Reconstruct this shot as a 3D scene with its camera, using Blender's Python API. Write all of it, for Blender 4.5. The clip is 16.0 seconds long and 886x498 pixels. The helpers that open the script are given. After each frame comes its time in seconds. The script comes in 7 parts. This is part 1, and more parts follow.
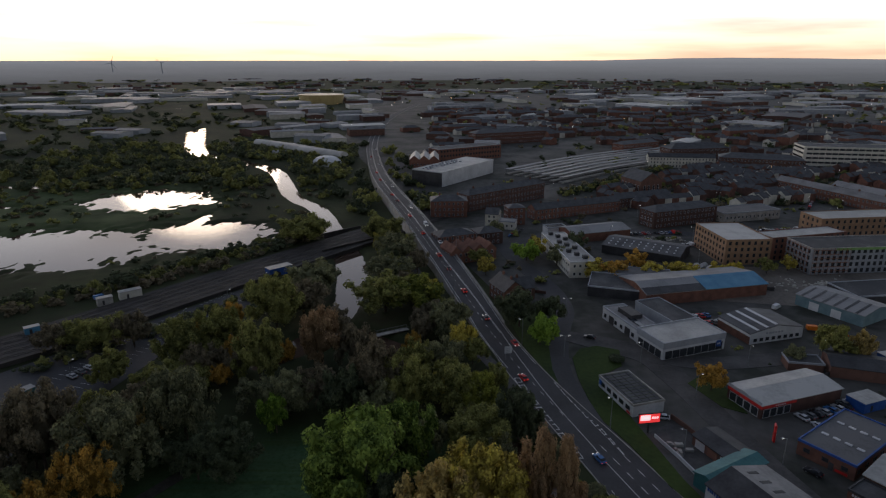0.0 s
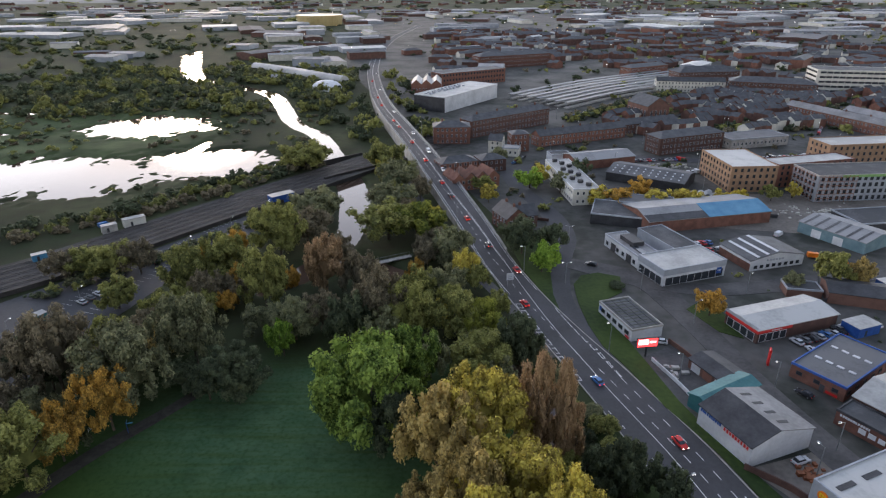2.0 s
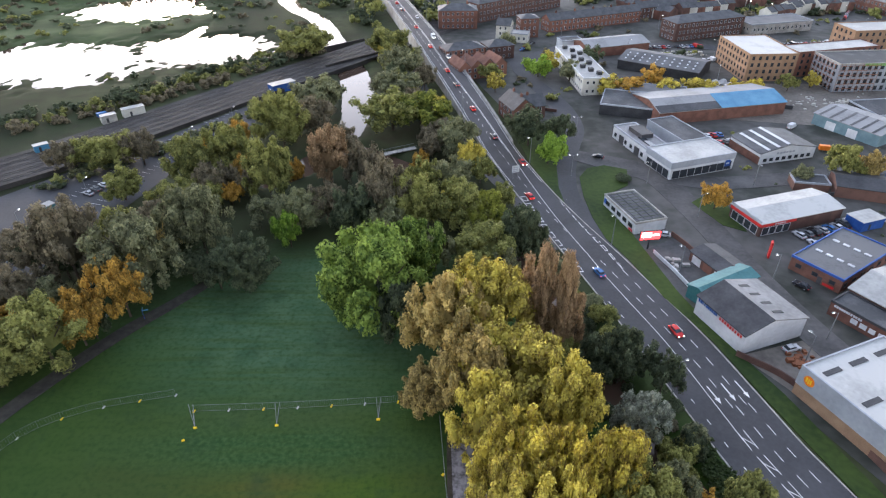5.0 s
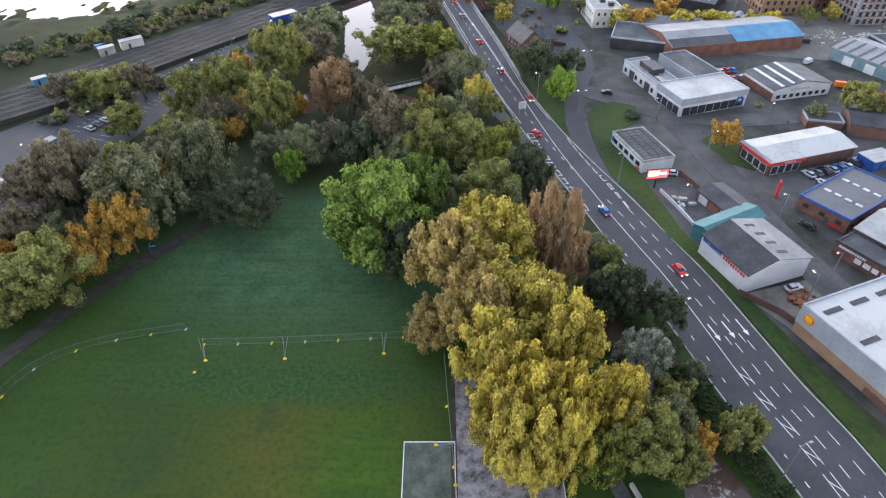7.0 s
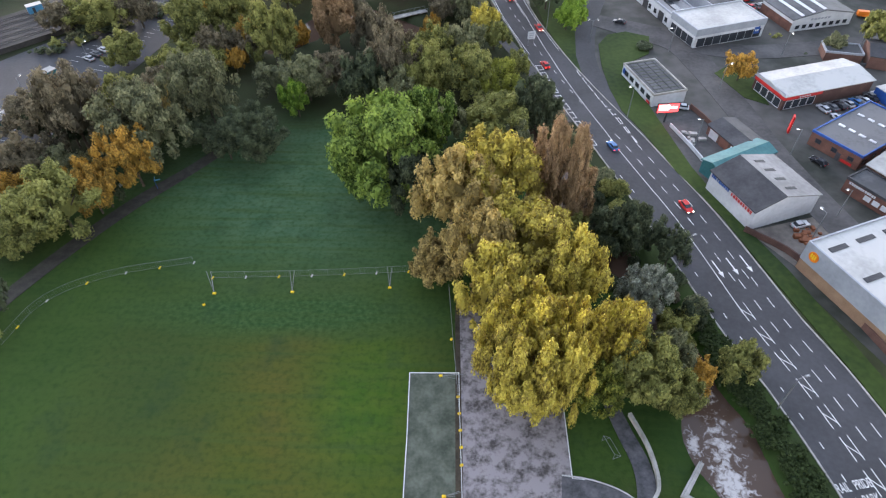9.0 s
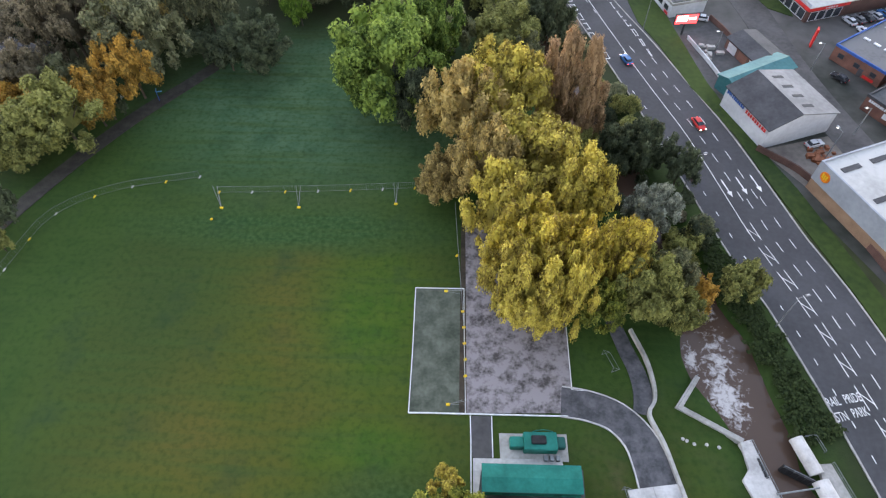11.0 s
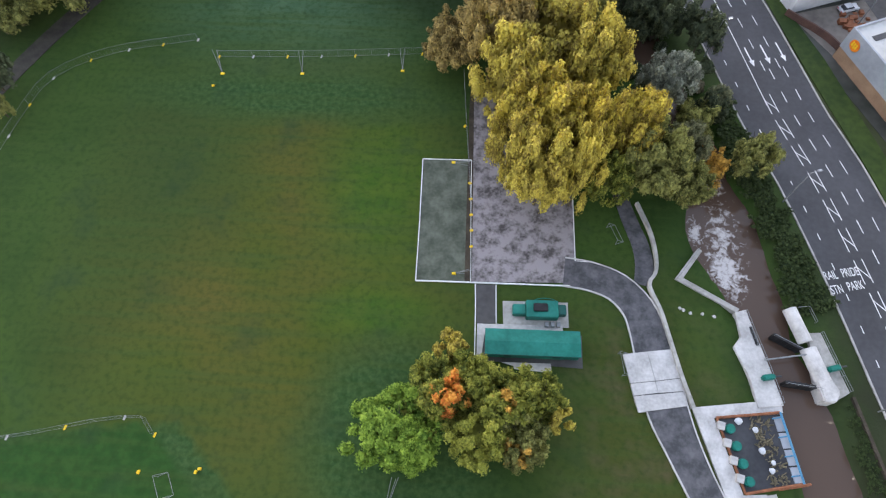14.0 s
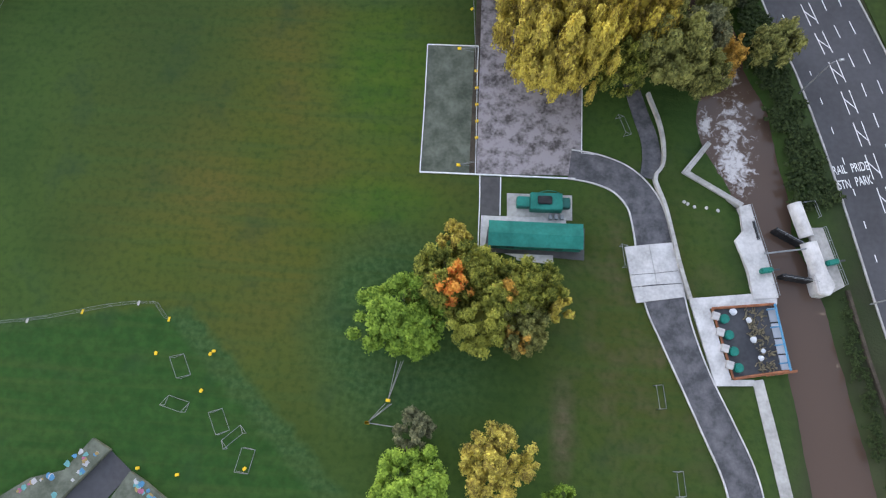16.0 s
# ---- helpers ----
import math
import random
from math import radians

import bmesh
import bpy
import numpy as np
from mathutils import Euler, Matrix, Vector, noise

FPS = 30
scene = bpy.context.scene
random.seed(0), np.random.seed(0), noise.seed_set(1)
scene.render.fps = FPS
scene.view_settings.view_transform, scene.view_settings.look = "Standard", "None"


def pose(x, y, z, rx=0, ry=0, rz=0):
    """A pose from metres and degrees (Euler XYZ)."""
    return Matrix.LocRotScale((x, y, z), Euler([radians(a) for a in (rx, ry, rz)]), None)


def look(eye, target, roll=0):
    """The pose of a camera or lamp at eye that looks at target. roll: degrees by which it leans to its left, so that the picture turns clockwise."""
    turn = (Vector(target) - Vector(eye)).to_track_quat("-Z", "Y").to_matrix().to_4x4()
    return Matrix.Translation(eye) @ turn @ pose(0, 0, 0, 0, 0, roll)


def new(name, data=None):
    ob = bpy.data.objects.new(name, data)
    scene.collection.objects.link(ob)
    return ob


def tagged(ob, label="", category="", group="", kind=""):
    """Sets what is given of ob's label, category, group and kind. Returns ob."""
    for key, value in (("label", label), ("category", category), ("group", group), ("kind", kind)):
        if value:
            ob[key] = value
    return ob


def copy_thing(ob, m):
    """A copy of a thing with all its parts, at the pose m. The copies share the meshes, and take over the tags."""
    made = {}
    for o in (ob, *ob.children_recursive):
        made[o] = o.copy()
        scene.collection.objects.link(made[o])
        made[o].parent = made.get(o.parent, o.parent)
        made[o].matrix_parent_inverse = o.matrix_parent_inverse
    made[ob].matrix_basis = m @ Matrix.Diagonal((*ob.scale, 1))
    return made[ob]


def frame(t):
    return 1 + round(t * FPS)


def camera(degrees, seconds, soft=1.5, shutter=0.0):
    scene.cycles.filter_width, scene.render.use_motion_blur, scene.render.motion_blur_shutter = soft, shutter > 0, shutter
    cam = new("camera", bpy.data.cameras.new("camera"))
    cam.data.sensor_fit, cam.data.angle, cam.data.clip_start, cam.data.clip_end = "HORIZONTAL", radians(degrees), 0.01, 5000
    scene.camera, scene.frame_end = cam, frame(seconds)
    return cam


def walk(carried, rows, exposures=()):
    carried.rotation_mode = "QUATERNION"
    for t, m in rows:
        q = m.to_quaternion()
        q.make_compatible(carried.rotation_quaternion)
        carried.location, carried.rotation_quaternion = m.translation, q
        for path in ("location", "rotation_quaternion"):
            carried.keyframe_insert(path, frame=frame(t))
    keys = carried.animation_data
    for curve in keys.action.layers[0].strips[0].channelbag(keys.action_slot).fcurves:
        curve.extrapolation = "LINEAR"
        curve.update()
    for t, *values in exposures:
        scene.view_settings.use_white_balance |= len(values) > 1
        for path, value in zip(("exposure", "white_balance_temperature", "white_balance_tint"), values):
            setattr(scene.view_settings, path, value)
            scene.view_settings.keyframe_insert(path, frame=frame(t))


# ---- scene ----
cam = camera(71.3, 16.0, soft=1.2)
PATH = [
(0.0, 73.00, -0.00, -0.00), (0.5, 71.54, 0.01, 0.05), (1.0, 70.06, 0.08, 0.08), (1.5, 68.15, 0.07, 0.17),
(2.0, 66.28, 0.11, 0.23), (2.5, 64.46, 0.15, 0.29), (3.0, 62.59, 0.07, 0.39), (3.5, 60.81, 0.08, 0.47),
(4.0, 59.27, 0.13, 0.53), (6.5, 52.00, 0.16, 1.12), (7.0, 50.57, 0.18, 1.26), (7.5, 49.14, 0.19, 1.40),
(8.0, 47.71, 0.24, 1.55), (8.5, 46.18, 0.28, 1.70), (9.0, 44.57, 0.30, 1.83), (11.5, 34.93, 0.37, 2.87),
(12.0, 33.06, 0.38, 3.08), (12.5, 31.12, 0.41, 3.24), (13.0, 29.19, 0.46, 3.36), (13.5, 27.31, 0.56, 3.37),
(14.0, 25.00, 0.61, 3.50), (14.5, 22.46, 0.64, 3.66), (15.0, 19.91, 0.69, 3.80), (15.5, 17.40, 0.76, 3.89),
(16.0, 14.99, 0.82, 4.08),
]
walk(cam, [(r[0], pose(0, 0, 100, *r[1:])) for r in PATH],
     exposures=[(0.0, -0.65, 6250, 14), (0.5, -0.45, 6250, 14), (1.0, -0.1, 6250, 14), (1.5, 0.72, 6250, 14), (2.0, 1.12, 6250, 14), (3.0, 1.55, 6250, 14), (4.0, 1.8, 6250, 14),
                (7.0, 2.05, 6300, 14), (9.0, 2.1, 6350, 14), (12.0, 2.1, 6500, 14), (16.0, 2.05, 6550, 14)])

# ---------------------------------------------------------------- light
SUN_AZ, SUN_EL = -0.38, 0.045     # radians: west of the view's first heading, just over the horizon
world = bpy.data.worlds.new("evening_sky")
scene.world = world
world.use_nodes = True
wn, wl = world.node_tree.nodes, world.node_tree.links
wn.clear()
sky = wn.new("ShaderNodeTexSky")
sky.sky_type, sky.sun_disc = "NISHITA", False
sky.sun_elevation, sky.sun_rotation = SUN_EL, SUN_AZ
sky.air_density, sky.dust_density, sky.ozone_density = 1.0, 2.5, 1.0
bg_clear = wn.new("ShaderNodeBackground")
bg_clear.inputs[1].default_value = 0.05
wl.new(sky.outputs[0], bg_clear.inputs[0])
# thin high cloud that takes the light of the whole sky
tc = wn.new("ShaderNodeTexCoord")
sep = wn.new("ShaderNodeSeparateXYZ")
wl.new(tc.outputs["Generated"], sep.inputs[0])
ramp = wn.new("ShaderNodeValToRGB")
for e, (p, c) in zip((ramp.color_ramp.elements[0], ramp.color_ramp.elements[1]), ((0.0, (1.0, 0.66, 0.42, 1)), (0.5, (0.17, 0.20, 0.26, 1)))):
    e.position, e.color = p, c
for p, c in ((0.03, (1.0, 0.82, 0.58, 1)), (0.07, (1.0, 0.95, 0.84, 1)), (0.14, (0.94, 0.95, 0.93, 1)), (0.28, (0.42, 0.46, 0.52, 1))):
    e = ramp.color_ramp.elements.new(p)
    e.color = c
wl.new(sep.outputs[2], ramp.inputs[0])
stretch = wn.new("ShaderNodeMapping")
stretch.inputs["Scale"].default_value = (2.2, 2.2, 26)
wl.new(tc.outputs["Generated"], stretch.inputs[0])
cloud = wn.new("ShaderNodeTexNoise")
cloud.inputs["Scale"].default_value, cloud.inputs["Detail"].default_value = 1.6, 5
wl.new(stretch.outputs[0], cloud.inputs["Vector"])
cr = wn.new("ShaderNodeMapRange")
cr.inputs[1].default_value, cr.inputs[2].default_value, cr.inputs[3].default_value, cr.inputs[4].default_value = 0.5, 0.72, 1.0, 0.6
wl.new(cloud.outputs[0], cr.inputs[0])
# the sunward half of the sky is the brighter one
facing = wn.new("ShaderNodeVectorMath")
facing.operation = "DOT_PRODUCT"
facing.inputs[1].default_value = (math.sin(SUN_AZ), math.cos(SUN_AZ), 0)
wl.new(tc.outputs["Generated"], facing.inputs[0])
half = wn.new("ShaderNodeMapRange")
half.inputs[1].default_value, half.inputs[2].default_value, half.inputs[3].default_value, half.inputs[4].default_value = -0.2, 0.95, 0.35, 1.0
wl.new(facing.outputs[1], half.inputs[0])
shade = wn.new("ShaderNodeMath")
shade.operation = "MULTIPLY"
wl.new(cr.outputs[0], shade.inputs[0])
wl.new(half.outputs[0], shade.inputs[1])
mixc = wn.new("ShaderNodeMix")
mixc.data_type, mixc.blend_type = "RGBA", "MULTIPLY"
mixc.inputs[0].default_value = 1.0
wl.new(ramp.outputs[0], mixc.inputs[6])
wl.new(shade.outputs[0], mixc.inputs[7])
bg_cloud = wn.new("ShaderNodeBackground")
bg_cloud.inputs[1].default_value = 2.6
wl.new(mixc.outputs[2], bg_cloud.inputs[0])
both = wn.new("ShaderNodeAddShader")
wl.new(bg_clear.outputs[0], both.inputs[0])
wl.new(bg_cloud.outputs[0], both.inputs[1])
wo = wn.new("ShaderNodeOutputWorld")
wl.new(both.outputs[0], wo.inputs[0])

sun = new("sun", bpy.data.lights.new("sun", "SUN"))
sun.data.energy, sun.data.angle, sun.data.color = 0.35, radians(14), (1.0, 0.78, 0.55)
sun.matrix_world = look((math.sin(SUN_AZ) * 1500, math.cos(SUN_AZ) * 1500, 200), (0, 0, 0))


# ---------------------------------------------------------------- materials
def mat(name, a, b, scale=0.5, rough=0.85, bump=0.15, fine=9.0, metal=0.0, vary=0.0, island=0.0, dist=0.05, spec=0.3, lo=0.5, hi=0.95):
    m = bpy.data.materials.new(name)
    m.use_nodes = True
    n, l = m.node_tree.nodes, m.node_tree.links
    bs = n["Principled BSDF"]
    geo = n.new("ShaderNodeTexCoord")
    n1, n2 = n.new("ShaderNodeTexNoise"), n.new("ShaderNodeTexNoise")
    n1.inputs["Scale"].default_value, n1.inputs["Detail"].default_value = scale, 4
    n2.inputs["Scale"].default_value, n2.inputs["Detail"].default_value = scale * fine, 3
    for q in (n1, n2):
        l.new(geo.outputs["Object"], q.inputs["Vector"])
    add = n.new("ShaderNodeMath"); add.operation = "MULTIPLY_ADD"
    add.inputs[1].default_value = 0.45
    l.new(n2.outputs[0], add.inputs[0])
    l.new(n1.outputs[0], add.inputs[2])
    last = add
    for node, out, amount in (("ShaderNodeObjectInfo", "Random", vary), ("ShaderNodeNewGeometry", "Random Per Island", island)):
        if amount:
            rnd = n.new(node)
            mul = n.new("ShaderNodeMath"); mul.operation = "MULTIPLY_ADD"
            mul.inputs[1].default_value = amount
            l.new(rnd.outputs[out], mul.inputs[0])
            l.new(last.outputs[0], mul.inputs[2])
            sub = n.new("ShaderNodeMath"); sub.operation = "SUBTRACT"
            sub.inputs[1].default_value = amount / 2
            l.new(mul.outputs[0], sub.inputs[0])
            last = sub
    rp = n.new("ShaderNodeMapRange")
    rp.inputs[1].default_value, rp.inputs[2].default_value = lo, hi
    l.new(last.outputs[0], rp.inputs[0])
    mx = n.new("ShaderNodeMix"); mx.data_type = "RGBA"
    mx.inputs[6].default_value, mx.inputs[7].default_value = (*a, 1), (*b, 1)
    l.new(rp.outputs[0], mx.inputs[0])
    l.new(mx.outputs[2], bs.inputs["Base Color"])
    bs.inputs["Roughness"].default_value, bs.inputs["Metallic"].default_value = rough, metal
    bs.inputs["Specular IOR Level"].default_value = spec
    if bump:
        bp = n.new("ShaderNodeBump")
        bp.inputs["Strength"].default_value, bp.inputs["Distance"].default_value = bump, dist
        l.new(n2.outputs[0], bp.inputs["Height"])
        l.new(bp.outputs[0], bs.inputs["Normal"])
    m.diffuse_color = (*a, 1)
    return m


def glow(name, c, strength):
    m = bpy.data.materials.new(name)
    m.use_nodes = True
    bs = m.node_tree.nodes["Principled BSDF"]
    bs.inputs["Base Color"].default_value = (*c, 1)
    bs.inputs["Emission Color"].default_value, bs.inputs["Emission Strength"].default_value = (*c, 1), strength
    return m


def leaf(name, a, b):
    a, b = (tuple(min(0.66, 1.68 * (0.95 * q + 0.05 * sum(c) / 3)) for q in c) for c in (a, b))
    m = mat(name, a, b, scale=2.6, rough=0.7, bump=0, fine=3, island=0.44, vary=0.2, spec=0.08, lo=0.48, hi=0.94)
    n, l = m.node_tree.nodes, m.node_tree.links
    bs = n["Principled BSDF"]
    tr, mx, out = n.new("ShaderNodeBsdfTranslucent"), n.new("ShaderNodeMixShader"), n["Material Output"]
    l.new(bs.inputs["Base Color"].links[0].from_socket, tr.inputs[0])
    mx.inputs[0].default_value = 0.3
    l.new(bs.outputs[0], mx.inputs[1])
    l.new(tr.outputs[0], mx.inputs[2])
    l.new(mx.outputs[0], out.inputs[0])
    return m


LEAF = {
    "yellow": leaf("yellow_leaves", (0.14, 0.10, 0.025), (0.48, 0.33, 0.042)),
    "gold": leaf("golden_leaves", (0.125, 0.096, 0.024), (0.47, 0.335, 0.055)),
    "tan": leaf("tan_leaves", (0.11, 0.085, 0.034), (0.34, 0.255, 0.085)),
    "green": leaf("fresh_green_leaves", (0.036, 0.062, 0.014), (0.165, 0.225, 0.042)),
    "lime": leaf("lime_green_leaves", (0.05, 0.095, 0.012), (0.19, 0.275, 0.035)),
    "olive": leaf("olive_leaves", (0.056, 0.062, 0.020), (0.20, 0.20, 0.058)),
    "sage": leaf("grey_green_leaves", (0.052, 0.057, 0.032), (0.17, 0.172, 0.088)),
    "silver": leaf("silvery_leaves", (0.10, 0.11, 0.085), (0.26, 0.27, 0.21)),
    "dark": leaf("dark_green_leaves", (0.026, 0.034, 0.020), (0.075, 0.090, 0.048)),
    "ivy": leaf("bramble_leaves", (0.010, 0.018, 0.007), (0.036, 0.050, 0.016)),
    "orange": leaf("orange_leaves", (0.13, 0.085, 0.02), (0.40, 0.235, 0.04)),
    "scarlet": leaf("red_orange_leaves", (0.35, 0.09, 0.02), (0.65, 0.20, 0.03)),
    "moss": leaf("moss_green_leaves", (0.045, 0.060, 0.012), (0.22, 0.225, 0.036)),
    "rust": leaf("rust_brown_leaves", (0.13, 0.085, 0.045), (0.28, 0.19, 0.105)),
    "brown": leaf("brown_twigs", (0.060, 0.052, 0.034), (0.16, 0.135, 0.085)),
}
BARK = mat("bark", (0.05, 0.04, 0.03), (0.13, 0.10, 0.075), 2, 0.9, 0.5)
GRASS = mat("grass", (0.016, 0.034, 0.006), (0.055, 0.085, 0.014), 0.035, 0.95, 0.4, fine=22)
TARMAC = mat("road_tarmac", (0.041, 0.041, 0.044), (0.068, 0.068, 0.073), 0.08, 0.8, 0.1, fine=14)
OLDTARMAC = mat("worn_tarmac", (0.047, 0.045, 0.045), (0.105, 0.101, 0.098), 0.10, 0.85, 0.15, fine=9)
PATCHY = mat("peeling_court_surface", (0.065, 0.056, 0.053), (0.28, 0.25, 0.252), 0.42, 0.7, 0.2, fine=5, lo=0.54, hi=0.80)
MOSSY = mat("mossy_tarmac", (0.048, 0.058, 0.040), (0.125, 0.138, 0.105), 0.35, 0.85, 0.2, fine=5)
FRESHTAR = mat("dark_tarmac_path", (0.045, 0.045, 0.048), (0.125, 0.12, 0.125), 0.45, 0.6, 0.1, fine=5, lo=0.55, hi=0.95)
CONC = mat("concrete", (0.34, 0.325, 0.31), (0.58, 0.56, 0.54), 0.35, 0.85, 0.15, fine=6)
OLDCONC = mat("weathered_concrete", (0.24, 0.23, 0.21), (0.46, 0.44, 0.41), 0.3, 0.9, 0.2, fine=6)
BALLAST = mat("rail_ballast", (0.03, 0.027, 0.025), (0.07, 0.064, 0.06), 0.1, 0.95, 0.3, fine=14)
YARD = mat("yard_dirt", (0.09, 0.08, 0.07), (0.22, 0.195, 0.17), 0.07, 0.95, 0.2, fine=10)
TOWN = mat("town_ground", (0.024, 0.028, 0.021), (0.10, 0.095, 0.09), 0.03, 0.85, 0.1, fine=7, lo=0.55, hi=0.9)
PAINT = mat("road_paint", (0.55, 0.55, 0.54), (0.82, 0.82, 0.80), 1.2, 0.7, 0, fine=6)
STEEL = mat("galvanised_steel", (0.16, 0.17, 0.175), (0.27, 0.28, 0.285), 1, 0.5, 0, metal=0.3)
RAILS = mat("rail_steel", (0.07, 0.062, 0.058), (0.13, 0.115, 0.105), 1, 0.55, 0, metal=0.3)
BRICK = mat("red_brick", (0.115, 0.055, 0.042), (0.22, 0.105, 0.075), 0.35, 0.9, 0.15, fine=14, vary=0.4)
BRICK_D = mat("sooty_brick", (0.08, 0.045, 0.038), (0.155, 0.085, 0.067), 0.3, 0.9, 0.15, fine=14, vary=0.4)
BRICK_O = mat("orange_brick", (0.22, 0.135, 0.085), (0.34, 0.22, 0.14), 0.3, 0.9, 0.1, fine=14)
SLATE = mat("slate", (0.035, 0.037, 0.042), (0.085, 0.088, 0.095), 0.3, 0.6, 0.2, fine=10, vary=0.3)
FELT = mat("roof_felt", (0.06, 0.062, 0.066), (0.14, 0.14, 0.145), 0.15, 0.85, 0.1, fine=9, vary=0.5)
METALROOF = mat("pale_metal_roof", (0.27, 0.27, 0.26), (0.44, 0.435, 0.42), 0.12, 0.55, 0.05, fine=8, vary=0.5)
GREYROOF = mat("grey_sheet_roof", (0.14, 0.14, 0.145), (0.25, 0.25, 0.255), 0.12, 0.6, 0.05, fine=8, vary=0.4)
WHITE = mat("white_cladding", (0.42, 0.43, 0.45), (0.62, 0.63, 0.65), 0.15, 0.5, 0.03, fine=7)
GREYCLAD = mat("grey_cladding", (0.24, 0.26, 0.29), (0.36, 0.38, 0.42), 0.15, 0.5, 0.03, fine=7, vary=0.3)
DARKCLAD = mat("dark_cladding", (0.025, 0.026, 0.03), (0.06, 0.06, 0.065), 0.2, 0.6, 0.05, fine=7)
CREAM = mat("cream_render", (0.42, 0.40, 0.35), (0.62, 0.60, 0.54), 0.2, 0.85, 0.05, fine=7, vary=0.4)
TEAL = mat("teal_sheet", (0.025, 0.11, 0.12), (0.06, 0.19, 0.195), 0.2, 0.55, 0.05, fine=7)
GREENPAINT = mat("green_paint", (0.0, 0.115, 0.085), (0.012, 0.19, 0.145), 0.4, 0.45, 0.03, fine=6)
DARKGREEN = mat("dark_green_paint", (0.006, 0.07, 0.055), (0.012, 0.10, 0.08), 0.4, 0.5, 0.03)
BLUE = mat("blue_sheet", (0.04, 0.17, 0.30), (0.09, 0.26, 0.40), 0.2, 0.5, 0.03)
DEEPBLUE = mat("deep_blue_paint", (0.01, 0.05, 0.22), (0.03, 0.10, 0.34), 0.6, 0.5, 0)
RED = mat("red_paint", (0.42, 0.015, 0.015), (0.62, 0.04, 0.035), 0.6, 0.45, 0)
ORANGE = mat("orange_paint", (0.62, 0.14, 0.01), (0.80, 0.24, 0.02), 0.6, 0.5, 0)
YELLOW = mat("yellow_plastic", (0.65, 0.42, 0.01), (0.85, 0.6, 0.03), 1, 0.6, 0)
BLACK = mat("black_timber", (0.01, 0.01, 0.011), (0.03, 0.03, 0.032), 0.8, 0.7, 0.1)
RUST = mat("rusty_steel", (0.16, 0.06, 0.03), (0.30, 0.12, 0.06), 0.8, 0.85, 0.2)
GLASS = mat("dark_glass", (0.02, 0.024, 0.03), (0.05, 0.056, 0.065), 0.4, 0.12, 0, spec=0.6)
RUBBER = mat("rubber", (0.012, 0.012, 0.012), (0.03, 0.03, 0.03), 1, 0.9, 0)
# dark path tarmac, with the shade of the trees put into its colour
SHADED_PATH = mat("shaded_tarmac_path", (0.030, 0.028, 0.024), (0.062, 0.057, 0.047), 0.5, 0.9, 0.2, fine=6)
SOIL = mat("bank_soil", (0.03, 0.024, 0.017), (0.075, 0.06, 0.042), 0.4, 0.95, 0.4, fine=8)
LAMP_WHITE = glow("white_lamp", (1.0, 0.93, 0.82), 3.5)
LAMP_AMBER = glow("amber_lamp", (1.0, 0.55, 0.2), 5.0)
SCREEN_RED = glow("red_screen", (0.95, 0.05, 0.05), 1.1)
SCREEN_WHITE = glow("white_screen", (1.0, 0.8, 0.78), 1.3)


# ---------------------------------------------------------------- mesh helpers
def mesh_from(name, verts, faces, material=None):
    me = bpy.data.meshes.new(name)
    me.from_pydata([tuple(map(float, v)) for v in verts], [], faces)
    if material:
        me.materials.append(material)
    return me


def box(bm, x0, y0, z0, x1, y1, z1):
    v = [bm.verts.new((x, y, z)) for z in (z0, z1) for y in (y0, y1) for x in (x0, x1)]
    for f in ((0, 2, 3, 1), (4, 5, 7, 6), (0, 1, 5, 4), (2, 6, 7, 3), (0, 4, 6, 2), (1, 3, 7, 5)):
        bm.faces.new([v[i] for i in f])


def prism(bm, pts, z0, z1):
    """A polygon drawn in plan, raised from z0 to z1."""
    lo, hi = [bm.verts.new((x, y, z0)) for x, y in pts], [bm.verts.new((x, y, z1)) for x, y in pts]
    area = sum(pts[i - 1][0] * pts[i][1] - pts[i][0] * pts[i - 1][1] for i in range(len(pts)))
    if area < 0:
        lo.reverse(), hi.reverse()
    bm.faces.new(hi)
    bm.faces.new(lo[::-1])
    for i in range(len(lo)):
        j = (i + 1) % len(lo)
        bm.faces.new((lo[i], lo[j], hi[j], hi[i]))


def beam(bm, a, b, r, r2=None, sides=6):
    a, b = Vector(a), Vector(b)
    r2 = r if r2 is None else r2
    q = (b - a).to_track_quat("Z", "Y")
    rings = []
    for p, rad in ((a, r), (b, r2)):
        rings.append([bm.verts.new(p + q @ Vector((rad * math.cos(2 * math.pi * i / sides), rad * math.sin(2 * math.pi * i / sides), 0))) for i in range(sides)])
    for i in range(sides):
        j = (i + 1) % sides
        bm.faces.new((rings[0][i], rings[0][j], rings[1][j], rings[1][i]))
    bm.faces.new(rings[0][::-1])
    bm.faces.new(rings[1])


def part(name, bm, material, parent=None, label="", m=None):
    if isinstance(bm, bmesh.types.BMesh):
        me = bpy.data.meshes.new(name)
        bm.to_mesh(me)
        bm.free()
        me.materials.append(material)
    else:
        me = bm
    ob = new(name, me)
    if parent is not None:
        ob.parent = parent
    if m is not None:
        ob.matrix_basis = m
    if label:
        ob["label"] = label
    return ob


def thing(name, label, category, m=None, group="", kind=""):
    ob = tagged(new(name), label, category, group, kind)
    ob.empty_display_size = 0.3
    if m is not None:
        ob.matrix_basis = m
    return ob


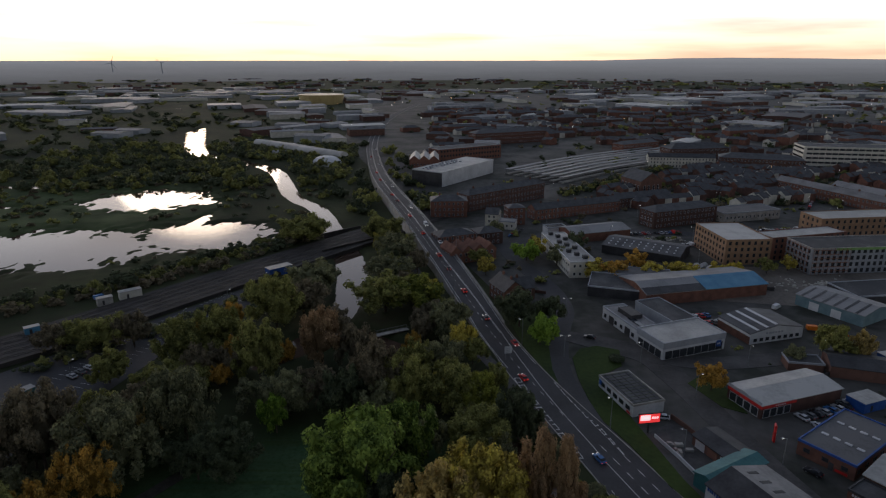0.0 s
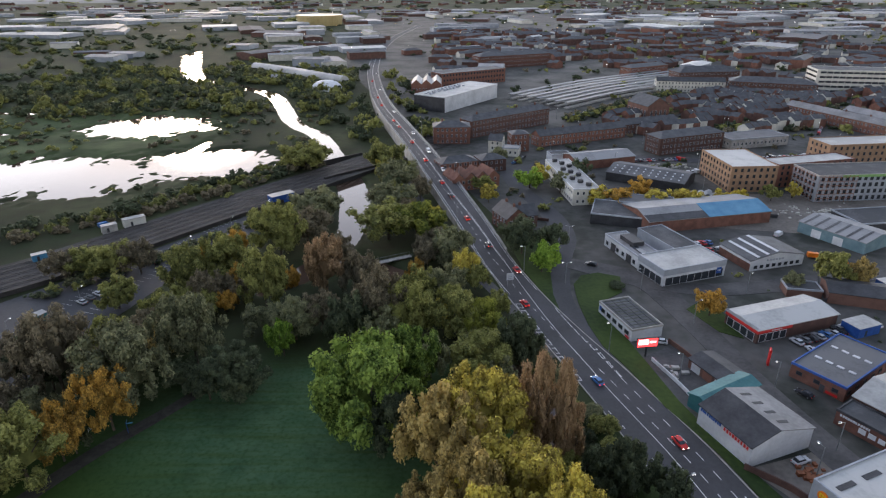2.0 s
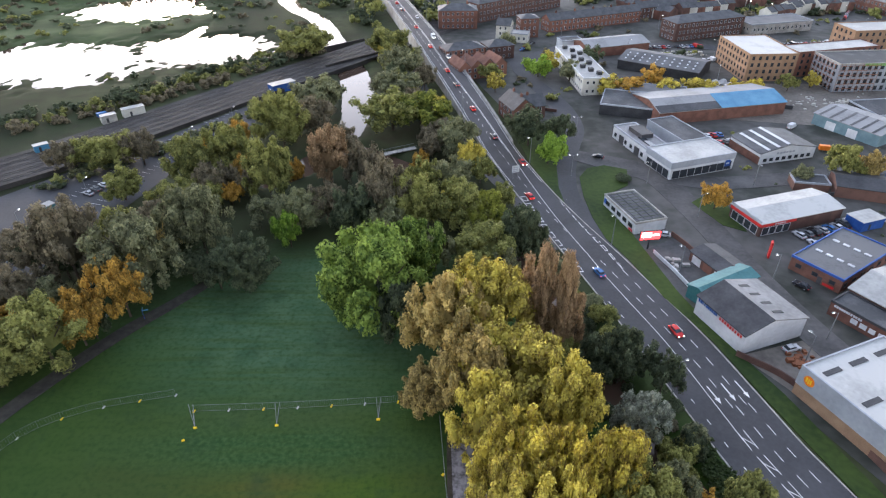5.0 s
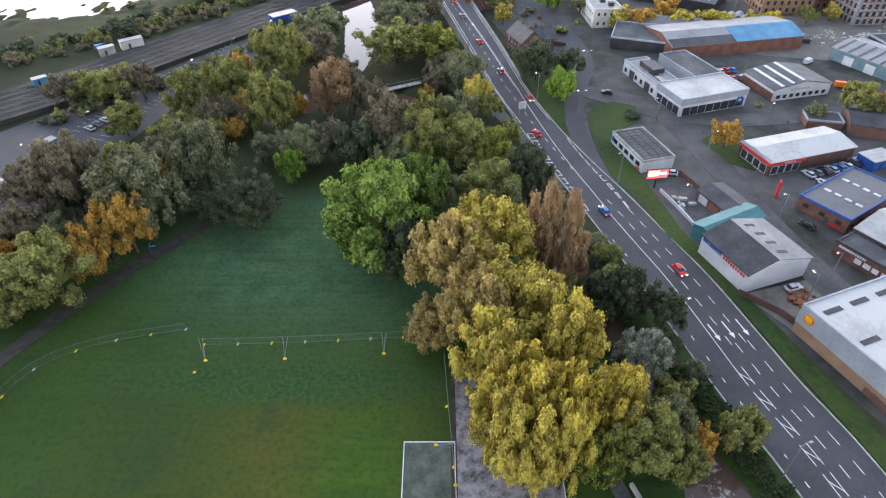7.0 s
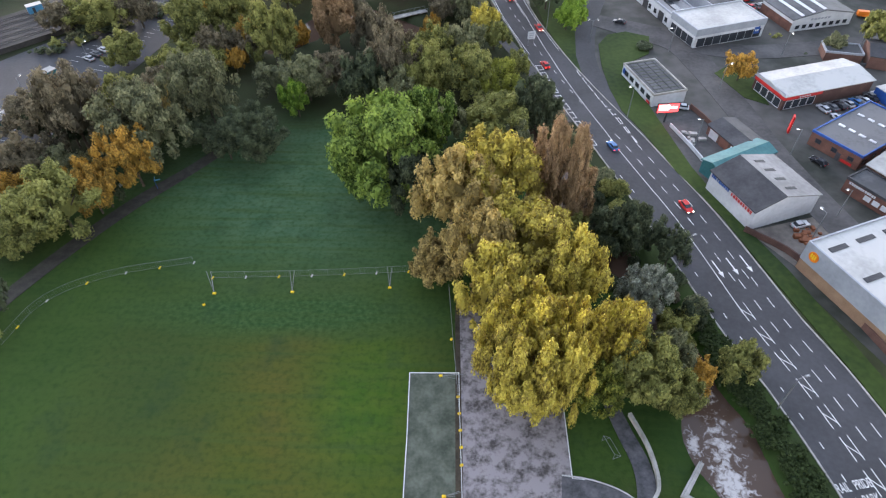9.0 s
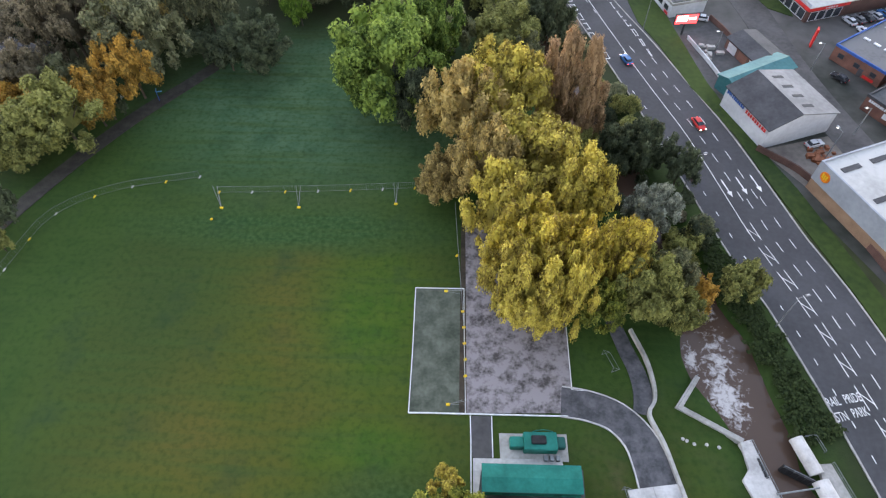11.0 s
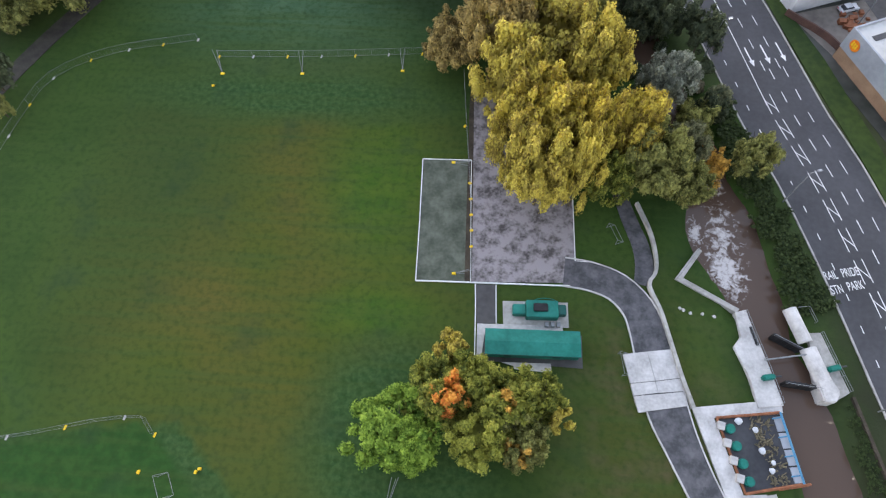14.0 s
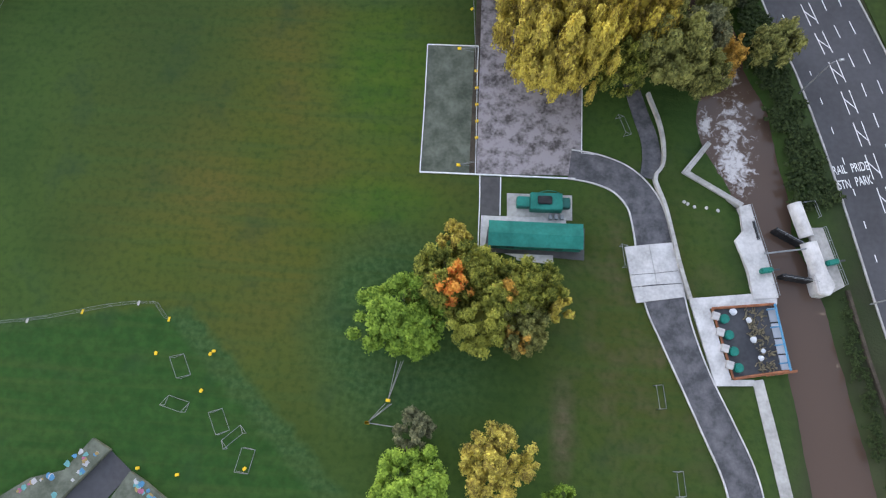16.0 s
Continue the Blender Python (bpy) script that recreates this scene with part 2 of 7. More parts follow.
def smooth(rows, step=4.0):
    """A glide through rows of numbers whose first two are a place in plan."""
    rows = [np.array(r, float) for r in rows]
    rows = [2 * rows[0] - rows[1]] + rows + [2 * rows[-1] - rows[-2]]
    out = []
    for i in range(1, len(rows) - 2):
        a, b, c, d = rows[i - 1:i + 3]
        n = max(1, int(np.linalg.norm((c - b)[:2]) / step))
        for k in range(n):
            t = k / n
            out.append(0.5 * (2 * b + (c - a) * t + (2 * a - 5 * b + 4 * c - d) * t * t + (3 * b - a - 3 * c + d) * t ** 3))
    out.append(rows[-2])
    return np.array(out)


def sides_of(line):
    d = np.gradient(line[:, :2], axis=0)
    d /= np.linalg.norm(d, axis=1)[:, None] + 1e-9
    return np.stack([d[:, 1], -d[:, 0]], 1)


def strip(bm, line, lo, hi, z0, z1):
    """A solid band along a line between two offsets to its right; offsets and heights may be arrays."""
    n = len(line)
    s = sides_of(line)
    lo, hi, z0, z1 = (np.broadcast_to(np.asarray(q, float), n) for q in (lo, hi, z0, z1))
    rows = []
    for i in range(n):
        a, b = line[i, :2] + s[i] * lo[i], line[i, :2] + s[i] * hi[i]
        rows.append([bm.verts.new((*p, z)) for p, z in ((a, z0[i]), (b, z0[i]), (b, z1[i]), (a, z1[i]))])
    for i in range(n - 1):
        for k in range(4):
            j = (k + 1) % 4
            bm.faces.new((rows[i][k], rows[i + 1][k], rows[i + 1][j], rows[i][j]))
    bm.faces.new(rows[0])
    bm.faces.new(rows[-1][::-1])


def sheet(name, pts, z, material, label, thick=0.3, category="ground"):
    bm = bmesh.new()
    prism(bm, pts, z - thick, z)
    bmesh.ops.recalc_face_normals(bm, faces=bm.faces)
    return tagged(part(name, bm, material), label, category, kind="structure")


# ---------------------------------------------------------------- ground and water
RIVER = smooth([(-371, 941, 22), (-282, 712, 20), (-210, 640, 14), (-160, 584, 14), (-117, 472, 13), (-88, 426, 12), (-69, 372, 13), (-50, 312, 15), (-43, 275, 14), (-42, 236, 10), (-50, 212, 12), (-62, 194, 9)], 5)
MILL = smooth([(-44, 226, 9), (-12, 200, 8), (12, 160, 8), (28, 120, 8), (40, 84, 6), (45.6, 70, 4.4), (46.6, 63, 4.6), (46.4, 56.5, 10.6), (46.8, 51.5, 11.8), (49.0, 45, 9.6), (51.2, 38, 7.2), (52.0, 32, 6.0), (53.6, 26, 7.6), (56.2, 19, 6.8), (57.7, 10, 7.8), (60.2, -8, 8.2), (66, -40, 9)], 2.0)
PONDS = ((-222, 458, 44, 36), (-196, 452, 26, 15), (-222, 332, 62, 36), (-270, 326, 74, 34), (-196, 305, 16, 14), (-146, 357, 40, 28), (-135, 372, 24, 18), (-160, 385, 5, 26), (-118, 366, 14, 6),
         (-330, 520, 30, 5), (-300, 560, 8, 26), (-345, 430, 40, 6), (-380, 505, 60, 7))
WATER_Z = -1.3


def near_line(line, x, y):
    d = np.full(x.shape, 1e9)
    for p in line:
        d = np.minimum(d, np.hypot(x - p[0], y - p[1]) - p[2] / 2)
    return d


def axis(lo, fine_lo, fine_hi, hi, step):
    v = list(np.arange(fine_lo, fine_hi + 0.01, step))
    s, x = step, fine_lo
    while x > lo:
        s *= 1.08
        x -= s
        v.insert(0, max(x, lo))
    s, x = step, fine_hi
    while x < hi:
        s *= 1.08
        x += s
        v.append(min(x, hi))
    return np.array(v)


gx, gy = axis(-4900, -330, 110, 4900, 2.2), axis(-4900, -50, 540, 4900, 2.2)
GX, GY = np.meshgrid(gx, gy)
ground_z = np.zeros(GX.shape)
wig = np.array([[noise.noise((x * 0.07, y * 0.07, 3.1)) + 0.7 * noise.noise((x * 0.19, y * 0.19, 9.0)) for x in gx] for y in gy])
reeds = np.array([[noise.noise((x * 0.33, y * 0.20, 5.5)) if -400 < x < -90 and 270 < y < 600 else 0.0 for x in gx] for y in gy])
pond = np.full(GX.shape, -9.0)
for px_, py_, ra, rb in PONDS:
    pond = np.maximum(pond, 1 - np.hypot((GX - px_) / ra, (GY - py_) / rb))
ground_z -= np.clip((pond + 0.42 + 0.34 * wig + 0.5 * reeds) * 3.2, 0, 1.7) * (pond > -0.6)
for line, deep in ((RIVER, 3.0), (MILL, 3.2)):
    dd = near_line(line, GX, GY) + 0.5 * wig
    ground_z = np.minimum(ground_z, -deep * np.clip(0.55 - dd / 3.6, 0, 1))
ground_z += 0.06 * wig
nx, ny = len(gx), len(gy)
verts = np.stack([GX, GY, ground_z], 2).reshape(-1, 3)
faces = [(j * nx + i, j * nx + i + 1, (j + 1) * nx + i + 1, (j + 1) * nx + i) for j in range(ny - 1) for i in range(nx - 1)]
me = mesh_from("ground", verts, faces, None)
# turf in the park, scrub and fields beyond: a soft change with the place
gm = bpy.data.materials.new("park_and_fields")
gm.use_nodes = True
gn, gl = gm.node_tree.nodes, gm.node_tree.links
gbs = gn["Principled BSDF"]
gbs.inputs["Roughness"].default_value, gbs.inputs["Specular IOR Level"].default_value = 0.95, 0.1
gtc = gn.new("ShaderNodeTexCoord")


def g_noise(scale, detail=4, squash=None):
    q = gn.new("ShaderNodeTexNoise")
    q.inputs["Scale"].default_value, q.inputs["Detail"].default_value = scale, detail
    if squash:
        mp = gn.new("ShaderNodeMapping")
        mp.inputs["Scale"].default_value = squash
        gl.new(gtc.outputs["Object"], mp.inputs[0])
        gl.new(mp.outputs[0], q.inputs["Vector"])
    else:
        gl.new(gtc.outputs["Object"], q.inputs["Vector"])
    return q.outputs[0]


def g_mix(fac, a, b, lo=0.4, hi=0.6):
    mr = gn.new("ShaderNodeMapRange")
    mr.inputs[1].default_value, mr.inputs[2].default_value = lo, hi
    gl.new(fac, mr.inputs[0])
    mx = gn.new("ShaderNodeMix"); mx.data_type = "RGBA"
    gl.new(mr.outputs[0], mx.inputs[0])
    for slot, q in ((6, a), (7, b)):
        if isinstance(q, tuple):
            mx.inputs[slot].default_value = (*q, 1)
        else:
            gl.new(q, mx.inputs[slot])
    return mx.outputs[2]


def g_far(centre, size):
    """Grows from 0 at a place to 1 at an ellipse round it, and on."""
    mp = gn.new("ShaderNodeMapping")
    mp.vector_type = "TEXTURE"
    mp.inputs["Location"].default_value, mp.inputs["Scale"].default_value = (*centre, 0), (*size, 1e6)
    gl.new(gtc.outputs["Object"], mp.inputs[0])
    ln = gn.new("ShaderNodeVectorMath"); ln.operation = "LENGTH"
    gl.new(mp.outputs[0], ln.inputs[0])
    ad = gn.new("ShaderNodeMath"); ad.operation = "MULTIPLY_ADD"
    ad.inputs[1].default_value = 0.45
    gl.new(g_noise(0.05), ad.inputs[0])
    gl.new(ln.outputs[1], ad.inputs[2])
    return ad.outputs[0]


def g_side(p, q):
    """Metres to the left of the way from p to q, with an uneven edge."""
    dx, dy = q[0] - p[0], q[1] - p[1]
    ln_ = math.hypot(dx, dy)
    dt = gn.new("ShaderNodeVectorMath"); dt.operation = "DOT_PRODUCT"
    dt.inputs[1].default_value = (-dy / ln_, dx / ln_, 0)
    gl.new(gtc.outputs["Object"], dt.inputs[0])
    ad = gn.new("ShaderNodeMath"); ad.operation = "SUBTRACT"
    ad.inputs[1].default_value = (-dy * p[0] + dx * p[1]) / ln_
    gl.new(dt.outputs[1], ad.inputs[0])
    jg = gn.new("ShaderNodeMath"); jg.operation = "MULTIPLY_ADD"
    jg.inputs[1].default_value = 3.0
    gl.new(g_noise(0.35, 5), jg.inputs[0])
    gl.new(ad.outputs[0], jg.inputs[2])
    return jg.outputs[0]


def g_least(a, b):
    mn = gn.new("ShaderNodeMath"); mn.operation = "MINIMUM"
    gl.new(a, mn.inputs[0]); gl.new(b, mn.inputs[1])
    return mn.outputs[0]


turf = g_mix(g_noise(0.06), (0.028, 0.056, 0.013), (0.044, 0.079, 0.016), 0.35, 0.65)
worn = g_mix(g_noise(0.05, 5), (0.062, 0.078, 0.013), (0.090, 0.080, 0.018), 0.35, 0.7)
turf = g_mix(g_far((-32, 42), (36, 44)), worn, turf, 0.7, 1.5)
fresh = g_mix(g_noise(0.3, 5), (0.040, 0.086, 0.011), (0.066, 0.104, 0.015), 0.35, 0.7)
turf = g_mix(g_far((-17, 58), (13, 19)), fresh, turf, 0.55, 1.45)
turf = g_mix(g_far((-14, 34), (12, 5)), fresh, turf, 0.6, 1.5)
turf = g_mix(g_far((-58, 62), (16, 26)), (0.040, 0.062, 0.016), turf, 0.4, 1.6)
lush = g_mix(g_noise(0.5, 5), (0.018, 0.055, 0.012), (0.028, 0.074, 0.016), 0.35, 0.65)
thin = g_mix(g_noise(0.22, 5), (0.050, 0.062, 0.014), (0.085, 0.070, 0.034), 0.45, 0.75)
turf = g_mix(g_far((30, 14), (16, 30)), thin, turf, 0.6, 1.5)
rank = g_mix(g_noise(1.1, 6), (0.025, 0.060, 0.017), (0.050, 0.092, 0.030), 0.36, 0.68)
turf = g_mix(g_far((-9, 13), (16, 17)), rank, turf, 0.95, 1.4)
rim = g_side((-19.7, -13.7), (-49.5, 13.9))
play = g_least(rim, g_side((-49.5, 13.6), (-75, 8.2)))
turf = g_mix(g_least(g_side((-14.5, -13.7), (-46, 15.5)), g_side((-40, 14), (-75, 10))), turf, rank, 0.8, 2.2)
turf = g_mix(play, turf, lush, 0.9, 2.4)
bare = g_mix(g_noise(0.4, 5), (0.070, 0.066, 0.030), (0.105, 0.088, 0.050), 0.4, 0.7)
turf = g_mix(g_far((17.2, -1.5), (2.0, 8.0)), bare, turf, 0.55, 1.5)
turf = g_mix(g_far((-34, 79), (30, 6)), rank, turf, 0.75, 1.6)
dull = g_mix(g_noise(0.2, 5), (0.044, 0.092, 0.044), (0.068, 0.120, 0.060), 0.35, 0.7)
turf = g_mix(g_far((-36, 122), (42, 32)), dull, turf, 0.8, 1.5)
turf = g_mix(g_noise(0.35, 3, (0.10, 1.8, 1)), turf, (0.044, 0.074, 0.018), 0.46, 0.85)
turf = g_mix(g_noise(0.9, 3), turf, (0.020, 0.045, 0.010), 0.45, 0.95)
turf = g_mix(g_noise(0.12, 6), turf, (0.022, 0.045, 0.020), 0.55, 0.95)
wild = g_mix(g_noise(0.012, 6), (0.022, 0.029, 0.014), (0.060, 0.070, 0.032), 0.35, 0.65)
wild = g_mix(g_noise(0.15, 4), wild, (0.030, 0.030, 0.018), 0.45, 0.8)
marsh = g_mix(g_noise(0.04, 5), (0.045, 0.062, 0.026), (0.085, 0.112, 0.048), 0.35, 0.65)
wild = g_mix(g_far((-290, 430), (130, 110)), marsh, wild, 0.9, 1.4)
col = g_mix(g_far((-30, 40), (85, 105)), turf, wild, 1.15, 1.4)
gl.new(col, gbs.inputs["Base Color"])
gb = gn.new("ShaderNodeBump")
gb.inputs["Strength"].default_value, gb.inputs["Distance"].default_value = 0.5, 0.15
gl.new(g_noise(2.5, 4), gb.inputs["Height"])
gl.new(gb.outputs[0], gbs.inputs["Normal"])
me.materials.append(gm)
me.polygons.foreach_set("use_smooth", [True] * len(me.polygons))
tagged(new("ground", me), "green park grass fading into dark marsh and scrub", "ground", kind="structure")


def height(x, y):
    i = min(max(int(np.searchsorted(gx, x)) - 1, 0), nx - 2)
    j = min(max(int(np.searchsorted(gy, y)) - 1, 0), ny - 2)
    return float(ground_z[j:j + 2, i:i + 2].min())


wm = bpy.data.materials.new("river_water")
wm.use_nodes = True
n, l = wm.node_tree.nodes, wm.node_tree.links
bs = n["Principled BSDF"]
bs.inputs["Roughness"].default_value, bs.inputs["IOR"].default_value = 0.06, 1.34
wtc = n.new("ShaderNodeTexCoord")
nz = n.new("ShaderNodeTexNoise"); nz.inputs["Scale"].default_value, nz.inputs["Detail"].default_value, nz.inputs["Distortion"].default_value = 1.0, 10, 0.9
l.new(wtc.outputs["Object"], nz.inputs["Vector"])
mp = n.new("ShaderNodeMapping"); mp.vector_type = "TEXTURE"
mp.inputs["Location"].default_value, mp.inputs["Scale"].default_value = (46.2, 45.6, WATER_Z), (3.2, 5.6, 100)
mp.inputs["Rotation"].default_value = (0, 0, 0.25)
l.new(wtc.outputs["Object"], mp.inputs[0])
ln = n.new("ShaderNodeVectorMath"); ln.operation = "LENGTH"
l.new(mp.outputs[0], ln.inputs[0])
nearest = ln.outputs[1]
for centre, size, extra in (((41.6, 53.0), (1.6, 3.2), 0.15), ((46.0, 63.5), (2.6, 3.0), 0.15), ((46.6, 52.5), (6.5, 13.0), 0.55)):    # the spill at the weir's end, and froth drifting over the pool
    m2 = n.new("ShaderNodeMapping"); m2.vector_type = "TEXTURE"
    m2.inputs["Location"].default_value, m2.inputs["Scale"].default_value = (*centre, WATER_Z), (*size, 100)
    l.new(wtc.outputs["Object"], m2.inputs[0])
    l2 = n.new("ShaderNodeVectorMath"); l2.operation = "LENGTH"
    l.new(m2.outputs[0], l2.inputs[0])
    a2 = n.new("ShaderNodeMath"); a2.inputs[1].default_value = extra
    l.new(l2.outputs[1], a2.inputs[0])
    mn = n.new("ShaderNodeMath"); mn.operation = "MINIMUM"
    l.new(nearest, mn.inputs[0]); l.new(a2.outputs[0], mn.inputs[1])
    nearest = mn.outputs[0]
ma = n.new("ShaderNodeMath"); ma.operation = "MULTIPLY_ADD"; ma.inputs[1].default_value = -0.42
l.new(nearest, ma.inputs[0]); l.new(nz.outputs[0], ma.inputs[2])
mr = n.new("ShaderNodeMapRange"); mr.inputs[1].default_value, mr.inputs[2].default_value, mr.inputs[4].default_value = 0.10, 0.36, 0.8
l.new(ma.outputs[0], mr.inputs[0])
mx = n.new("ShaderNodeMix"); mx.data_type = "RGBA"
mx.inputs[6].default_value, mx.inputs[7].default_value = (0.088, 0.057, 0.041, 1), (0.62, 0.58, 0.56, 1)
l.new(mr.outputs[0], mx.inputs[0]); l.new(mx.outputs[2], bs.inputs["Base Color"])
rr = n.new("ShaderNodeMapRange"); rr.inputs[3].default_value, rr.inputs[4].default_value = 0.06, 0.7
l.new(mr.outputs[0], rr.inputs[0]); l.new(rr.outputs[0], bs.inputs["Roughness"])
rip = n.new("ShaderNodeTexNoise"); rip.inputs["Scale"].default_value, rip.inputs["Detail"].default_value = 1.4, 3
l.new(wtc.outputs["Object"], rip.inputs["Vector"])
bp = n.new("ShaderNodeBump"); bp.inputs["Strength"].default_value, bp.inputs["Distance"].default_value = 0.12, 0.05
l.new(rip.outputs[0], bp.inputs["Height"]); l.new(bp.outputs[0], bs.inputs["Normal"])
bm = bmesh.new()
prism(bm, [(-620, -60), (90, -60), (90, 620), (-100, 980), (-620, 980)], WATER_Z - 0.2, WATER_Z)
tagged(part("water", bm, wm), "brown river and flooded marsh water with weir foam", "water", kind="structure")

# far plain rising to low hills, their distance haze put in as emission
hv, hf = [], []
RINGS = ((3300, -1.0), (3800, 24.0), (4200, 48.0), (4500, 72.0), (4700, 1.0), (4800, -5.0))
for k in range(361):
    a = radians(k)
    h1 = 97 + 3 * noise.noise((math.cos(a) * 9, math.sin(a) * 9, 0)) + 1.5 * noise.noise((math.cos(a) * 60, math.sin(a) * 60, 2))
    h1 += 16 * math.exp(-((k - 67) / 6.0) ** 2) + 9 * math.exp(-((k - 56) / 12.0) ** 2)
    for q, (r, z) in enumerate(RINGS):
        z = h1 if q == 4 else z + (2.5 * noise.noise((math.cos(a) * 30, math.sin(a) * 30, q * 5.0)) if 0 < q < 4 else 0)
        hv.append((math.cos(a) * r, math.sin(a) * r, z))
n_r = len(RINGS)
for k in range(360):
    for q in range(n_r - 1):
        hf.append((n_r * k + q, n_r * k + n_r + q, n_r * k + n_r + 1 + q, n_r * k + 1 + q))
HILL_HAZE = mat("far_hills_haze_glow", (0.03, 0.035, 0.035), (0.07, 0.075, 0.075), 0.002, 1.0, 0, fine=14)
n, l = HILL_HAZE.node_tree.nodes, HILL_HAZE.node_tree.links
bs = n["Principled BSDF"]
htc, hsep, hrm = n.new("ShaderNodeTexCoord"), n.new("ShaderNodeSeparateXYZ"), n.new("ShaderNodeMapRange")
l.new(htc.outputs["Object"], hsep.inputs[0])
# painted haze: the glow strengthens from the foot to the crest
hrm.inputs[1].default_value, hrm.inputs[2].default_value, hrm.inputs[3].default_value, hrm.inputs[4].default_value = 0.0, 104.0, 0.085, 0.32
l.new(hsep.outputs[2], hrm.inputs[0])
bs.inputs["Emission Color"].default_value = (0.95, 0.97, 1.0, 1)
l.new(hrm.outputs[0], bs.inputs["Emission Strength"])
tagged(new("backdrop", mesh_from("backdrop", hv, hf, HILL_HAZE)), "far plain and low blue hills along the horizon with haze painted as glow", "hills", kind="structure")

# ---------------------------------------------------------------- main road
ROAD = smooth([(97, -60, 0.08, 16.6), (84.2, -10, 0.08, 16.8), (77.4, 15.6, 0.08, 16.8), (70.9, 46, 0.08, 16.8), (65.8, 66, 0.08, 16.9), (61.9, 77, 0.08, 17), (58.1, 91, 0.08, 17.2), (53, 110, 0.08, 17), (47.6, 127, 0.08, 15.8), (42.3, 143, 0.08, 15),
               (36.2, 160, 0.08, 13.6), (31.4, 175, 0.1, 12.2), (27.2, 188, 0.2, 12), (22.9, 204, 0.4, 11.4), (18.6, 220, 0.8, 11.8), (8.9, 262, 2.8, 12.8), (-10.6, 340, 6.5, 13.4),
               (-27.2, 408, 6.6, 13.4), (-49.7, 502, 6, 12.6), (-69, 620, 3, 12), (-88, 777, 0.4, 12), (-97, 970, 0.2, 12), (-93, 1190, 0.2, 12), (-60, 1500, 0.2, 12)], 4.0)
bm = bmesh.new()
W = ROAD[:, 3]
strip(bm, ROAD, -W / 2, W / 2, np.minimum(ROAD[:, 2] - 1.0, -0.2), ROAD[:, 2])
tagged(part("road", bm, TARMAC), "grey tarmac main road rising onto a flyover", "road", kind="structure")
for name, side in (("kerb_west", -1), ("kerb_east", 1)):
    bm = bmesh.new()
    a, b = (W / 2 * side, (W / 2 + 0.3) * side)
    strip(bm, ROAD, np.minimum(a, b), np.maximum(a, b), -0.3, ROAD[:, 2] + 0.13)
    tagged(part(name, bm, OLDCONC), "pale concrete kerb along the main road", "kerb", kind="structure")
up = ROAD[ROAD[:, 2] > 0.9]
for side, nm in ((-1, "parapet_west"), (1, "parapet_east")):
    bm = bmesh.new()
    o = up[:, 3] / 2 * side
    a, b = o + 0.3 * side, o + 0.7 * side
    strip(bm, up, np.minimum(a, b), np.maximum(a, b), -1.0, up[:, 2] + 0.55)
    tagged(part(nm, bm, OLDCONC), "weathered concrete flyover wall and parapet", "wall", kind="structure")
    bm = bmesh.new()
    c = o + 0.5 * side
    strip(bm, up, c - 0.05, c + 0.05, up[:, 2] + 1.0, up[:, 2] + 1.1)
    for i in range(0, len(up), 1):
        s = sides_of(up)[i]
        q = up[i, :2] + s * c[i]
        box(bm, q[0] - 0.05, q[1] - 0.05, up[i, 2] + 0.5, q[0] + 0.05, q[1] + 0.05, up[i, 2] + 1.05)
    tagged(part("guard_rail", bm, STEEL), "galvanised guard rail along the flyover parapet", "rail", kind="structure")

# road lines
arc = np.concatenate([[0], np.cumsum(np.linalg.norm(np.diff(ROAD[:, :2], axis=0), axis=1))])


def at_arc(s):
    return np.array([np.interp(s, arc, ROAD[:, k]) for k in range(4)])


def arc_of_y(y):
    return float(np.interp(y, ROAD[:, 1], arc))


def mark(bm, s0, s1, off0, off1, width=0.16):
    """A painted bar from one place along the road to another; offsets from the east kerb, westwards."""
    n = max(2, int((s1 - s0) / 4) + 1)
    pts = []
    for k in range(n):
        f = k / (n - 1)
        q = at_arc(s0 + (s1 - s0) * f)
        d = at_arc(s0 + (s1 - s0) * f + 0.5)[:2] - q[:2]
        d /= np.linalg.norm(d)
        r = np.array([d[1], -d[0]])
        c = q[:2] + r * (q[3] / 2 - (off0 + (off1 - off0) * f))
        pts.append((c, r, q[2]))
    vs = []
    if abs(s1 - s0) < 0.8:
        (c0, r, z), (c1, _, _) = pts[0], pts[-1]
        d = np.array([-r[1], r[0]]) * width / 2
        quad = [c0 - d, c1 - d, c1 + d, c0 + d]
        bm.faces.new([bm.verts.new((*p, z + 0.02)) for p in quad])
        return
    for c, r, z in pts:
        vs.append((bm.verts.new((*(c - r * width / 2), z + 0.02)), bm.verts.new((*(c + r * width / 2), z + 0.02))))
    for k in range(n - 1):
        bm.faces.new((vs[k][0], vs[k][1], vs[k + 1][1], vs[k + 1][0]))


def line_thing(label, bm):
    bmesh.ops.recalc_face_normals(bm, faces=bm.faces)
    for f in bm.faces:
        if f.normal.z < 0:
            f.normal_flip()
    tagged(part("road_marking", bm, PAINT), label, "road marking", group="road markings", kind="structure")


def dashes(y0, y1, off, on=2.2, gap=3.8, off_end=None):
    bm = bmesh.new()
    s, e = arc_of_y(y0), arc_of_y(y1)
    t0 = s
    while s < e:
        f = (s - t0) / (e - t0)
        o = off + ((off if off_end is None else off_end) - off) * f
        mark(bm, s, s + on, o, o)
        s += on + gap
    line_thing("white dashed lane line", bm)


def solid(y0, y1, a, b, width=0.16):
    bm = bmesh.new()
    mark(bm, arc_of_y(y0), arc_of_y(y1), a, b, width)
    line_thing("white solid road line", bm)


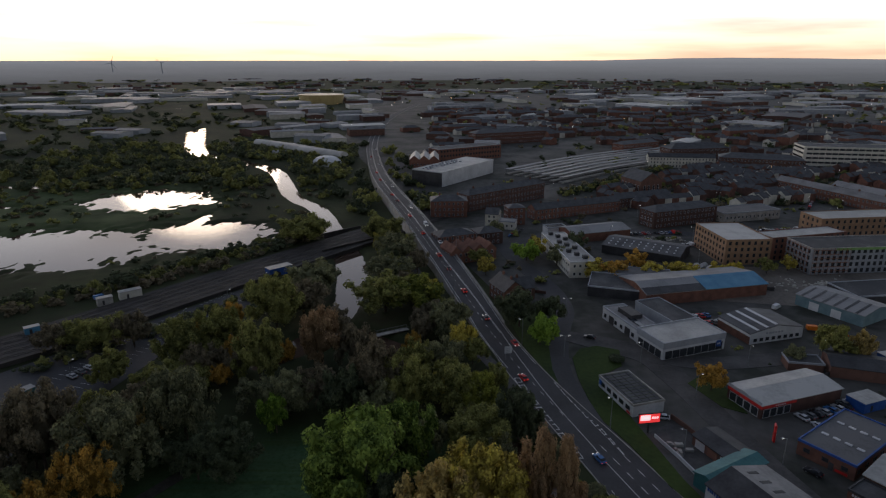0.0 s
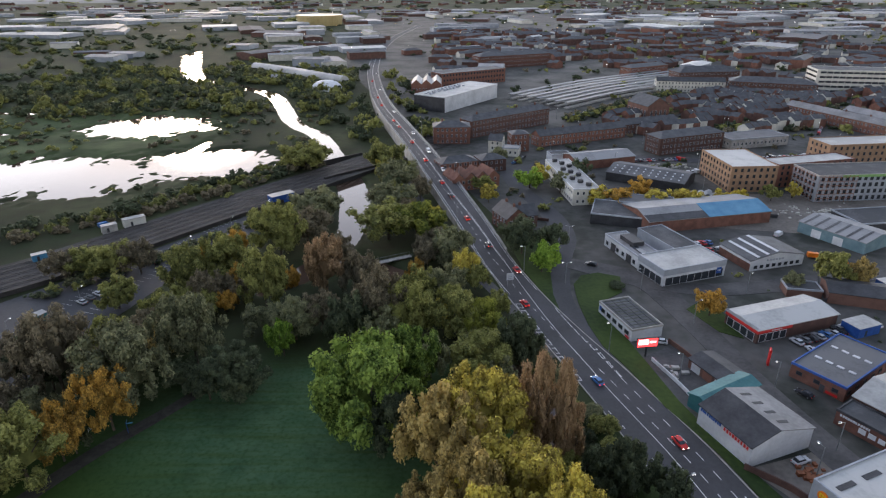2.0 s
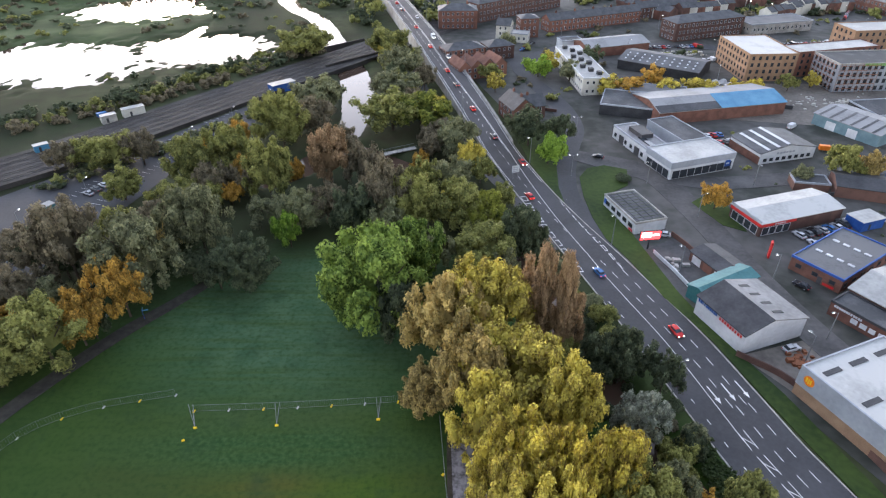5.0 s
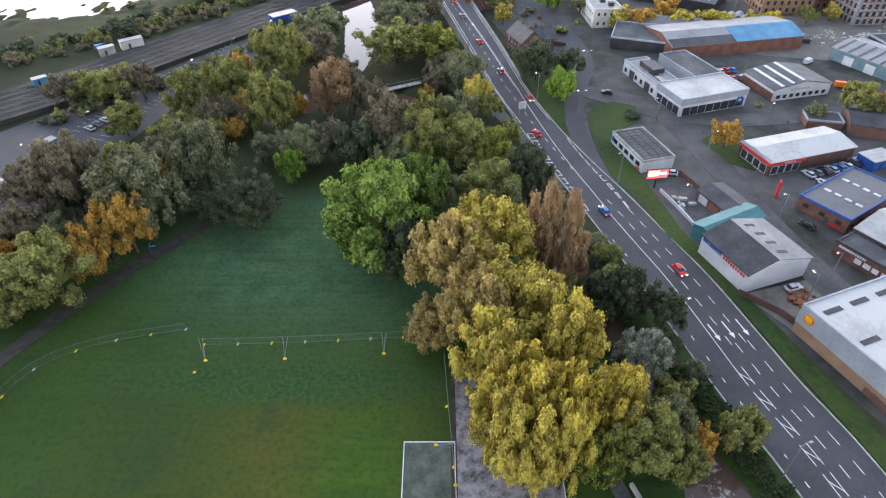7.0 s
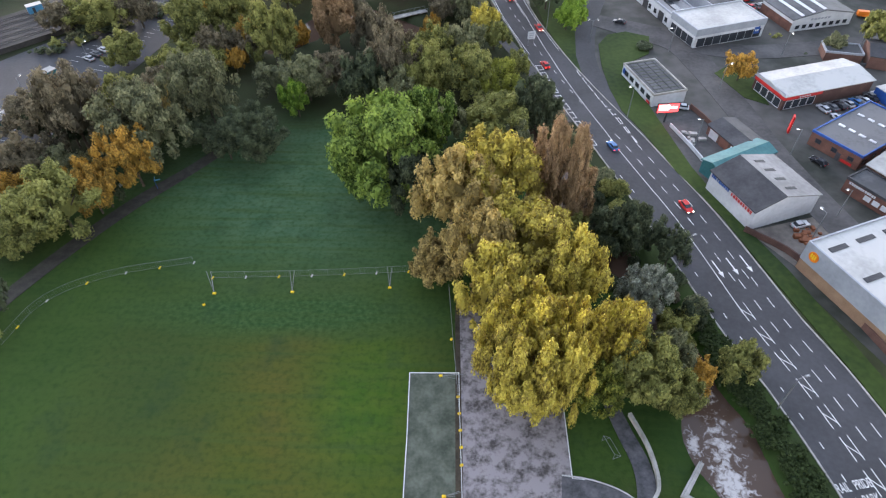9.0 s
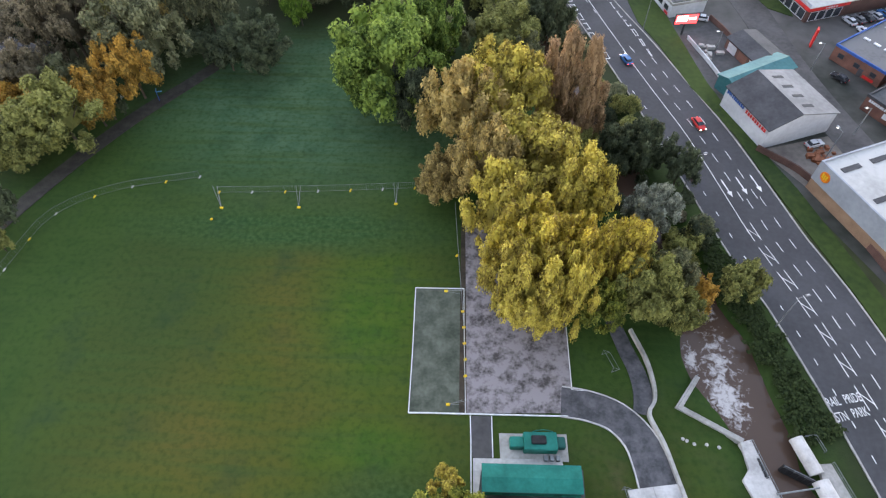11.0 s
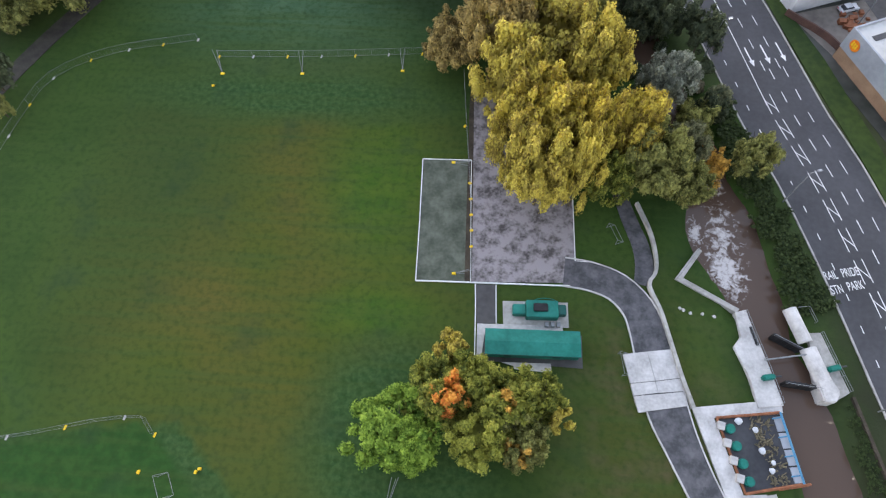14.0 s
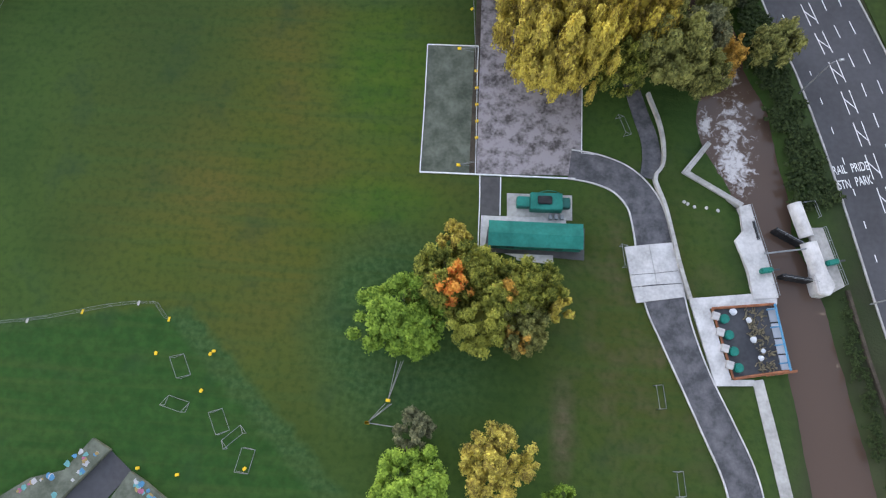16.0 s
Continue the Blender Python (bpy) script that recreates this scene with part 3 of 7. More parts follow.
dashes(-40, 90, 3.4, 2.7, 3.3)
dashes(90, 138, 4.1, 2.7, 3.3, 3.4)
dashes(-40, 90, 6.4, 2.7, 3.3)
dashes(90, 143, 7.4, 2.7, 3.3, 6.6)
dashes(-38.3, 128, 14.5, 1.3, 4.6)
solid(82, 138, 10.6, 9.4)
solid(138, 186, 9.3, 4.9)
solid(186, 215, 4.9, 3.2)
solid(215, 300, 3.2, 6.3)
solid(215, 300, 3.6, 6.8)
solid(300, 1000, 6.3, 5.8)
solid(300, 1000, 6.8, 6.3)
solid(190, 1000, 0.6, 0.6)
dashes(160, 215, 7.6, 2, 4, 6.6)
dashes(215, 330, 7.0, 2, 4, 9.6)
dashes(330, 1000, 9.6, 2, 4, 9.0)
solid(190, 330, 10.9, 12.7)
solid(330, 1000, 12.7, 11.4)
bm = bmesh.new()          # hatched middle
s = arc_of_y(-40)
while s < arc_of_y(86):
    mark(bm, s, s + 4.6, 10.5, 10.5); mark(bm, s, s + 4.6, 9.0, 9.0)
    mark(bm, s + 0.8, s + 3.2, 9.0, 10.5, 0.2)
    s += 6.2
line_thing("white hatched central road marking", bm)
for y0, y1, o0, o1, w0, w1 in ((139, 174, 3.0, -1.4, 0.3, 2.2), (141, 183, 14.0, 9.9, 1.2, 1.8)):   # merging slip roads
    bm = bmesh.new()
    s, e = arc_of_y(y0), arc_of_y(y1)
    t0 = s
    while s < e:
        f = (s - t0) / (e - t0)
        wd = w0 + (w1 - w0) * f
        o = o0 + (o1 - o0) * f
        mark(bm, s, s + 3.2, o, o + (o1 - o0) * 3.2 / (e - t0), 0.18); mark(bm, s, s + 3.2, o + wd, o + wd + (o1 - o0) * 3.2 / (e - t0), 0.18)
        mark(bm, s + 0.1, s + 0.5, o, o + wd, 0.26); mark(bm, s + 2.8, s + 3.2, o - 0.2, o + wd - 0.2, 0.26)
        s += 4.6
    line_thing("white hatched merge marking", bm)
for o in (2.2, 5.6, 9.1):   # lane arrows, towards the camera's side
    bm = bmesh.new()
    s = arc_of_y(93)
    mark(bm, s, s + 3.6, o, o, 0.3)
    q, r = at_arc(s), at_arc(s - 1.6)
    d = (r - q)[:2] / np.linalg.norm((r - q)[:2])
    sd = np.array([d[1], -d[0]])
    c = q[:2] - sd * (q[3] / 2 - o)
    bm.faces.new([bm.verts.new((*p, q[2] + 0.02)) for p in (c - sd * 0.6, c + sd * 0.6, c + d * 1.6)])
    line_thing("white painted lane arrow", bm)


def lettering(text, x, y, z, size, ang, material, squeeze=1.0, tilt=0.0, name="lettering", label="white painted lettering", parent=None):
    cu = bpy.data.curves.new(name, "FONT")
    cu.body, cu.size, cu.align_x, cu.align_y = text, size, "CENTER", "CENTER"
    tmp = bpy.data.objects.new("tmp", cu)
    scene.collection.objects.link(tmp)
    dg = bpy.context.evaluated_depsgraph_get()
    me = bpy.data.meshes.new_from_object(tmp.evaluated_get(dg))
    bpy.data.objects.remove(tmp)
    me.materials.clear()
    me.materials.append(material)
    ob = new(name, me)
    ob.matrix_basis = Matrix.LocRotScale((x, y, z), Euler((radians(tilt), 0, radians(ang))), (squeeze, 1, 1))
    if parent is not None:
        ob.parent = parent
        ob["label"] = label
    return ob


# ---------------------------------------------------------------- trees
def crown_mesh(name, seed, shape, n_leaf, leaf_size, material, lobes=18, spread=1.0, sub_div=1, small=1.0):
    """A crown of unit radius and unit height: an added solid heart that blocks light, boughs in uneven bulges, and
    small leaf tufts standing off them.
    """
    rg = np.random.RandomState(seed)
    bulge = rg.normal(size=(7, 3)); bulge /= np.linalg.norm(bulge, axis=1)[:, None]
    swell = rg.uniform(-0.30, 0.26, 7)
    cs, rs = [], []
    for k in range(lobes):
        u, a = rg.uniform(-0.8, 1), rg.uniform(0, 2 * math.pi)
        if shape == "tall":
            h = rg.uniform(0.06, 0.95)
            w = 0.62 * math.sin(math.pi * min(0.95, 0.22 + 0.70 * h)) * rg.uniform(0.4, 1.0)
            cs.append((w * math.cos(a), w * math.sin(a), h)); rs.append(rg.uniform(0.20, 0.36))
        elif shape == "bush":
            w = math.sqrt(rg.uniform(0, 1)) * 0.74
            cs.append((w * math.cos(a), w * math.sin(a), 0.15 + 0.5 * (1 - w * w) * rg.uniform(0.5, 1))); rs.append(rg.uniform(0.24, 0.42))
        else:
            q = np.array([math.sqrt(max(0, 1 - u * u)) * math.cos(a), math.sqrt(max(0, 1 - u * u)) * math.sin(a), u])
            f = 1 + float((swell * np.clip(bulge @ q, 0, 1) ** 3).sum())
            f *= rg.uniform(0.46, 1.0)
            cs.append((q[0] * f, q[1] * f, 0.56 + 0.42 * q[2] * f)); rs.append(rg.uniform(0.11, 0.25))
    cs, rs = np.array(cs), np.array(rs) * small
    zs = 0.62 if shape != "tall" else 0.4       # boughs are lower than wide in unit space
    verts, faces, k0 = [], [], 0
    ico = bmesh.new()
    bmesh.ops.create_icosphere(ico, subdivisions=sub_div, radius=1)
    iv = np.array([v.co for v in ico.verts]); ifc = [[v.index for v in f.verts] for f in ico.faces]
    ico.free()
    # hidden filler in the leaf colour, added to stop light passing through the crown
    heart = [((0, 0, 0.48), 0.72)] if shape == "round" else []
    for c, r in heart + list(zip(cs, rs)):
        j = 1 + rg.uniform(-0.3, 0.12, len(iv))[:, None]
        p = np.array(c) + iv * j * r * 0.66 * np.array([1, 1, zs])
        verts.append(p)
        faces += [[q + k0 for q in f] for f in ifc]
        k0 += len(p)
    w = rs ** 2 / (rs ** 2).sum()
    which = rg.choice(len(cs), n_leaf, p=w)
    d = rg.normal(size=(n_leaf, 3)); d[:, 2] += 0.35
    d /= np.linalg.norm(d, axis=1)[:, None]
    # tufts gather on sprays along each bough
    sub = rg.normal(size=(len(cs), 9, 3)); sub[:, :, 2] += 0.3; sub /= np.linalg.norm(sub, axis=2)[:, :, None]
    pick = sub[which, rg.randint(0, 9, n_leaf)]
    d = d * 0.6 + pick * 0.7
    d /= np.linalg.norm(d, axis=1)[:, None]
    pos = cs[which] + d * (rs[which] * (0.60 + 0.55 * rg.rand(n_leaf) ** 1.3) * spread)[:, None] * np.array([1, 1, zs])
    nrm = d + np.array([0, 0, 0.15]) + 0.45 * rg.normal(size=(n_leaf, 3)); nrm /= np.linalg.norm(nrm, axis=1)[:, None]
    t = np.cross(nrm, rg.normal(size=(n_leaf, 3))); t /= np.linalg.norm(t, axis=1)[:, None]
    b = np.cross(nrm, t)
    s = (leaf_size * rg.uniform(0.5, 1.25, n_leaf))[:, None]
    q = np.array([1, 1, zs])
    corner = [pos + t * s * q, pos + (b * 0.75 - t * 0.6) * s * q, pos - (b * 0.75 + t * 0.6) * s * q]
    v4 = np.stack(corner, 1).reshape(-1, 3)
    verts.append(v4)
    f4 = (np.arange(n_leaf * 3).reshape(-1, 3) + k0).tolist()
    return mesh_from(name, np.concatenate(verts), faces + f4, material)


def trunk_mesh(seed, shape):
    rg = random.Random(seed)
    bm = bmesh.new()
    beam(bm, (0, 0, -0.03), (0.01, 0, 0.30), 0.055, 0.036, 8)
    for k in range(6):
        a = k * 1.05 + rg.uniform(-0.3, 0.3)
        z = rg.uniform(0.16, 0.34)
        e = Vector((0.42 * math.cos(a), 0.42 * math.sin(a), z + rg.uniform(0.18, 0.34)))
        beam(bm, (0.005, 0, z), e, 0.024, 0.012, 5)
        beam(bm, e, e + Vector((0.2 * math.cos(a + 0.5), 0.2 * math.sin(a + 0.5), 0.14)), 0.012, 0.005, 4)
    beam(bm, (0.01, 0, 0.29), (0.0, 0.02, 0.8), 0.036, 0.010, 6)
    me = bpy.data.meshes.new("trunk")
    bm.to_mesh(me); bm.free()
    me.materials.append(BARK)
    return me


CROWNS, TRUNKS = {}, [trunk_mesh(s, "round") for s in range(3)]
DETAIL = {"hero": (15000, 0.040, 92), "mid": (4400, 0.062, 48), "low": (1300, 0.10, 22)}
WORD = {"yellow": "yellow", "gold": "golden-yellow", "tan": "faded tan-yellow", "green": "fresh green", "lime": "lime green", "olive": "olive green", "sage": "grey-green", "silver": "silvery grey-green",
        "dark": "dark green", "orange": "orange autumn", "scarlet": "red-orange", "moss": "moss green", "rust": "rust-brown", "brown": "bare brown"}


def tree(x, y, h, r, colour, shape="round", detail="mid", where="in the park", group=""):
    seed = int(abs(x * 7 + y * 3)) % 3
    key = (colour, shape, detail, seed)
    if key not in CROWNS:
        nl, ls, lb = DETAIL[detail]
        sp = 1.0
        if colour in ("brown", "rust") and shape != "tall":
            sp = 1.06
        CROWNS[key] = crown_mesh("crown", 11 * seed + len(shape), shape, nl, ls, LEAF[colour], lb, sp, 1, {"hero": 0.85, "mid": 1.0, "low": 1.2}[detail] if shape == "round" else 0.84)
    kind = "shrub" if shape == "bush" else "tree"
    th = thing("shrub" if kind == "shrub" else ("poplar_tree" if shape == "tall" else "tree"),
               f"{WORD[colour]} leafy {kind} standing {where}", kind, pose(x, y, min(height(x, y), 0.0) - 0.05), group=group)
    sc = Matrix.LocRotScale((0, 0, 0), Euler((0, 0, (x * 1.7 + y * 2.3) % 6.28)), (r, r, h))
    part("crown", CROWNS[key], None, th, m=sc)
    if kind == "tree":
        part("trunk", TRUNKS[seed], None, th, m=Matrix.LocRotScale((0, 0, 0), Euler((0, 0, x % 6)), (r * 0.9, r * 0.9, h)))
    return th


for row in (
        (-90.2, 101.6, 18.4, 10.1, "olive", "round", "hero"), (-86.2, 108.3, 16.3, 6.0, "orange", "round", "hero"), (-80.2, 118.8, 18.5, 6.9, "orange", "round", "hero"),
        (-79.2, 128.7, 25.3, 11.3, "sage", "round", "hero"), (-81.5, 148.1, 12.1, 5.4, "tan", "round", "mid"), (-70.4, 147.1, 24.8, 9.3, "sage", "round", "hero"),
        (-71.3, 175.8, 7.9, 3.9, "orange", "round", "mid"), (-59.1, 178.8, 22.8, 8.5, "olive", "round", "hero"), (-55.2, 196.7, 9.9, 3.7, "orange", "round", "mid"),
        (-69.2, 185.8, 12.9, 4.8, "orange", "round", "mid"), (-88.9, 189.6, 17.9, 9.7, "olive", "round", "hero"), (-78.4, 199.3, 18.7, 8.8, "olive", "round", "hero"),
        (-82.0, 223.0, 10.9, 4.2, "orange", "round", "mid"), (-89.3, 209.6, 9.8, 3.6, "orange", "round", "mid"), (-100.2, 133.0, 25.8, 9.6, "brown", "round", "hero"),
        (-107.3, 116.8, 15.4, 7.2, "brown", "round", "hero"), (-115.5, 138.5, 14.6, 8.4, "brown", "round", "hero"), (-107.8, 178.6, 12.1, 6.9, "olive", "round", "mid")):
    tree(*row)
for row in (
        (-46.6, 150.8, 12.5, 4.6, "lime", "round", "mid"), (-53.4, 131.1, 15.0, 8.2, "dark", "round", "hero"), (-60.9, 130.5, 10.4, 5.3, "dark", "round", "mid"),
        (-45.0, 159.7, 14.3, 7.6, "sage", "round", "hero"), (-54.3, 161.7, 11.1, 7.1, "sage", "round", "mid"), (-32.1, 155.8, 11.9, 4.4, "dark", "round", "mid"),
        (-41.0, 190.4, 21.8, 8.1, "rust", "round", "hero"), (-28.7, 186.2, 18.2, 6.7, "brown", "round", "mid"), (-64.7, 221.5, 21.8, 10.7, "olive", "round", "hero"),
        (-87.0, 162.6, 10.3, 6.8, "brown", "round", "mid"), (-20.2, 163.0, 23.1, 8.6, "brown", "round", "hero"), (-28.0, 157.1, 18.1, 6.8, "dark", "round", "mid"),
        (-10.6, 160.5, 20.0, 7.9, "olive", "round", "hero"), (-18.2, 155.0, 14.7, 6.5, "sage", "round", "mid"), (-37.6, 164.1, 14.1, 6.7, "brown", "round", "mid"),
        (-69.6, 134.6, 9.1, 6.0, "dark", "round", "mid"), (-84.7, 110.7, 10.9, 4.0, "dark", "round", "mid"), (-98.0, 94.9, 12.5, 7.4, "olive", "round", "hero")):
    tree(*row)
for row in (
        (-106.6, 106.8, 12.9, 6.6, "orange", "round", "hero"), (-16.5, 117.6, 28, 13.5, "green", "round", "hero"), (-23.4, 117.3, 21.6, 8.0, "green", "round", "hero"),
        (-10.3, 110.1, 19.5, 7.2, "dark", "round", "hero"), (-9.4, 130.6, 21.4, 7.9, "green", "round", "hero"), (-6.9, 135.2, 7.0, 3.9, "green", "round", "mid"),
        (-4.0, 139.6, 13.8, 5.1, "sage", "round", "mid"), (9.5, 143.0, 14.1, 9.4, "olive", "round", "hero"), (21.8, 149.4, 19.1, 7.1, "dark", "round", "hero"),
        (3.5, 163.0, 17.3, 9.8, "olive", "round", "hero"), (10.9, 163.7, 16.7, 7.5, "moss", "round", "hero"), (-11.3, 205.3, 9.3, 3.9, "orange", "round", "mid"),
        (-8.6, 177.7, 16.0, 6.6, "olive", "round", "mid"), (0.0, 181.8, 17.4, 8.8, "sage", "round", "hero"), (-1.8, 102.7, 24, 9.2, "tan", "round", "hero"),
        (6.9, 109.5, 24, 11.1, "gold", "round", "hero"), (-4.4, 88.2, 14.6, 6.4, "tan", "round", "hero"), (4.2, 86.6, 24, 7.8, "tan", "round", "hero")):
    tree(*row)
for row in (
        (15.0, 89.3, 24, 11.3, "gold", "round", "hero"), (21.3, 80.2, 24, 7.5, "gold", "round", "hero"), (6.2, 75.5, 24, 7.9, "gold", "round", "hero"),
        (13.8, 65.4, 24, 8.1, "yellow", "round", "hero"), (20.3, 63.2, 24, 5.3, "yellow", "round", "hero"), (12.2, 56.4, 24, 6.5, "gold", "round", "hero"),
        (8.2, 61.1, 24, 5.3, "gold", "round", "hero"), (28.5, 65.8, 24, 5.9, "yellow", "round", "hero"), (23.5, 58.8, 14.4, 5.3, "moss", "round", "hero"),
        (18.6, 56.4, 24, 4.6, "gold", "round", "hero"), (37.2, 81.8, 14.5, 5.4, "silver", "round", "hero"), (32.1, 61.0, 18.3, 6.8, "olive", "round", "hero"),
        (38.6, 67.0, 12.5, 4.6, "sage", "round", "hero"), (44.3, 65.0, 9.9, 3.7, "orange", "round", "mid"), (42.4, 73.9, 11.6, 4.3, "olive", "round", "mid"),
        (51.0, 66.1, 11.6, 4.3, "olive", "round", "mid"), (38.9, 59.0, 11.6, 4.3, "olive", "round", "hero"), (37.2, 98.6, 17.0, 6.3, "dark", "round", "hero")):
    tree(*row)
for row in (
        (45.4, 94.4, 11.7, 4.3, "dark", "round", "mid"), (32.3, 100.3, 14.7, 5.4, "dark", "round", "hero"), (46.1, 78.6, 9.0, 3.3, "dark", "round", "mid"),
        (-9.7, 13.4, 9.5, 7.3, "lime", "round", "hero"), (-6.5, 12.0, 9.5, 4.3, "lime", "round", "hero"), (-2.2, 19.2, 11.5, 6.3, "moss", "round", "hero"),
        (-0.9, 27.1, 9, 3.1, "gold", "round", "mid"), (2.9, 21.3, 11.5, 4.4, "moss", "round", "hero"), (7.0, 17.8, 11.5, 6.2, "moss", "round", "hero"),
        (12.2, 19.5, 11.5, 4.2, "moss", "round", "hero"), (3.4, 13.9, 11.5, 5.2, "moss", "round", "hero"), (10.3, 13.4, 10, 4.3, "olive", "round", "hero"),
        (-4.9, -2.7, 7, 3.5, "sage", "round", "mid"), (-5.6, -11.1, 9.5, 5.9, "lime", "round", "hero"), (6.6, -6.9, 9, 5.8, "gold", "round", "hero"),
        (16.5, -11.3, 9.5, 2.6, "lime", "round", "mid"), (21.0, 108.9, 28.8, 4.1, "rust", "tall", "hero"), (25.3, 107.0, 28.8, 3.5, "rust", "tall", "hero")):
    tree(*row)
for row in (
        (18.2, 115.0, 22.0, 4.2, "rust", "tall", "mid"), (28.4, 107.5, 20.0, 3.2, "rust", "tall", "mid"), (-33.3, 334.6, 17.7, 12.1, "olive", "round", "mid"),
        (-24.8, 300.4, 16.5, 11.7, "sage", "round", "mid"), (-23.8, 237.9, 16.5, 13.9, "olive", "round", "mid"), (-12.4, 241.2, 16.5, 12.4, "moss", "round", "mid"),
        (-57.6, 258.4, 16.5, 12.1, "sage", "round", "mid"), (-70.5, 239.5, 15.3, 10.3, "olive", "round", "mid"),
        (-56.4, 233.2, 15.3, 9.5, "brown", "round", "mid"), (-40.6, 212.1, 14.2, 7.3, "brown", "round", "mid"), (1.5, 214.9, 14.2, 8.4, "sage", "round", "mid"),
        (-79.8, 343.0, 16.5, 15.4, "olive", "round", "mid"), (-23.9, 270.1, 14.2, 11.9, "sage", "round", "mid"), (35.5, 206.3, 13.0, 6.2, "lime", "round", "mid"),
        (29.9, 222.9, 16.5, 9.1, "dark", "round", "mid"), (42.4, 225.1, 13.0, 6.2, "dark", "round", "mid"), (20.7, 283.2, 9.0, 5.6, "gold", "round", "low")):
    tree(*row)
for row in (
        (20.3, 300.7, 9.0, 6.6, "olive", "round", "low"), (72.1, 317.5, 13.0, 6.8, "dark", "round", "low"), (43.5, 306.4, 11.0, 8.0, "lime", "round", "low"),
        (49.0, 311.3, 11.0, 6.1, "gold", "round", "low"), (58.0, 299.0, 10.0, 7.2, "sage", "round", "low"), (72.5, 281.7, 10.0, 8.0, "gold", "round", "low"),
        (82.7, 279.4, 9.0, 8.0, "orange", "round", "low"), (95.5, 292.9, 10.0, 7.0, "orange", "round", "low"), (98.5, 279.4, 9.0, 6.1, "gold", "round", "low"),
        (113.2, 281.2, 8.0, 6.2, "gold", "round", "low"), (119.0, 277.2, 8.0, 5.5, "gold", "round", "low"), (131.9, 283.0, 7.0, 4.4, "yellow", "round", "low"),
        (141.2, 283.0, 7.0, 4.4, "yellow", "round", "low"), (158.2, 285.5, 8.0, 5.0, "olive", "round", "low"), (170.6, 289.7, 8.0, 4.4, "gold", "round", "low"),
        (84.7, 173.7, 9.4, 5.0, "orange", "round", "mid"), (136.9, 195.7, 14.2, 6.4, "olive", "round", "mid"), (144.3, 194.0, 11.8, 4.5, "tan", "round", "mid")):
    tree(*row)
for row in (
        (120.1, 192.8, 7.1, 4.1, "sage", "round", "mid"), (60.1, 193.9, 3.0, 3.2, "dark", "bush", "mid"), (29.2, 347.1, 12.0, 5.9, "sage", "round", "low"),
        (-145.3, 268.3, 8.0, 8.4, "dark", "round", "low"), (-0.9, 19.0, 13.5, 3.4, "scarlet", "round", "mid"), (6.9, 19.2, 12.5, 2.4, "orange", "round", "low"),
        (9.5, 11.8, 10.0, 2.6, "orange", "round", "low"), (15.0, 17.0, 9.0, 2.6, "gold", "round", "low")):
    tree(*row)
for row in (
        (-130.4, 201.4, 12.4, 8.2, "olive", "round", "mid"), (-120.9, 203.2, 13.7, 9.1, "olive", "round", "mid"), (-112.5, 205.1, 13.7, 6.7, "brown", "round", "mid"),
        (-137.6, 199.6, 11.7, 6.6, "brown", "round", "mid"), (-100.6, 92.3, 13.0, 4.8, "olive", "round", "mid"), (-95.7, 77.1, 12.2, 4.5, "dark", "round", "mid"),
        (-92.5, 70.7, 8.4, 3.1, "olive", "round", "mid"), (-97.6, 101.3, 11.5, 4.3, "dark", "round", "mid")):
    tree(*row)


def woods(name, label, spots, colours, category="trees", leaves=190, boughs=8):
    """Trees past counting, joined."""
    rg = np.random.RandomState(len(spots))
    for ci, colour in enumerate(colours):
        base = crown_mesh("tmp", 70 + ci, "round", leaves, 0.19, None, boughs, 1.0, 1, 1.7)
        bv = np.empty(len(base.vertices) * 3); base.vertices.foreach_get("co", bv); bv = bv.reshape(-1, 3)
        bf = [list(p.vertices) for p in base.polygons]
        bpy.data.meshes.remove(base)
        V, Fc, k = [], [], 0
        for x, y, r, h in spots[ci::len(colours)]:
            a = rg.uniform(0, 6.28)
            c, s = math.cos(a), math.sin(a)
            p = bv @ np.array([[c, s, 0], [-s, c, 0], [0, 0, 1]]) * np.array([r, r, h])
            V.append(p + np.array([x, y, -0.2 * h])); Fc += [[q + k for q in f] for f in bf]; k += len(bv)
        if V:
            tagged(new(name, mesh_from(name, np.concatenate(V), Fc, LEAF[colour])), label, category, kind="stuff")


def scatter(n, seed, region, r, h, keep=lambda x, y: True):
    rg = random.Random(seed)
    out = []
    (x0, y0), (x1, y1) = region
    while len(out) < n:
        x, y = rg.uniform(x0, x1), rg.uniform(y0, y1)
        n -= 0.02
        if keep(x, y) and height(x, y) > -0.5:
            k = rg.uniform(*r)
            out.append((x, y, k, k * rg.uniform(*h)))
    return out


def off_road(x, y, gap=14):
    c = np.interp(y, ROAD[:, 1], ROAD[:, 0])
    return abs(x - c) > gap


def along(line, offs, step, seed, r, h, jit=3, low=-0.6):
    rg = random.Random(seed)
    out = []
    ln = smooth(line, step)
    s = sides_of(ln)
    for i in range(len(ln)):
        for o in offs:
            k = rg.uniform(*r)
            x, y = ln[i, 0] + s[i, 0] * o + rg.uniform(-jit, jit), ln[i, 1] + s[i, 1] * o + rg.uniform(-jit, jit)
            if height(x, y) > low and off_road(x, y, 10):
                out.append((x, y, k, k * rg.uniform(*h)))
    return out
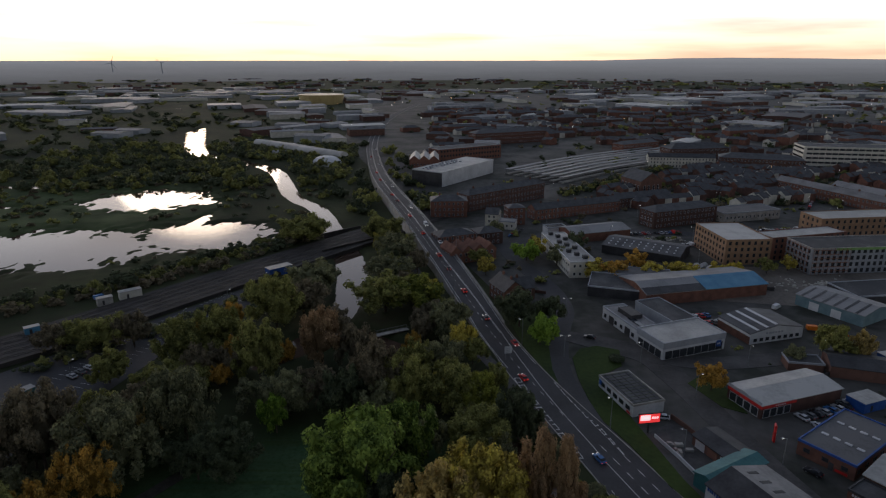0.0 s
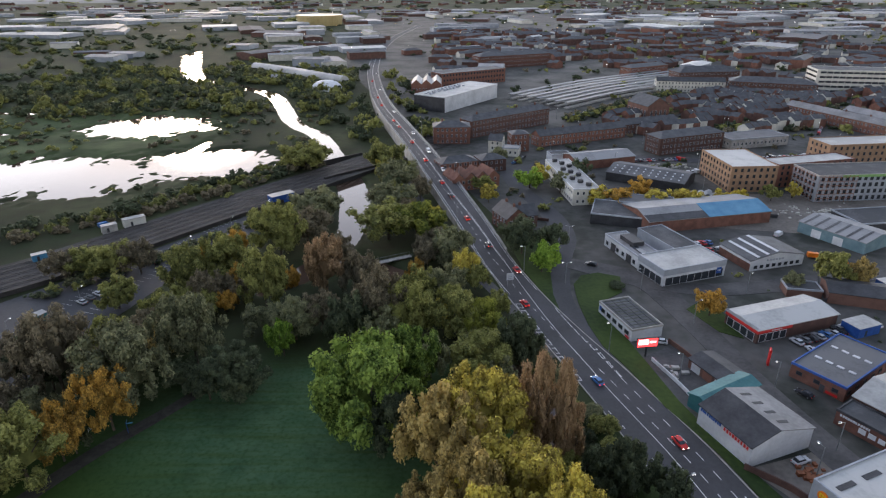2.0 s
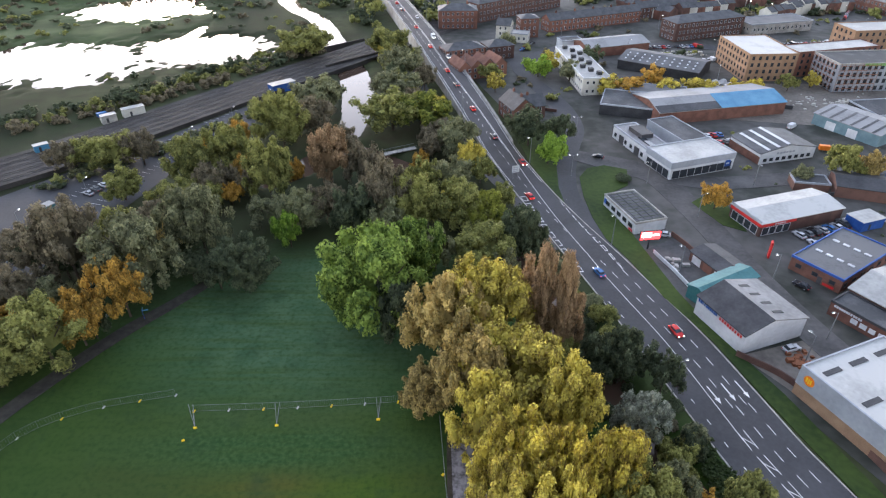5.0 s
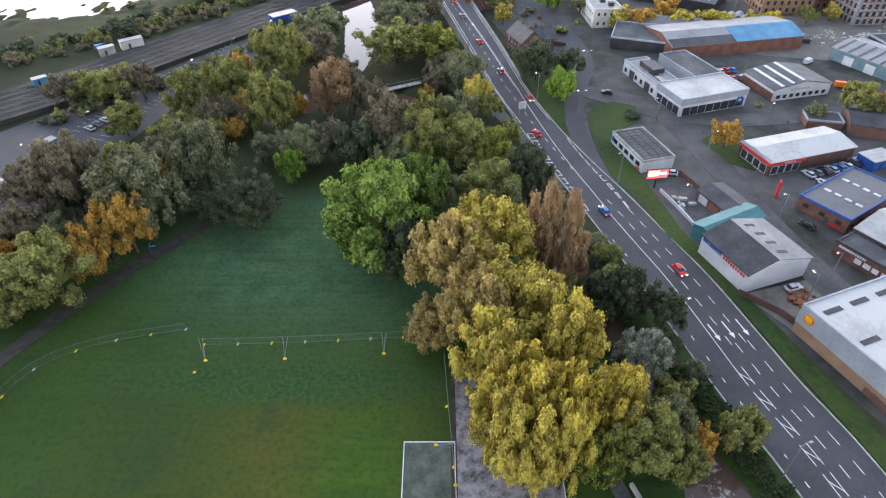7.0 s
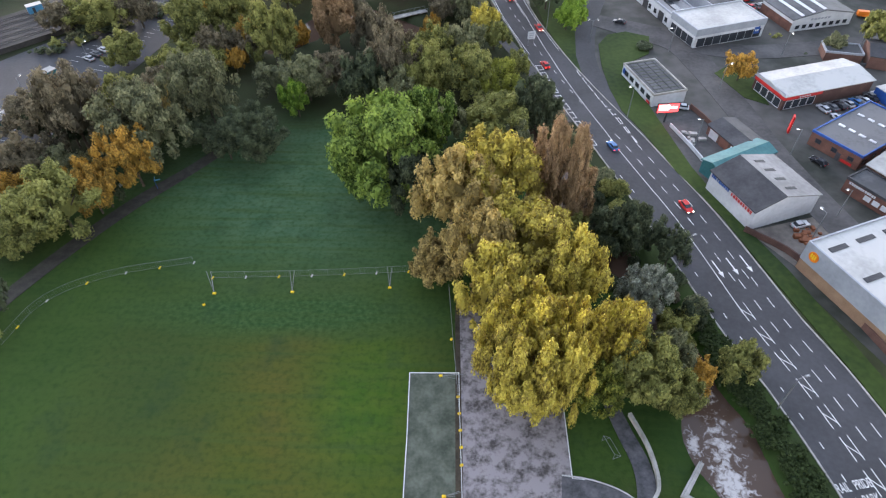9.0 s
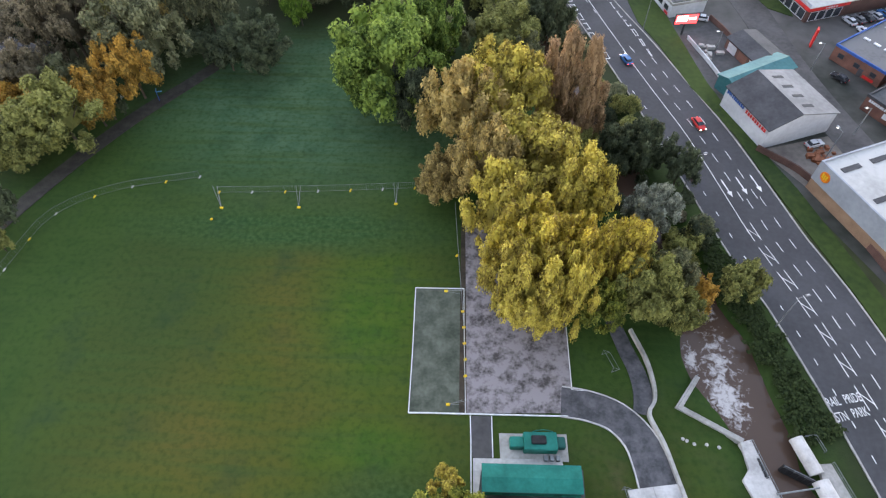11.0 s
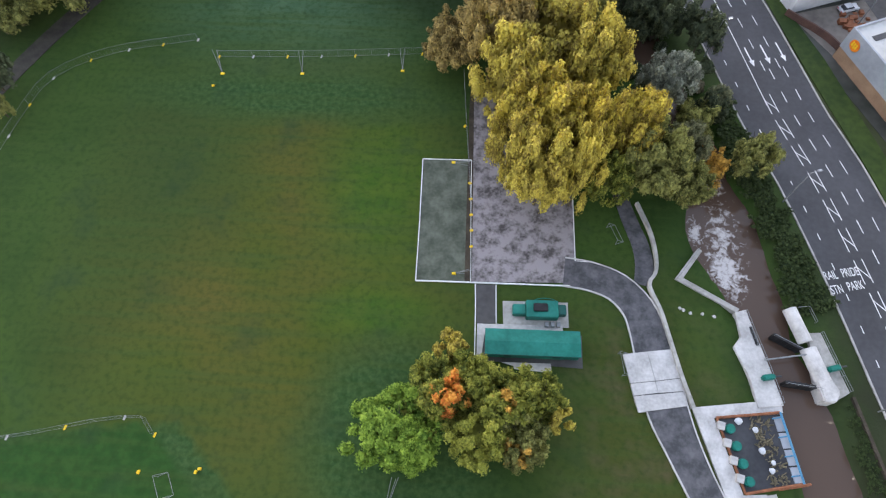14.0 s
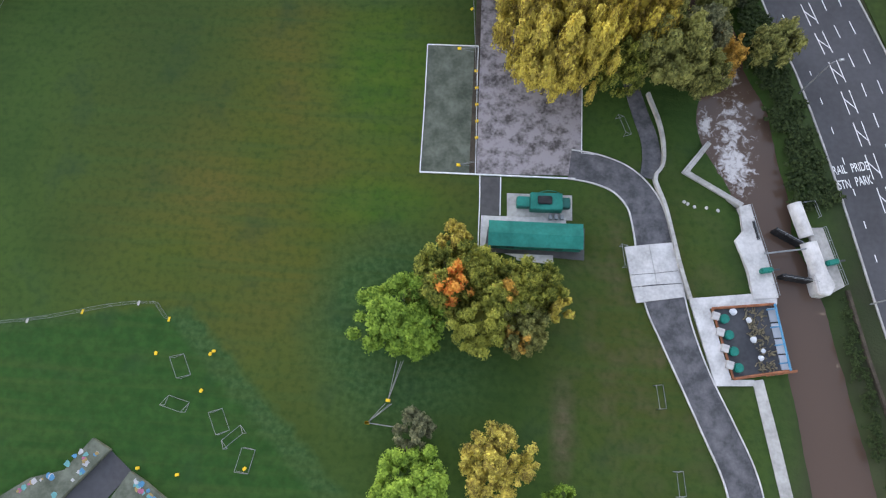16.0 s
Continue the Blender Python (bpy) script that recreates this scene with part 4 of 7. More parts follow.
# ---------------------------------------------------------------- woods and hedges past counting
spots = scatter(560, 5, ((-420, 395), (-95, 760)), (4, 8), (1.1, 1.6), lambda x, y: y > 470 + 0.12 * (x + 330) and near_line(RIVER, np.array([x]), np.array([y]))[0] > 6)
woods("riverside_wood", "dark mixed autumn wood along the river", spots, ("dark", "olive", "sage"))
spots = along([(-230, 215), (-160, 262), (-95, 340), (-72, 365)], (-4, 4, 10), 5, 2, (2.5, 5), (1.0, 1.5))
woods("railway_scrub", "dark scrub and bushes beside the railway", spots, ("dark", "olive", "brown"))
spots = along([(-150, 196), (-128, 222), (-96, 268)], (14.5, 18), 5, 4, (2.0, 4.2), (1.0, 1.4), 2)
woods("hedge", "dark bushes between car park and railway", spots, ("dark", "sage", "olive"), "bushes")
spots = scatter(46, 9, ((-62, 395), (20, 700)), (4, 8), (1.2, 1.6), lambda x, y: off_road(x, y, 11) and x < np.interp(y, ROAD[:, 1], ROAD[:, 0]) + 34)
spots += scatter(26, 19, ((-110, 440), (-40, 640)), (4, 8), (1.2, 1.6), lambda x, y: off_road(x, y, 12) and x < np.interp(y, ROAD[:, 1], ROAD[:, 0]) and near_line(RIVER, np.array([x]), np.array([y]))[0] > 5)
woods("roadside_wood", "dark trees lining the flyover", spots, ("dark", "olive"))
spots = scatter(260, 12, ((-1500, 650), (-100, 1500)), (6, 14), (0.7, 1.1), lambda x, y: x < -0.25 * y - 60 or y < 800)
spots += scatter(420, 13, ((-2500, 1500), (2500, 4200)), (14, 40), (0.3, 0.5))
spots += scatter(260, 14, ((40, 450), (900, 1500)), (4, 8), (0.9, 1.3), lambda x, y: x > 0.1 * y)
woods("distant_trees", "dark distant trees scattered over the plain", spots, ("dark", "olive", "dark"), leaves=90, boughs=3)
spots = scatter(380, 41, ((-1300, 800), (1300, 2300)), (5, 10), (0.8, 1.1), lambda x, y: off_road(x, y, 14))
woods("plain_trees", "dark trees between the far warehouses", spots, ("dark", "dark", "olive"), leaves=100, boughs=3)
rg = random.Random(77)
k = 0
while k < 46:          # the belt between stream and flyover
    y = rg.uniform(95, 335)
    c = float(np.interp(y, ROAD[:, 1], ROAD[:, 0]))
    x = c - rg.uniform(13, 34 if y < 220 else 30)
    k += 1
    if height(x, y) < -0.5:
        continue
    r = rg.uniform(3.2, 5.6)
    tree(x, y, r * rg.uniform(1.9, 2.5), r, rg.choice(("olive", "sage", "dark", "olive", "gold", "brown")), "round", "mid", where="between stream and road")
k = 0
while k < 40:          # the belt along the car park
    f = rg.random()
    x, y = -112 + 62 * f + rg.uniform(-14, 10), 112 + 112 * f + rg.uniform(-20, 22)
    k += 1
    if height(x, y) < -0.5 or (x > -84 + (y - 125) * 0.45 and y < 175):
        continue
    r = rg.uniform(3.4, 6.2)
    tree(x, y, r * rg.uniform(1.7, 2.4), r, rg.choice(("olive", "brown", "brown", "dark", "olive", "brown", "sage")), "round", "mid", where="along the car park")
k = 0
while k < 34:          # undergrowth between the yellow trees and the road
    y = rg.uniform(74, 150)
    c = float(np.interp(y, ROAD[:, 1], ROAD[:, 0]))
    x = c - rg.uniform(11.5, 18)
    k += 1
    r = rg.uniform(1.8, 3.4)
    tree(x, y, r * rg.uniform(1.5, 2.2), r, rg.choice(("dark", "dark", "sage", "olive", "brown")), "bush", "mid", where="beside the main road")
for k in range(26):
    x, y = rg.uniform(6, 36), rg.uniform(66, 110)
    r = rg.uniform(2.0, 3.6)
    tree(x, y, r * rg.uniform(1.2, 1.8), r, rg.choice(("olive", "gold", "dark", "brown")), "bush", "mid", where="under the yellow trees")
spots = scatter(260, 51, ((-340, 285), (-95, 560)), (1.6, 4.2), (0.7, 1.2))
woods("marsh_bushes", "dark bushes and reeds dotted over the marsh", spots, ("dark", "olive", "brown"), "bushes")
spots = scatter(300, 61, ((-900, 560), (-110, 1150)), (5, 10), (0.8, 1.2), lambda x, y: off_road(x, y, 20) and x < -0.12 * y - 60 and near_line(RIVER, np.array([x]), np.array([y]))[0] > 10)
woods("plain_woods", "dark woods along the far river", spots, ("dark", "olive", "dark"), leaves=110, boughs=4)


# ---------------------------------------------------------------- park: paths, court, slabs
def path(name, pts, z, material, label, category="path"):
    return sheet(name, pts, z, material, label, 0.4, category)


path("court", [(-8.9, 65.2), (0.9, 65.4), (1.4, 40.3), (-8.3, 40.1)], 0.12, MOSSY, "mossy grey tarmac court edged with white lines", "court")
path("court_edge", [(-0.6, 82), (1.0, 82), (1.5, 40.3), (0.2, 40.3)], 0.16, SOIL, "brown worn strip beside the court", "path")
path("forecourt", [(0.2, 84), (3.4, 84), (8, 66), (19.4, 60), (19.4, 45.2), (19.2, 41.2), (1.5, 40.4)], 0.20, PATCHY, "pale peeling and patchy tarmac forecourt", "forecourt")
lane = smooth([(17.5, 43.2, 5.2), (22, 42.6, 5.2), (26.6, 40.8, 5.2), (29.8, 37.3, 5.4), (31.2, 33, 5.8), (32.4, 26, 6.4), (33.4, 20, 6.4), (35.2, 14.5, 5.4), (37.8, 8, 4.8), (41.2, 0.5, 5.0), (44, -6, 5.0), (46, -14, 5), (52, -34, 5)], 1.2)
bm = bmesh.new()
strip(bm, lane, -lane[:, 2] / 2, lane[:, 2] / 2, -0.3, 0.24)
tagged(part("lane", bm, FRESHTAR), "dark wet tarmac service lane with grey streaks", "path", kind="structure")
for nm, sg in (("lane_edging_south", 1), ("lane_edging_north", -1)):
    bm = bmesh.new()
    o = lane[:, 2] / 2 * sg
    strip(bm, lane, np.minimum(o, o + 0.22 * sg), np.maximum(o, o + 0.22 * sg), -0.2, 0.34)
    tagged(part(nm, bm, CONC), "white concrete edging along the service lane", "kerb", kind="structure")
spur = smooth([(31.0, 41.5, 3), (31.6, 45, 3.2), (31.2, 49, 3), (29.6, 54, 2.8), (28, 60, 2.6), (26, 68, 2.4)], 1.2)
bm = bmesh.new()
strip(bm, spur, -spur[:, 2] / 2, spur[:, 2] / 2, -0.3, 0.18)
tagged(part("footpath", bm, FRESHTAR), "dark tarmac footpath leading under the trees", "path", kind="structure")
bm = bmesh.new()
wall_line = smooth([(31.0, 57.5), (33.0, 51.5), (33.6, 46.5), (33.2, 43.6), (32.0, 41.3), (33.6, 36.5), (34.8, 31), (36.0, 25.5), (37.3, 20.8)], 0.8)
strip(bm, wall_line, -0.28, 0.28, -0.2, 0.95)
tagged(part("boundary_wall", bm, OLDCONC), "low pale stone wall along the lane", "wall", kind="structure")


def edging(name, pts, label, w=0.16, z=0.26):
    bm = bmesh.new()
    strip(bm, np.array(pts, float), -w / 2, w / 2, -0.1, z)
    return tagged(part(name, bm, PAINT), label, "edging", kind="structure")


edging("court_line", [(-8.3, 40.1), (-8.5, 52), (-8.9, 65.2)], "white edging line of the court")
edging("court_line", [(-8.9, 65.2), (-4, 65.3), (0.4, 65.4)], "white edging line of the court")
edging("court_line", [(-8.3, 40.1), (-4, 40.2), (2, 40.3), (10, 40.45), (18.5, 40.6)], "white edging line of court and forecourt", 0.22)
edging("court_line", [(0.4, 65.4), (0.6, 58), (1.3, 40.4)], "white edging line of the court", 0.14)
edging("forecourt_line", [(19.4, 60), (19.45, 52), (19.5, 45.4), (21.6, 45.3)], "white edging line of the forecourt")
path("access_strip", [(2.2, 40.0), (5.6, 40.1), (5.8, 33.1), (2.6, 32.9)], 0.16, OLDTARMAC, "grey tarmac strip to the compound", "path")
edging("strip_line", [(2.1, 40.1), (2.3, 36), (2.5, 26.8)], "white edging of the access strip")
edging("strip_line", [(5.7, 40.1), (5.8, 36), (5.9, 33.1)], "white edging of the access strip")
path("compound_base", [(6.9, 37.2), (18.0, 37.5), (18.1, 33.0), (7.1, 33.0)], 0.14, OLDCONC, "grey concrete base of the pump compound", "pavement")
path("compound_slab", [(2.7, 32.9), (17.0, 33.3), (17.2, 31.2), (4, 31.0), (3.6, 27.2), (2.8, 27.1)], 0.18, CONC, "pale concrete slab by the green store", "pavement")
path("store_base", [(3.5, 31.6), (20.2, 31.8), (20.2, 26.2), (3.8, 26.6)], 0.10, OLDTARMAC, "grey gravel base under the green store", "pavement")
path("store_step", [(7, 26.5), (15.0, 26.7), (15.1, 25.2), (9, 25.5), (8.9, 26)], 0.2, CONC, "pale concrete step behind the green store", "pavement")
bm = bmesh.new()
for c in ([(26.8, 28.9), (30.8, 29.6), (31.7, 24.8), (27.7, 24.2)], [(30.85, 29.6), (34.7, 30.2), (35.7, 25.5), (31.75, 24.8)], [(27.7, 24.1), (31.7, 24.7), (32.0, 22.9), (28.1, 22.2)], [(31.75, 24.7), (35.7, 25.4), (36.1, 23.4), (32.05, 22.9)],
          [(28.1, 22.1), (36.1, 23.3), (36.5, 21.1), (28.7, 19.6)]):
    prism(bm, c, 0.0, 0.42)
tagged(part("loading_slab", bm, CONC), "broad white cast concrete slab across the lane", "pavement", kind="structure")


# ---------------------------------------------------------------- green store and pump
def green_store():
    th = thing("storage_container", "long green metal store with a shallow pitched roof", "container", pose(4.2, 27.3, 0.1, 0, 0, 1.0))
    bm = bmesh.new()
    box(bm, 0, 0, 0, 15.2, 3.9, 2.5)
    for k in range(38):
        box(bm, 0.2 + k * 0.4, -0.05, 0.1, 0.38 + k * 0.4, 0, 2.4)
    part("wall", bm, GREENPAINT, th)
    bm = bmesh.new()
    prof = [(-0.2, 2.5), (1.95, 2.78), (4.1, 2.5), (4.1, 2.42), (-0.2, 2.42)]
    a = [bm.verts.new((-0.15, y, z)) for y, z in prof]; b = [bm.verts.new((15.35, y, z)) for y, z in prof]
    bm.faces.new(a); bm.faces.new(b[::-1])
    for i in range(5):
        j = (i + 1) % 5
        bm.faces.new((a[i], b[i], b[j], a[j]))
    bmesh.ops.recalc_face_normals(bm, faces=bm.faces)
    part("roof", bm, GREENPAINT, th)
    bm = bmesh.new()
    box(bm, -0.15, -0.26, 2.36, 15.35, -0.18, 2.52)
    part("gutter", bm, DARKGREEN, th)
    for x in (3, 11):
        bm = bmesh.new(); box(bm, x, -0.08, 0, x + 1.2, -0.02, 2.1)
        part("door", bm, DARKGREEN, th)


green_store()
th = thing("pump_house", "green pump unit with a black hatch on a concrete base", "machine", pose(8.6, 33.6, 0.14, 0, 0, 1.5))
for nm, dims, mt, z0, z1 in (("housing", (2.2, 0.3, 7.6, 3.3), GREENPAINT, 0, 1.9), ("end_cover", (0.0, 0.9, 2.2, 2.7), GREENPAINT, 0, 1.4), ("end_cover", (7.6, 1.0, 9.0, 2.8), DARKGREEN, 0, 1.3), ("hatch", (3.4, 1.2, 5.8, 2.6), BLACK, 1.9, 2.35)):
    bm = bmesh.new(); box(bm, dims[0], dims[1], z0, dims[2], dims[3], z1)
    bmesh.ops.bevel(bm, geom=bm.edges[:], offset=0.12, segments=2, affect="EDGES")
    part(nm, bm, mt, th)
for x in (5.4, 6.4, 7.4):
    bm = bmesh.new(); box(bm, x, -0.9, 0, x + 0.6, -0.1, 0.7)
    part("valve_box", bm, STEEL, th, "small grey steel valve box")
bm = bmesh.new()
for k in range(9):
    a0, a1 = math.pi * k / 9, math.pi * (k + 1) / 9
    beam(bm, (5.6 + 2 * math.cos(a0), 3.4 + 0.8 * math.sin(a0), 0.4), (5.6 + 2 * math.cos(a1), 3.4 + 0.8 * math.sin(a1), 0.4), 0.08)
part("pipe", bm, GREENPAINT, th)

# ---------------------------------------------------------------- floodgate, weir and screen
bm = bmesh.new()
prism(bm, [(46.0, 37.2), (47.9, 37.8), (48.9, 33.2), (49.9, 29.6), (51.5, 22.0), (47.5, 21.4), (46.9, 26), (45.0, 31.2), (46.4, 33)], -2.6, 0.6)
tagged(part("lock_wall_west", bm, CONC), "white concrete floodgate wall", "wall", kind="structure")
bm = bmesh.new()
prism(bm, [(57.4, 34.2), (59.6, 34.4), (62.3, 24.6), (59.6, 23.0), (57.6, 26.4)], -2.6, 0.6)
tagged(part("lock_wall_east", bm, OLDCONC), "weathered concrete floodgate wall and platform", "wall", kind="structure")
bm = bmesh.new()
prism(bm, [(36.6, 42.9), (41.2, 49.0), (41.9, 48.5), (38.0, 43.1), (46.9, 37.9), (46.4, 37.2)], -2.6, 0.45)
tagged(part("weir_wall", bm, OLDCONC), "pale angled concrete weir wall", "wall", kind="structure")
bm = bmesh.new()
prism(bm, [(37.2, 20.9), (47.5, 22.4), (51.3, 22.0), (51.3, 20.9), (40.4, 19.5), (43.4, 8.3), (46.9, 8.6), (46.7, 7.6), (40.9, 7.2)], -1.5, 0.4)
tagged(part("terrace", bm, CONC), "white concrete terrace round the screen deck", "pavement", kind="structure")


def rounded_block(name, label, x, y, ang, l, w, h, z, material, category):
    bm = bmesh.new()
    n = 12
    ring = [(w / 2 * math.cos(math.pi * k / n), h * math.sin(math.pi * k / n)) for k in range(n + 1)]
    a = [bm.verts.new((0, p, q)) for p, q in ring]; b = [bm.verts.new((l, p, q)) for p, q in ring]
    for i in range(n):
        bm.faces.new((a[i], b[i], b[i + 1], a[i + 1]))
    bm.faces.new(a[::-1]); bm.faces.new(b); bm.faces.new((a[0], a[n], b[n], b[0]))
    bmesh.ops.recalc_face_normals(bm, faces=bm.faces)
    ob = part(name, bm, material, m=pose(x, y, z, 0, 0, ang))
    return tagged(ob, label, category)


for x, y, a, l, w in ((56.9, 32.6, 106, 6.0, 2.4), (58.6, 26.0, 105, 5.8, 2.8)):
    rounded_block("gate_pier", "rounded white concrete gate pier beside the channel", x, y, a, l, w, 1.3, 0.2, CONC, "pier")
bm = bmesh.new()
prism(bm, [(57.0, 26.0), (59.3, 26.8), (60.4, 24.4), (59.4, 22.7), (57.6, 22.8)], -2.6, 1.5)
bmesh.ops.bevel(bm, geom=bm.edges[:], offset=0.2, segments=2, affect="EDGES")
tagged(part("gate_abutment", bm, CONC), "faceted white concrete abutment at the channel", "pier")
for x, y, a, l in ((56.2, 31.4, 152, 4.9), (57.8, 25.2, 174, 5.4), (48.9, 31.6, 102, 3.2)):
    th = thing("lock_gate", "black timber mitre gate standing open in the channel", "gate", pose(x, y, -2.2, 0, 0, a))
    bm = bmesh.new(); box(bm, 0, -0.25, 0, l, 0.25, 2.9)
    part("leaf", bm, BLACK, th)
    for k in range(int(l / 0.9)):
        bm = bmesh.new(); box(bm, 0.3 + k * 0.9, -0.34, 0.1, 0.5 + k * 0.9, 0.34, 2.95)
        part("rib", bm, BLACK, th)
    bm = bmesh.new()
    beam(bm, (0, 0.3, 3.7), (l, 0.3, 3.7), 0.04)
    for k in range(4):
        beam(bm, (0.1 + k * l / 3.1, 0.3, 2.9), (0.1 + k * l / 3.1, 0.3, 3.7), 0.03)
    part("handrail", bm, STEEL, th)
th = thing("channel_boom", "grey steel boom across the channel", "boom")
bm = bmesh.new(); beam(bm, (49.6, 29.2, 0.75), (57.4, 30.6, 1.0), 0.14, sides=8); part("pipe", bm, STEEL, th)
for x, y, ang in ((48.6, 25.6, 10), (59.4, 27.6, 15)):
    th = thing("gate_winch", "green gate winch cabinet on the concrete wall", "winch", pose(x, y, 0.6, 0, 0, ang))
    bm = bmesh.new(); box(bm, 0, 0, 0, 2.0, 0.9, 1.2); bmesh.ops.bevel(bm, geom=bm.edges[:], offset=0.2, segments=2, affect="EDGES")
    part("cabinet", bm, GREENPAINT, th)
    bm = bmesh.new(); beam(bm, (2.0, 0.5, 0.5), (3.2, 0.4, 0.5), 0.15); part("arm", bm, DARKCLAD, th)


def railing(name, label, pts, z, h=1.1, material=STEEL, step=1.8, bars=2):
    th = thing(name, label, "railing")
    ln = smooth(pts, step)
    for k in range(bars):
        bm = bmesh.new()
        strip(bm, ln, -0.03, 0.03, z + h * (k + 1) / bars - 0.03, z + h * (k + 1) / bars + 0.03)
        part("rail", bm, material, th)
    for p in ln:
        bm = bmesh.new(); beam(bm, (*p[:2], z), (*p[:2], z + h), 0.045, sides=4)
        part("post", bm, material, th)
    return th


railing("railing", "galvanised railing on the floodgate wall", [(47.6, 37.4), (48.6, 33.2), (49.6, 29.4), (51.2, 22.2)], 0.6)
railing("railing", "galvanised railing on the floodgate platform", [(59.5, 34.3), (60.8, 29.6), (62.2, 24.7)], 0.6)
railing("railing", "galvanised railing by the weir", [(36.8, 42.7), (38.4, 44.8), (41.2, 48.6)], 0.45)
railing("railing", "galvanised railing beside the pier", [(56.6, 38.6), (58.4, 38.8), (59.2, 36.2)], 0.1)
th = thing("screen_deck", "dark steel screen deck littered with debris by the channel", "deck")
bm = bmesh.new(); prism(bm, [(40.9, 19.3), (50.8, 20.7), (52.4, 10.6), (43.8, 8.7)], -1.6, 0.14); part("floor", bm, DARKCLAD, th)
bm = bmesh.new()
for a, b in (((40.8, 19.5), (50.8, 20.9)), ((43.7, 8.5), (52.6, 10.4))):
    beam(bm, (*a, 0.45), (*b, 0.45), 0.22, sides=4)
beam(bm, (40.8, 19.5, 0.45), (43.7, 8.5, 0.45), 0.22, sides=4)
part("rim", bm, RUST, th, "rusty brown steel rim")
for k in range(4):
    f = k / 4 + 0.02
    x, y = 49.9 + 1.7 * f, 20.4 - 10 * f
    bm = bmesh.new()
    prism(bm, [(x - 0.2, y), (x + 1.0, y + 0.15), (x + 1.35, y - 2.1), (x + 0.15, y - 2.25)], 0.15, 0.32)
    part("screen_panel", bm, GREYCLAD, th)
bm = bmesh.new()
beam(bm, (50.7, 20.9, 0.8), (52.5, 10.4, 0.8), 0.2, sides=4)
for k in range(4):
    f = 0.05 + k / 3.6
    beam(bm, (50.6 + 1.8 * f, 20.6 - 10.2 * f, 0.8), (49.4 + 1.8 * f, 20.4 - 10.2 * f, 0.3), 0.1, sides=4)
part("screen_frame", bm, BLUE, th, "pale blue painted steel frame")
bm = bmesh.new(); beam(bm, (49.0, 9.4, -0.1), (54.0, 10.5, -0.2), 0.2, sides=6); part("boom", bm, RUST, th, "rusty orange boom")
rg = random.Random(4)
bm = bmesh.new()
for k in range(150):
    f = rg.random()
    x, y = 47.2 + 2.0 * f + rg.uniform(-1.3, 1.4), 19.6 - 9.6 * f
    a = rg.uniform(0, 6.28); ln_ = rg.uniform(0.3, 1.0)
    beam(bm, (x, y, 0.2), (x + ln_ * math.cos(a), y + ln_ * math.sin(a), 0.3), rg.uniform(0.05, 0.16), sides=4)
tagged(part("debris_heap", bm, LEAF["brown"]), "heap of brown branches and litter on the deck", "debris", kind="stuff")
for k in range(4):
    x, y = 41.7 + k * 0.62, 17.9 - k * 2.55
    bm = bmesh.new(); bmesh.ops.create_cone(bm, cap_ends=True, segments=14, radius1=0.75, radius2=0.75, depth=0.9)
    bmesh.ops.bevel(bm, geom=[e for e in bm.edges if e.verts[0].co.z > 0 and e.verts[1].co.z > 0], offset=0.15, segments=2, affect="EDGES")
    th = thing("pump_drum", "green cylindrical pump drum with a white box on the deck", "pump", pose(x + 0.9, y, 0.14, 0, 0, -14), group="drums along the deck")
    part("drum", bm, GREENPAINT, th, m=pose(0, 0, 0.45))
    bm = bmesh.new(); box(bm, -2.0, -0.6, 0.0, -0.9, 0.6, 0.9); part("box", bm, CONC, th, "white box housing")
for k, (x, y, s) in enumerate(((46.6, 18.0, 0.8), (47.2, 14.9, 0.9), (48.2, 12.0, 0.8), (48.6, 13.2, 0.6), (44.2, 19.2, 1.0))):
    th = thing("white_bag", "crumpled white sack lying on the deck", "bag", pose(x, y, 0.14, 0, 0, k * 40))
    bm = bmesh.new(); bmesh.ops.create_icosphere(bm, subdivisions=2, radius=s * 0.6)
    for v in bm.verts:
        v.co *= 1 + 0.35 * noise.noise(v.co * 2 + Vector((k, 0, 0))); v.co.z = v.co.z * 0.5 + 0.25
    part("sack", bm, WHITE, th)
tow = smooth([(47.6, 8.6, 1.7), (49.3, 0, 1.9), (51, -9, 1.9), (55, -30, 2)], 2)
bm = bmesh.new(); strip(bm, tow, -tow[:, 2] / 2, tow[:, 2] / 2, -0.3, 0.14)
tagged(part("towpath", bm, OLDCONC), "narrow grey concrete towpath beside the channel", "path", kind="structure")
bm = bmesh.new(); ew = smooth([(62.8, 24), (65.1, 12.7), (66.8, 5.9), (70, -8)], 3); strip(bm, ew, -0.25, 0.25, -1, 0.6)
tagged(part("bank_wall", bm, SOIL), "brown weathered retaining wall above the bank", "wall", kind="structure")
for x, y in ((37.0, 37.6), (38.7, 36.8), (40.7, 36.8), (42.6, 36.4), (37.6, 37.3)):
    bm = bmesh.new(); bmesh.ops.create_icosphere(bm, subdivisions=2, radius=0.3)
    for v in bm.verts:
        v.co *= 1 + 0.4 * noise.noise(v.co * 4 + Vector((x, y, 0)))
    tagged(part("stone", bm, CONC, m=pose(x, y, 0.08)), "small pale stone lying on the grass", "stone", group="stones on the grass")
